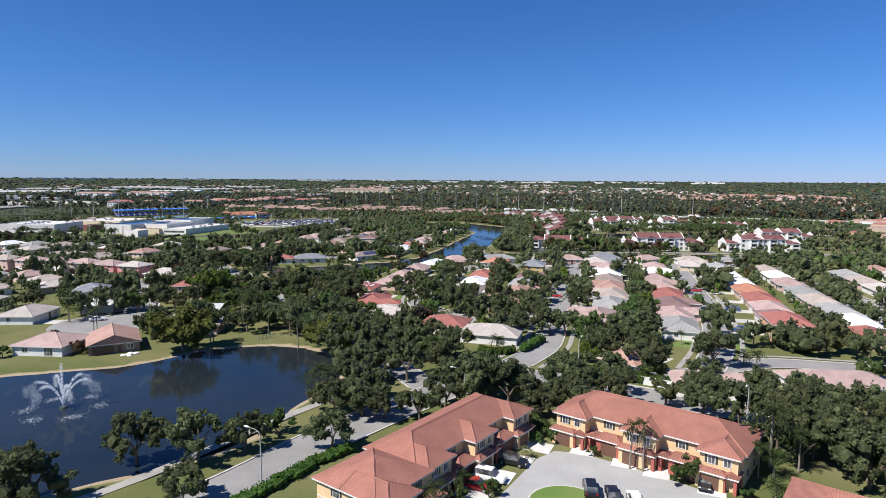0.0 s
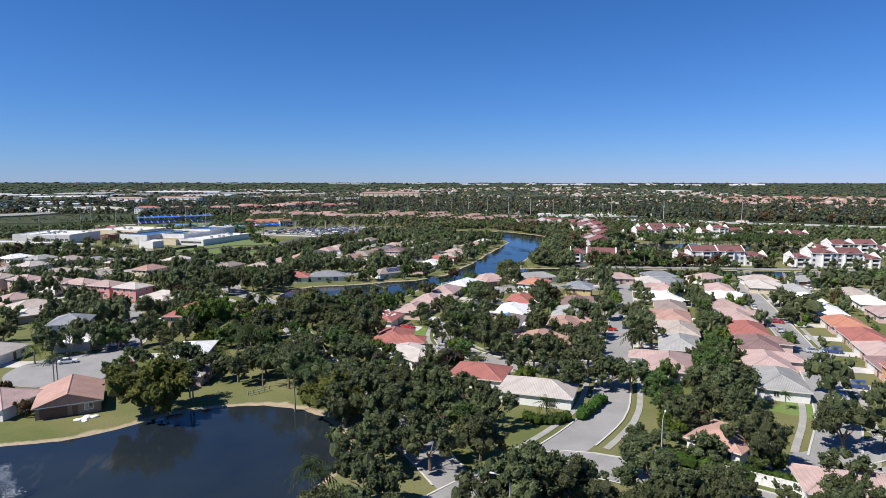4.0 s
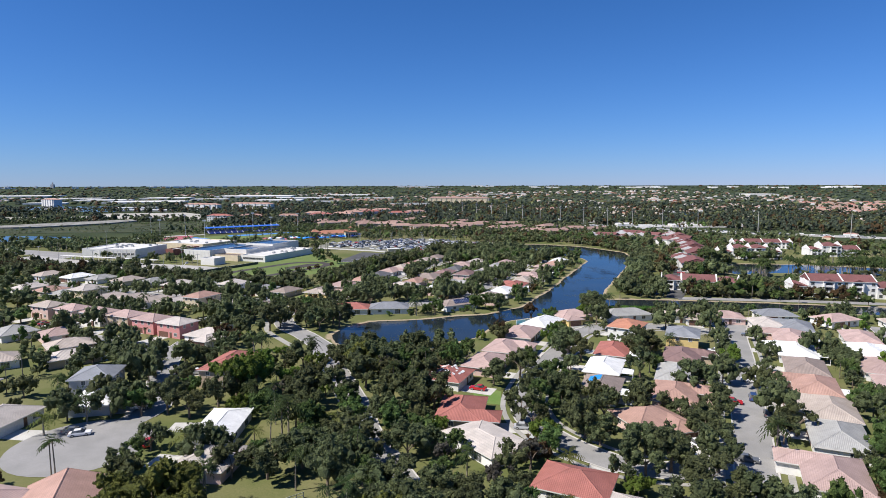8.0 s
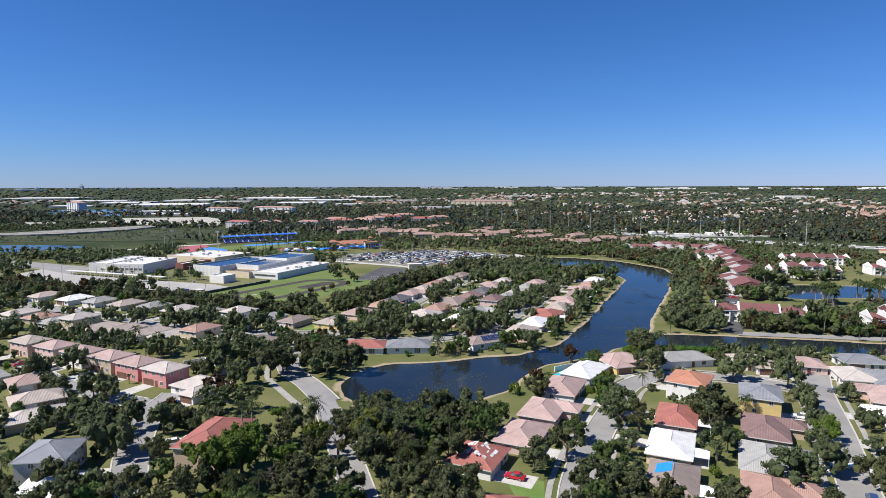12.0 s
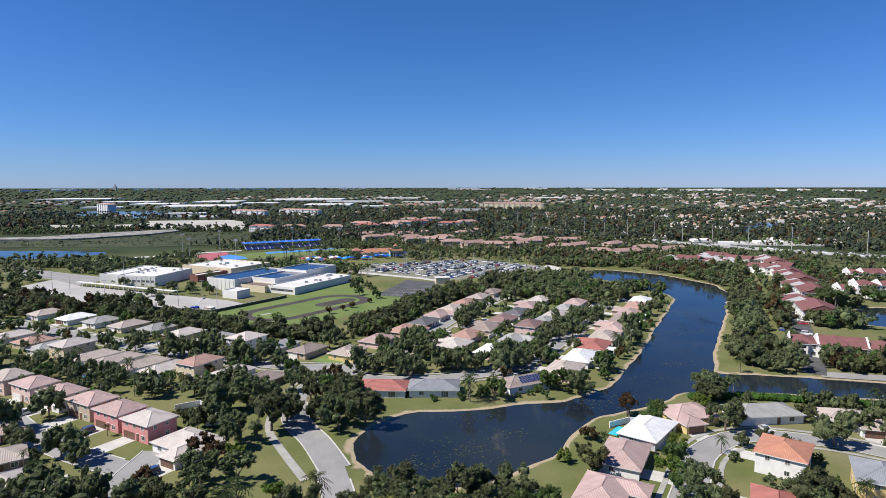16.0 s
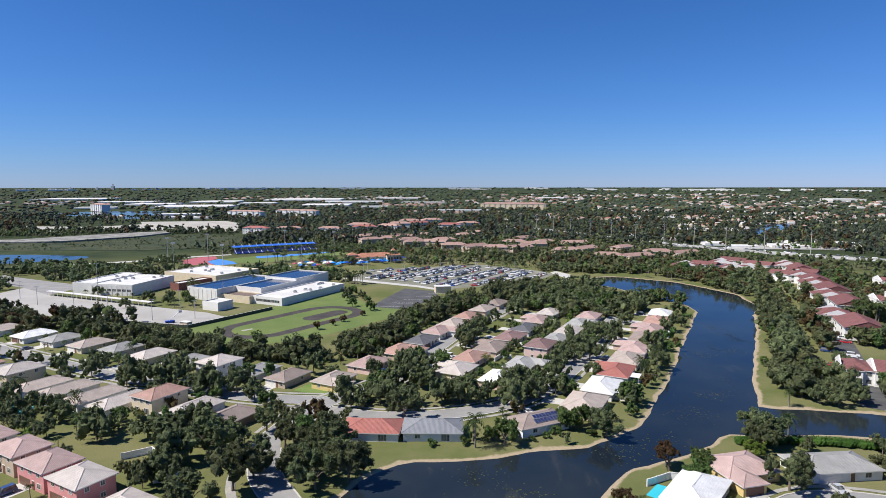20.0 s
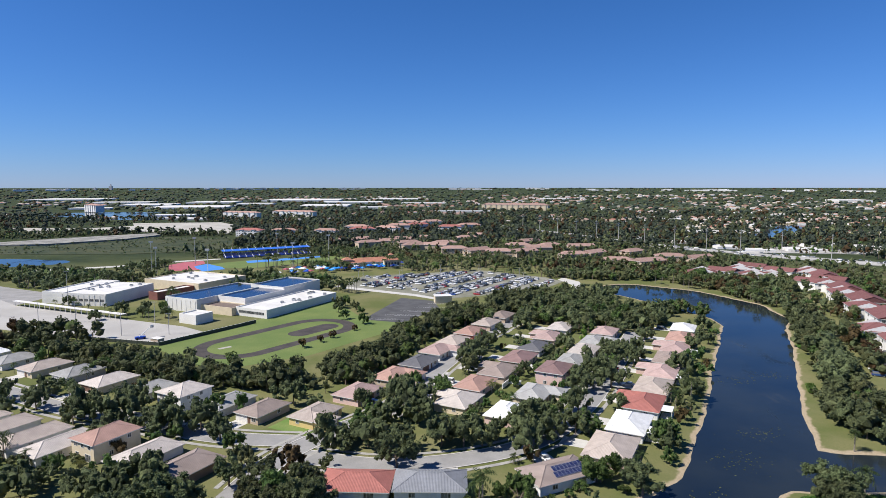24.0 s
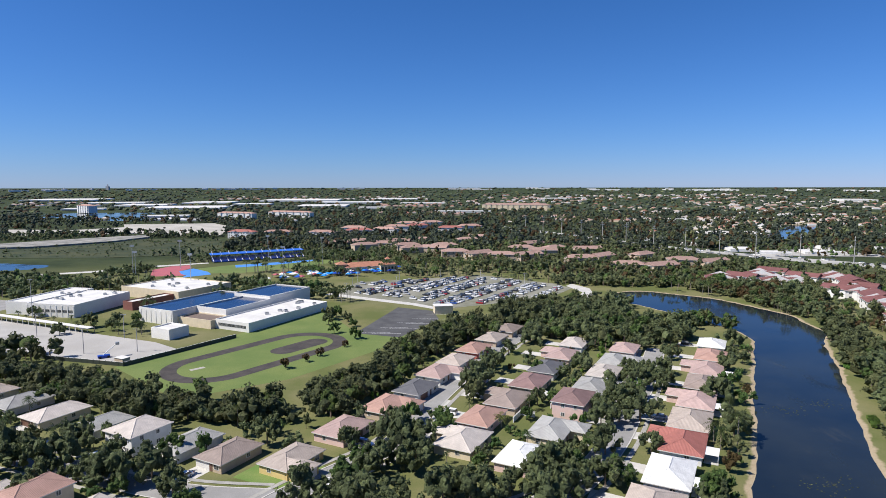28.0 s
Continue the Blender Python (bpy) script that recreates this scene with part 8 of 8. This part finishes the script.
for x, y, k, s in ((43, 101, "oak_b", .8), (47, 104, "oak", .8), (52, 99, "oak_c", .9), (83, 75, "oak", 1.0), (86, 80, "oak_b", 1.0), (80, 66, "oak_b", 1.1), (84, 85, "oak", .95), (79, 58, "oak", 1.0), (87, 60, "oak_b", 1.0), (77, 80, "oak_c", .9),
                   (93, 68, "oak", 1.0), (104.6, 131, "oak", .9), (126, 128, "oak_b", .8), (99, 159, "ficus", 1.2), (70, 131.7, "lime", .9), (119, 134, "oak_c", .9), (5.7, 97, "oak_b", .95), (12, 110, "oak", 1.0)):
    tree(k, x, y, s)
tree("olive", 71.3, 102.4, .95)
tree("oak_b", 79, 101, 1.0)
tree("olive", 131, 125, 1.4)
tree("oak", 137, 116, 1.1)
for x, y, k, s in ((17, 71.5, "coconut", .75), (22.5, 78.5, "date", .9), (49.6, 79.6, "royal", .86), (51.1, 78.3, "royal", .82), (66.7, 72.5, "coconut", .85), (105, 121, "date", 1.0), (107, 119, "date", .9), (69, 72, "date", 1.0), (74, 72.5, "coconut", .85), (63, 65, "date", .9), (35.4, 86.6, "golden", .45)):
    palm(k, x, y, s)
for x, y, s in ((55.3, 74.5, 1.5), (42.5, 91, 1.0), (41, 94, 1.2), (40, 97, 1.2), (46.2, 85, .7), (39, 91.5, .7), (26, 76.5, .9), (21.5, 76, .8), (44.5, 91, .8), (-20, 84, .6), (-17, 86, .6), (61, 68, .7), (38, 94, .9)):
    tree("bush", x, y, s)
for x, y in ((5, 119), (6.6, 117.5)):
    palm("coconut", x, y, 1.05)
for x, y in ((1, 160), (3, 163.5), (-16.5, 208), (-15, 194), (-7, 176), (1, 178), (4, 182), (-21, 170), (-22, 171.5), (-54, 184.5), (-53, 184)):
    palm("royal", x, y, .85)


def crowns(text, kinds, scale, seed):
    """Single street and garden trees at their places: x,y pairs, with a kind where one stands out."""
    r = random.Random(seed)
    for item in text.split():
        x, y, *k = item.split(",")
        x, y = float(x), float(y)
        kd = k[0] if k else kinds[r.randrange(len(kinds))]
        if float(water_distance(x, y)) < .5 or any((x - a) ** 2 + (y - b) ** 2 < 10 for a, b in PLANTED):
            continue
        if not free(x, y, -1.6) and not k:
            x, y = x - 2.5, y - 2.0
        (palm if kd in PALMS else tree)(kd, x, y, scale * r.uniform(.85, 1.15))


for x, y, k, sc in ((-163, 526, "oak_c", 1.1), (-154, 533, "oak", .9), (-147, 540, "ficus", .9), (-170, 512, "oak_c", .9), (-142, 512, "coconut", .9), (-131, 512, "coconut", .8), (-152, 560, "coconut", 1.2), (-146, 556, "coconut", 1.1), (-156, 572, "coconut", 1.2),
                    (-118, 585, "coconut", 1.1), (-112, 590, "coconut", 1.1), (-45, 550, "ficus", .9), (-38, 540, "olive", .9), (-33, 528, "ficus", .8), (-46, 532, "oak_c", .8), (-49, 458, "grey", .7), (-43, 467, "grey", .55), (-31, 490, "grey", .55), (-39, 475.5, "grey", .6), (-40, 514, "ficus", .9), (-28, 503, "ficus", 1.0)):
    (palm if k in PALMS else tree)(k, x, y, sc)
STREET = ("oak", "oak_b", "oak_c", "oak", "oak_b", "oak_c", "ficus", "olive")
crowns("43,193,lime 78,189 73,164 100,191 126,203,ficus 100,164,ficus 90,145 139,182 120,148 99,123 70,130,ficus 77,119 19,142 13,163 29,180 -1,214 -8,201 -56,245 -60,228 69,146 34,110 40,108", STREET, 1.1, 1)
crowns("82,195 76,178 74,161 110,178,ficus 59,176 48,215 35,206 60,202 47,235 37,229 89,255 67,179 76,146 87,149 93,146 86,134 75,156 0,221 18,264 48,275 -81,259 -66,249 -52,263 -50,216,ficus -38,214", STREET, 1.1, 2)
crowns("-18,268,lime -54,305 -86,232 -24,190 -38,178 123,197 155,229,lime 109,220 105,228 146,248 55,227 -66,214 -51,223 -61,261 -21,247,olive -12,246,lime -19,213 52,247 70,251 82,234", STREET, 1.1, 3)
crowns("114,242,lime 91,219 45,202 55,190 63,182 34,254,ficus 28,254,ficus 14,230 20,234 31,194 27,182 110,222 88,180,coconut -17,277 -2,281 16,261 28,261 -18,235,lime -6,241,olive 8,234 14,220 -1,221 -12,219 -30,227,flat", STREET, 1.1, 4)
crowns("-53,257 -74,262 -105,311 -77,359 -43,278,rust -33,307 -24,320 -10,305 68,268 54,248 40,219 53,218 83,233 116,248 132,285 -36,301 -6,280 -13,311 -108,302 -79,281 -42,292 -47,280,rust -70,253 -55,267,rust -43,264", STREET, 1.1, 5)
crowns("-19,261,lime 17,250 -5,253 5,250 66,273,lime 68,311,rust 72,306,ficus 96,322 92,301 143,383 148,405 90,258 94,255,olive 69,261 118,292 135,296 12,357 23,357 -8,357 38,357 50,365", STREET, 1.1, 6)
crowns("-23,361 -11,365 1,343 18,357 34,353 45,365 52,383 5,373 12,394 23,436 31,454 50,454 65,413 75,420 83,436 65,454 73,357,ficus 86,389,coconut 94,394 49,337,ficus 58,331 100,328 162,436 142,394 148,389 131,369", STREET, 1.15, 7)
crowns("-36,389 -56,383 -69,373 -84,383 -84,420 -33,528 -45,545 -8,375 0,382 5,406 2,389 27,440 22,422 78,427 88,446 67,406 54,366 35,363 41,363 14,361 101,421 72,358 120,453 138,487 -47,363 -66,366 -97,379", STREET, 1.15, 8)
crowns("-80,376 -69,369 -63,367 -58,369 -43,353 -38,344 -31,338 -38,335 -29,329 -25,342,grey -20,332 -15,326 -116,384 -130,395 -97,372 -83,329 -69,329 -61,329 -52,326 -30,324 -24,325 -96,376 -87,376 -113,430,rust -100,422 -93,426 -81,408", STREET, 1.05, 51)
crowns("39,232 52,246 65,252 39,216 46,207 43,193,lime 41,204 53,194 60,203 62,213 -6,238 -2,260 5,241 10,219 4,211 21,213 12,200 15,193 3,189 16,253,ficus 29,246,ficus 70,277,ficus 11,229,coconut 15,231,coconut 16,227,coconut", STREET, 1.15, 52)
crowns("-44,217 -38,217 -57,216 -69,256 -53,266 -44,271 -35,270 -82,286 -56,312 -31,315 -19,260,lime -18,225,grey", STREET, 1.0, 53)
crowns("-58,247,golden -61,213,coconut -15,197,coconut -12,199,coconut -14,202,coconut -32,193,golden -29,245,royal -28,248,royal -67,206,golden 90,92,date 93,91,date 99,87,date 106,89,date 71,75,coconut 73,74,coconut 80,76,coconut 82,76,coconut", STREET, 1.2, 54)
crowns("68,418 58,400 71,405 57,384 38,370 34,368 47,372 41,364 17,358 21,356 -6,368 -9,356 -4,351 1,356 5,379 12,403 22,429 29,400,golden 32,352,golden 34,354,coconut 21,324,coconut 53,338,ficus 29,326,ficus", STREET, 1.1, 55)
crowns("24,149 29,144 32,139 39,143 23,163 16,155 29,159 36,155 19,141 67,144 57,136 73,138,coconut 74,134 86,135,date 82,137 51,146,date 19,145,coconut 23,143,coconut 67,168 72,164 60,159 114,184,ficus 54,173 72,206 78,188 36,184,lime 45,179,golden 17,168 21,176 9,188 14,186 2,196 9,206", STREET, 1.05, 56)
crowns("-25,263,lime -62,254,golden -36,291 -57,333 -21,296 -101,349,coconut -83,341", STREET, .95, 57)
WOOD = ("oak", "oak_b", "oak_c", "ficus", "olive", "lime", "olive", "oak_b", "layered", "grey", "royal", "coconut", "golden", "ficus")
for x, y, k, s in ((-1, 174, "oak", 1.1), (6, 169, "oak_b", 1.15), (-13, 181, "oak", 1.05), (-20, 182, "oak_b", 1.0), (10, 160, "oak", 1.1), (-7, 185, "oak", 1.1), (12, 173, "oak_b", 1.1), (3, 181, "oak_b", 1.05), (11, 150, "oak", 1.0), (-27, 178, "oak_c", .9)):
    tree(k, x, y, s)
grove(WOOD, -14, 186, -2, 206, 22, 14, .85, 4.6, 36)
grove(WOOD, 8, 140, 30, 200, 34, 34, .95, 4.6, 1)
grove(WOOD, 0, 180, 20, 255, 40, 52, .95, 4.6, 2)
grove(("oak", "ficus", "lime", "olive", "coconut"), -18, 212, -4, 262, 26, 18, .9, 4.6, 3)
grove(O3, -6, 256, 26, 262, 12, 12, .9, 4.2, 4)
grove(("oak", "oak_b"), -12, 308, -40, 330, 22, 14, 1.1, 5.0, 5)
tree("oak", -55, 314, 1.25)
tree("oak", -48, 318, 1.15)
tree("oak_c", -63, 328, 1.0)
tree("flat", -26, 232, 1.0)
tree("olive", -14, 226, 1.0)
grove(MIX, -44, 190, -58, 268, 22, 5, .75, 6, 6)
grove(MIX, -30, 216, -44, 300, 26, 7, .8, 6, 7)
grove(MIX, -80, 330, -150, 362, 14, 26, .85, 4.5, 8)
grove(MIX, -60, 364, -170, 416, 12, 24, .8, 4.5, 9)
grove(("coconut", "oak_c", "ficus", "royal"), -36, 392, -120, 432, 10, 14, .8, 4.5, 10)
grove(O3, -24, 352, -4, 386, 16, 12, .95, 5, 11)
grove(O3, -2, 384, 34, 486, 16, 24, .85, 5, 12)
grove(O3, 20, 350, 58, 384, 16, 12, .9, 5, 13)
grove(O3, 58, 384, 102, 484, 17, 26, .9, 5, 14)
grove(("coconut", "golden", "ficus", "oak_c"), 22, 372, 72, 470, 10, 12, .7, 5, 15)
grove(("oak_c", "coconut", "ficus", "golden"), 68, 346, 134, 478, 7, 7, .65, 9, 16)
grove(MIX, 44, 200, 62, 250, 18, 10, .85, 5, 17)
grove(MIX, 66, 270, 98, 296, 10, 6, .8, 5, 18)
grove(O3, 60, 148, 104, 214, 16, 16, .95, 5, 19)
grove(O3, 104, 214, 140, 284, 15, 14, .8, 5, 20)
grove(MIX, 76, 200, 104, 262, 8, 10, .75, 5, 21)
grove(O3, 112, 140, 176, 244, 15, 26, .9, 5, 22)
grove(MIX, 100, 160, 160, 262, 10, 12, .8, 5, 23)
grove(O3, 150, 110, 210, 190, 18, 18, .9, 5, 24)
grove(O3, 60, 126, 84, 120, 12, 6, .8, 5, 25)
grove(("date", "date", "coconut"), 92, 90, 150, 84, 8, 8, 1.0, 5, 26)
grove(MIX, 110, 318, 200, 300, 14, 16, .8, 5, 27)
grove(O3, 136, 354, 170, 402, 14, 10, .9, 5, 28)
grove(("sabal",), 120, 354, 240, 326, 3, 9, .9, 8, 29)
grove(("sabal", "sabal", "oak_c"), -215, 540, -130, 500, 30, 16, .9, 7, 30)
grove(("coconut", "royal", "royal"), -120, 690, 60, 716, 22, 26, 1.0, 5, 31)
grove(("oak_c", "olive", "ficus"), -40, 500, -50, 540, 12, 5, .8, 6, 32)
grove(MIX, -100, 200, -80, 260, 30, 6, .75, 6, 33)
grove(MIX, -90, 275, -125, 305, 14, 5, .75, 6, 34)
grove(("bush",), -10, 322, 60, 336, 8, 12, .9, 3, 35)
for x, y, k, s in ((99, 326, "oak", 1.0), (108, 330, "coconut", .9), (68, 313, "rust", .9), (77, 312, "ficus", .9), (96, 304, "oak_b", .75), (73, 287, "lime", .8), (20.5, 328, "coconut", .75), (26, 329, "ficus", .7), (50, 337, "ficus", .8),
                   (72, 356, "oak_c", .9), (86, 385, "coconut", .9), (128, 299, "oak_b", .8), (84, 286, "coconut", .7), (86, 262, "oak_c", 1.0), (88, 250, "olive", .9)):
    (palm if k in PALMS else tree)(k, x, y, s)
tree("flat", -27, 229, 1.1)
hedge([(-7, 190), (-8, 202), (-9.5, 216)], 1.8, 2.4)
hedge([(46, 146), (50, 142.5), (55, 144)], 1.8, 1.9)
hedge([(57, 143.5), (66, 152)], 2.2, 2.0)
hedge([(72, 306), (66, 300), (58, 292), (51, 280), (46, 268)], 1.0, 1.4)
hedge([(-14, 76), (-7, 83), (-1, 88.5), (4, 93), (9, 96)], 2.2, 1.3)
hedge([(64, 124), (82, 108), (98, 96)], 2.4, 2.2, "tall green hedge behind the avenue wall")
hedge([(138, 399), (141, 406)], 2.4, 1.6, "yellow-green clipped hedge on the canal bank")
hedge([(167, 456), (170, 462)], 2.4, 1.6, "yellow-green clipped hedge on the canal bank")
hedge([(92, 326), (112, 326), (150, 318)], 2.4, 2.2, "green hedge along the side canal")


# ---- garden trees round the houses ----
def garden_trees():
    r = random.Random(77)
    close, far = [], []
    for x0, y0, w, d in HOMES:
        near = -95 < x0 < 150 and y0 < 330
        for k in range(6 if near else 7):
            a, q = r.uniform(0, 6.28), r.uniform(.75, 1.25)
            x, y = x0 + math.cos(a) * w * q, y0 + math.sin(a) * d * q
            if not free(x, y, 1.0) or any((x - p) ** 2 + (y - b) ** 2 < 14 for p, b in PLANTED) or any((x - p) ** 2 + (y - b) ** 2 < c * c for p, b, c in OPEN):
                continue
            if r.random() < .27:
                palm(r.choice(("coconut", "golden", "royal", "sabal", "date")), x, y, r.uniform(.6, .95))
                continue
            s = r.uniform(1.4, 3.2)
            (close if near else far).append((x, y, .1, s, s * r.uniform(.85, 1.2), s * r.uniform(1.0, 1.5), r.uniform(0, 6.28), r.randrange(8), r.choices(range(5), (6, 4, 2, 1, 2))[0]))
            PLANTED.append((x, y))
    cluster("garden_trees", "many garden trees and shrubs between the houses", "trees", far, MID_BLOBS, WOODS)
    cluster("garden_trees", "leafy garden trees and shrubs round the nearer houses", "trees", close, NEAR_BLOBS, WOODS)
    cluster("outer_trees", "street and garden trees of the outer streets", "trees", EXTRA, NEAR_BLOBS, WOODS)


plant_all()
garden_trees()
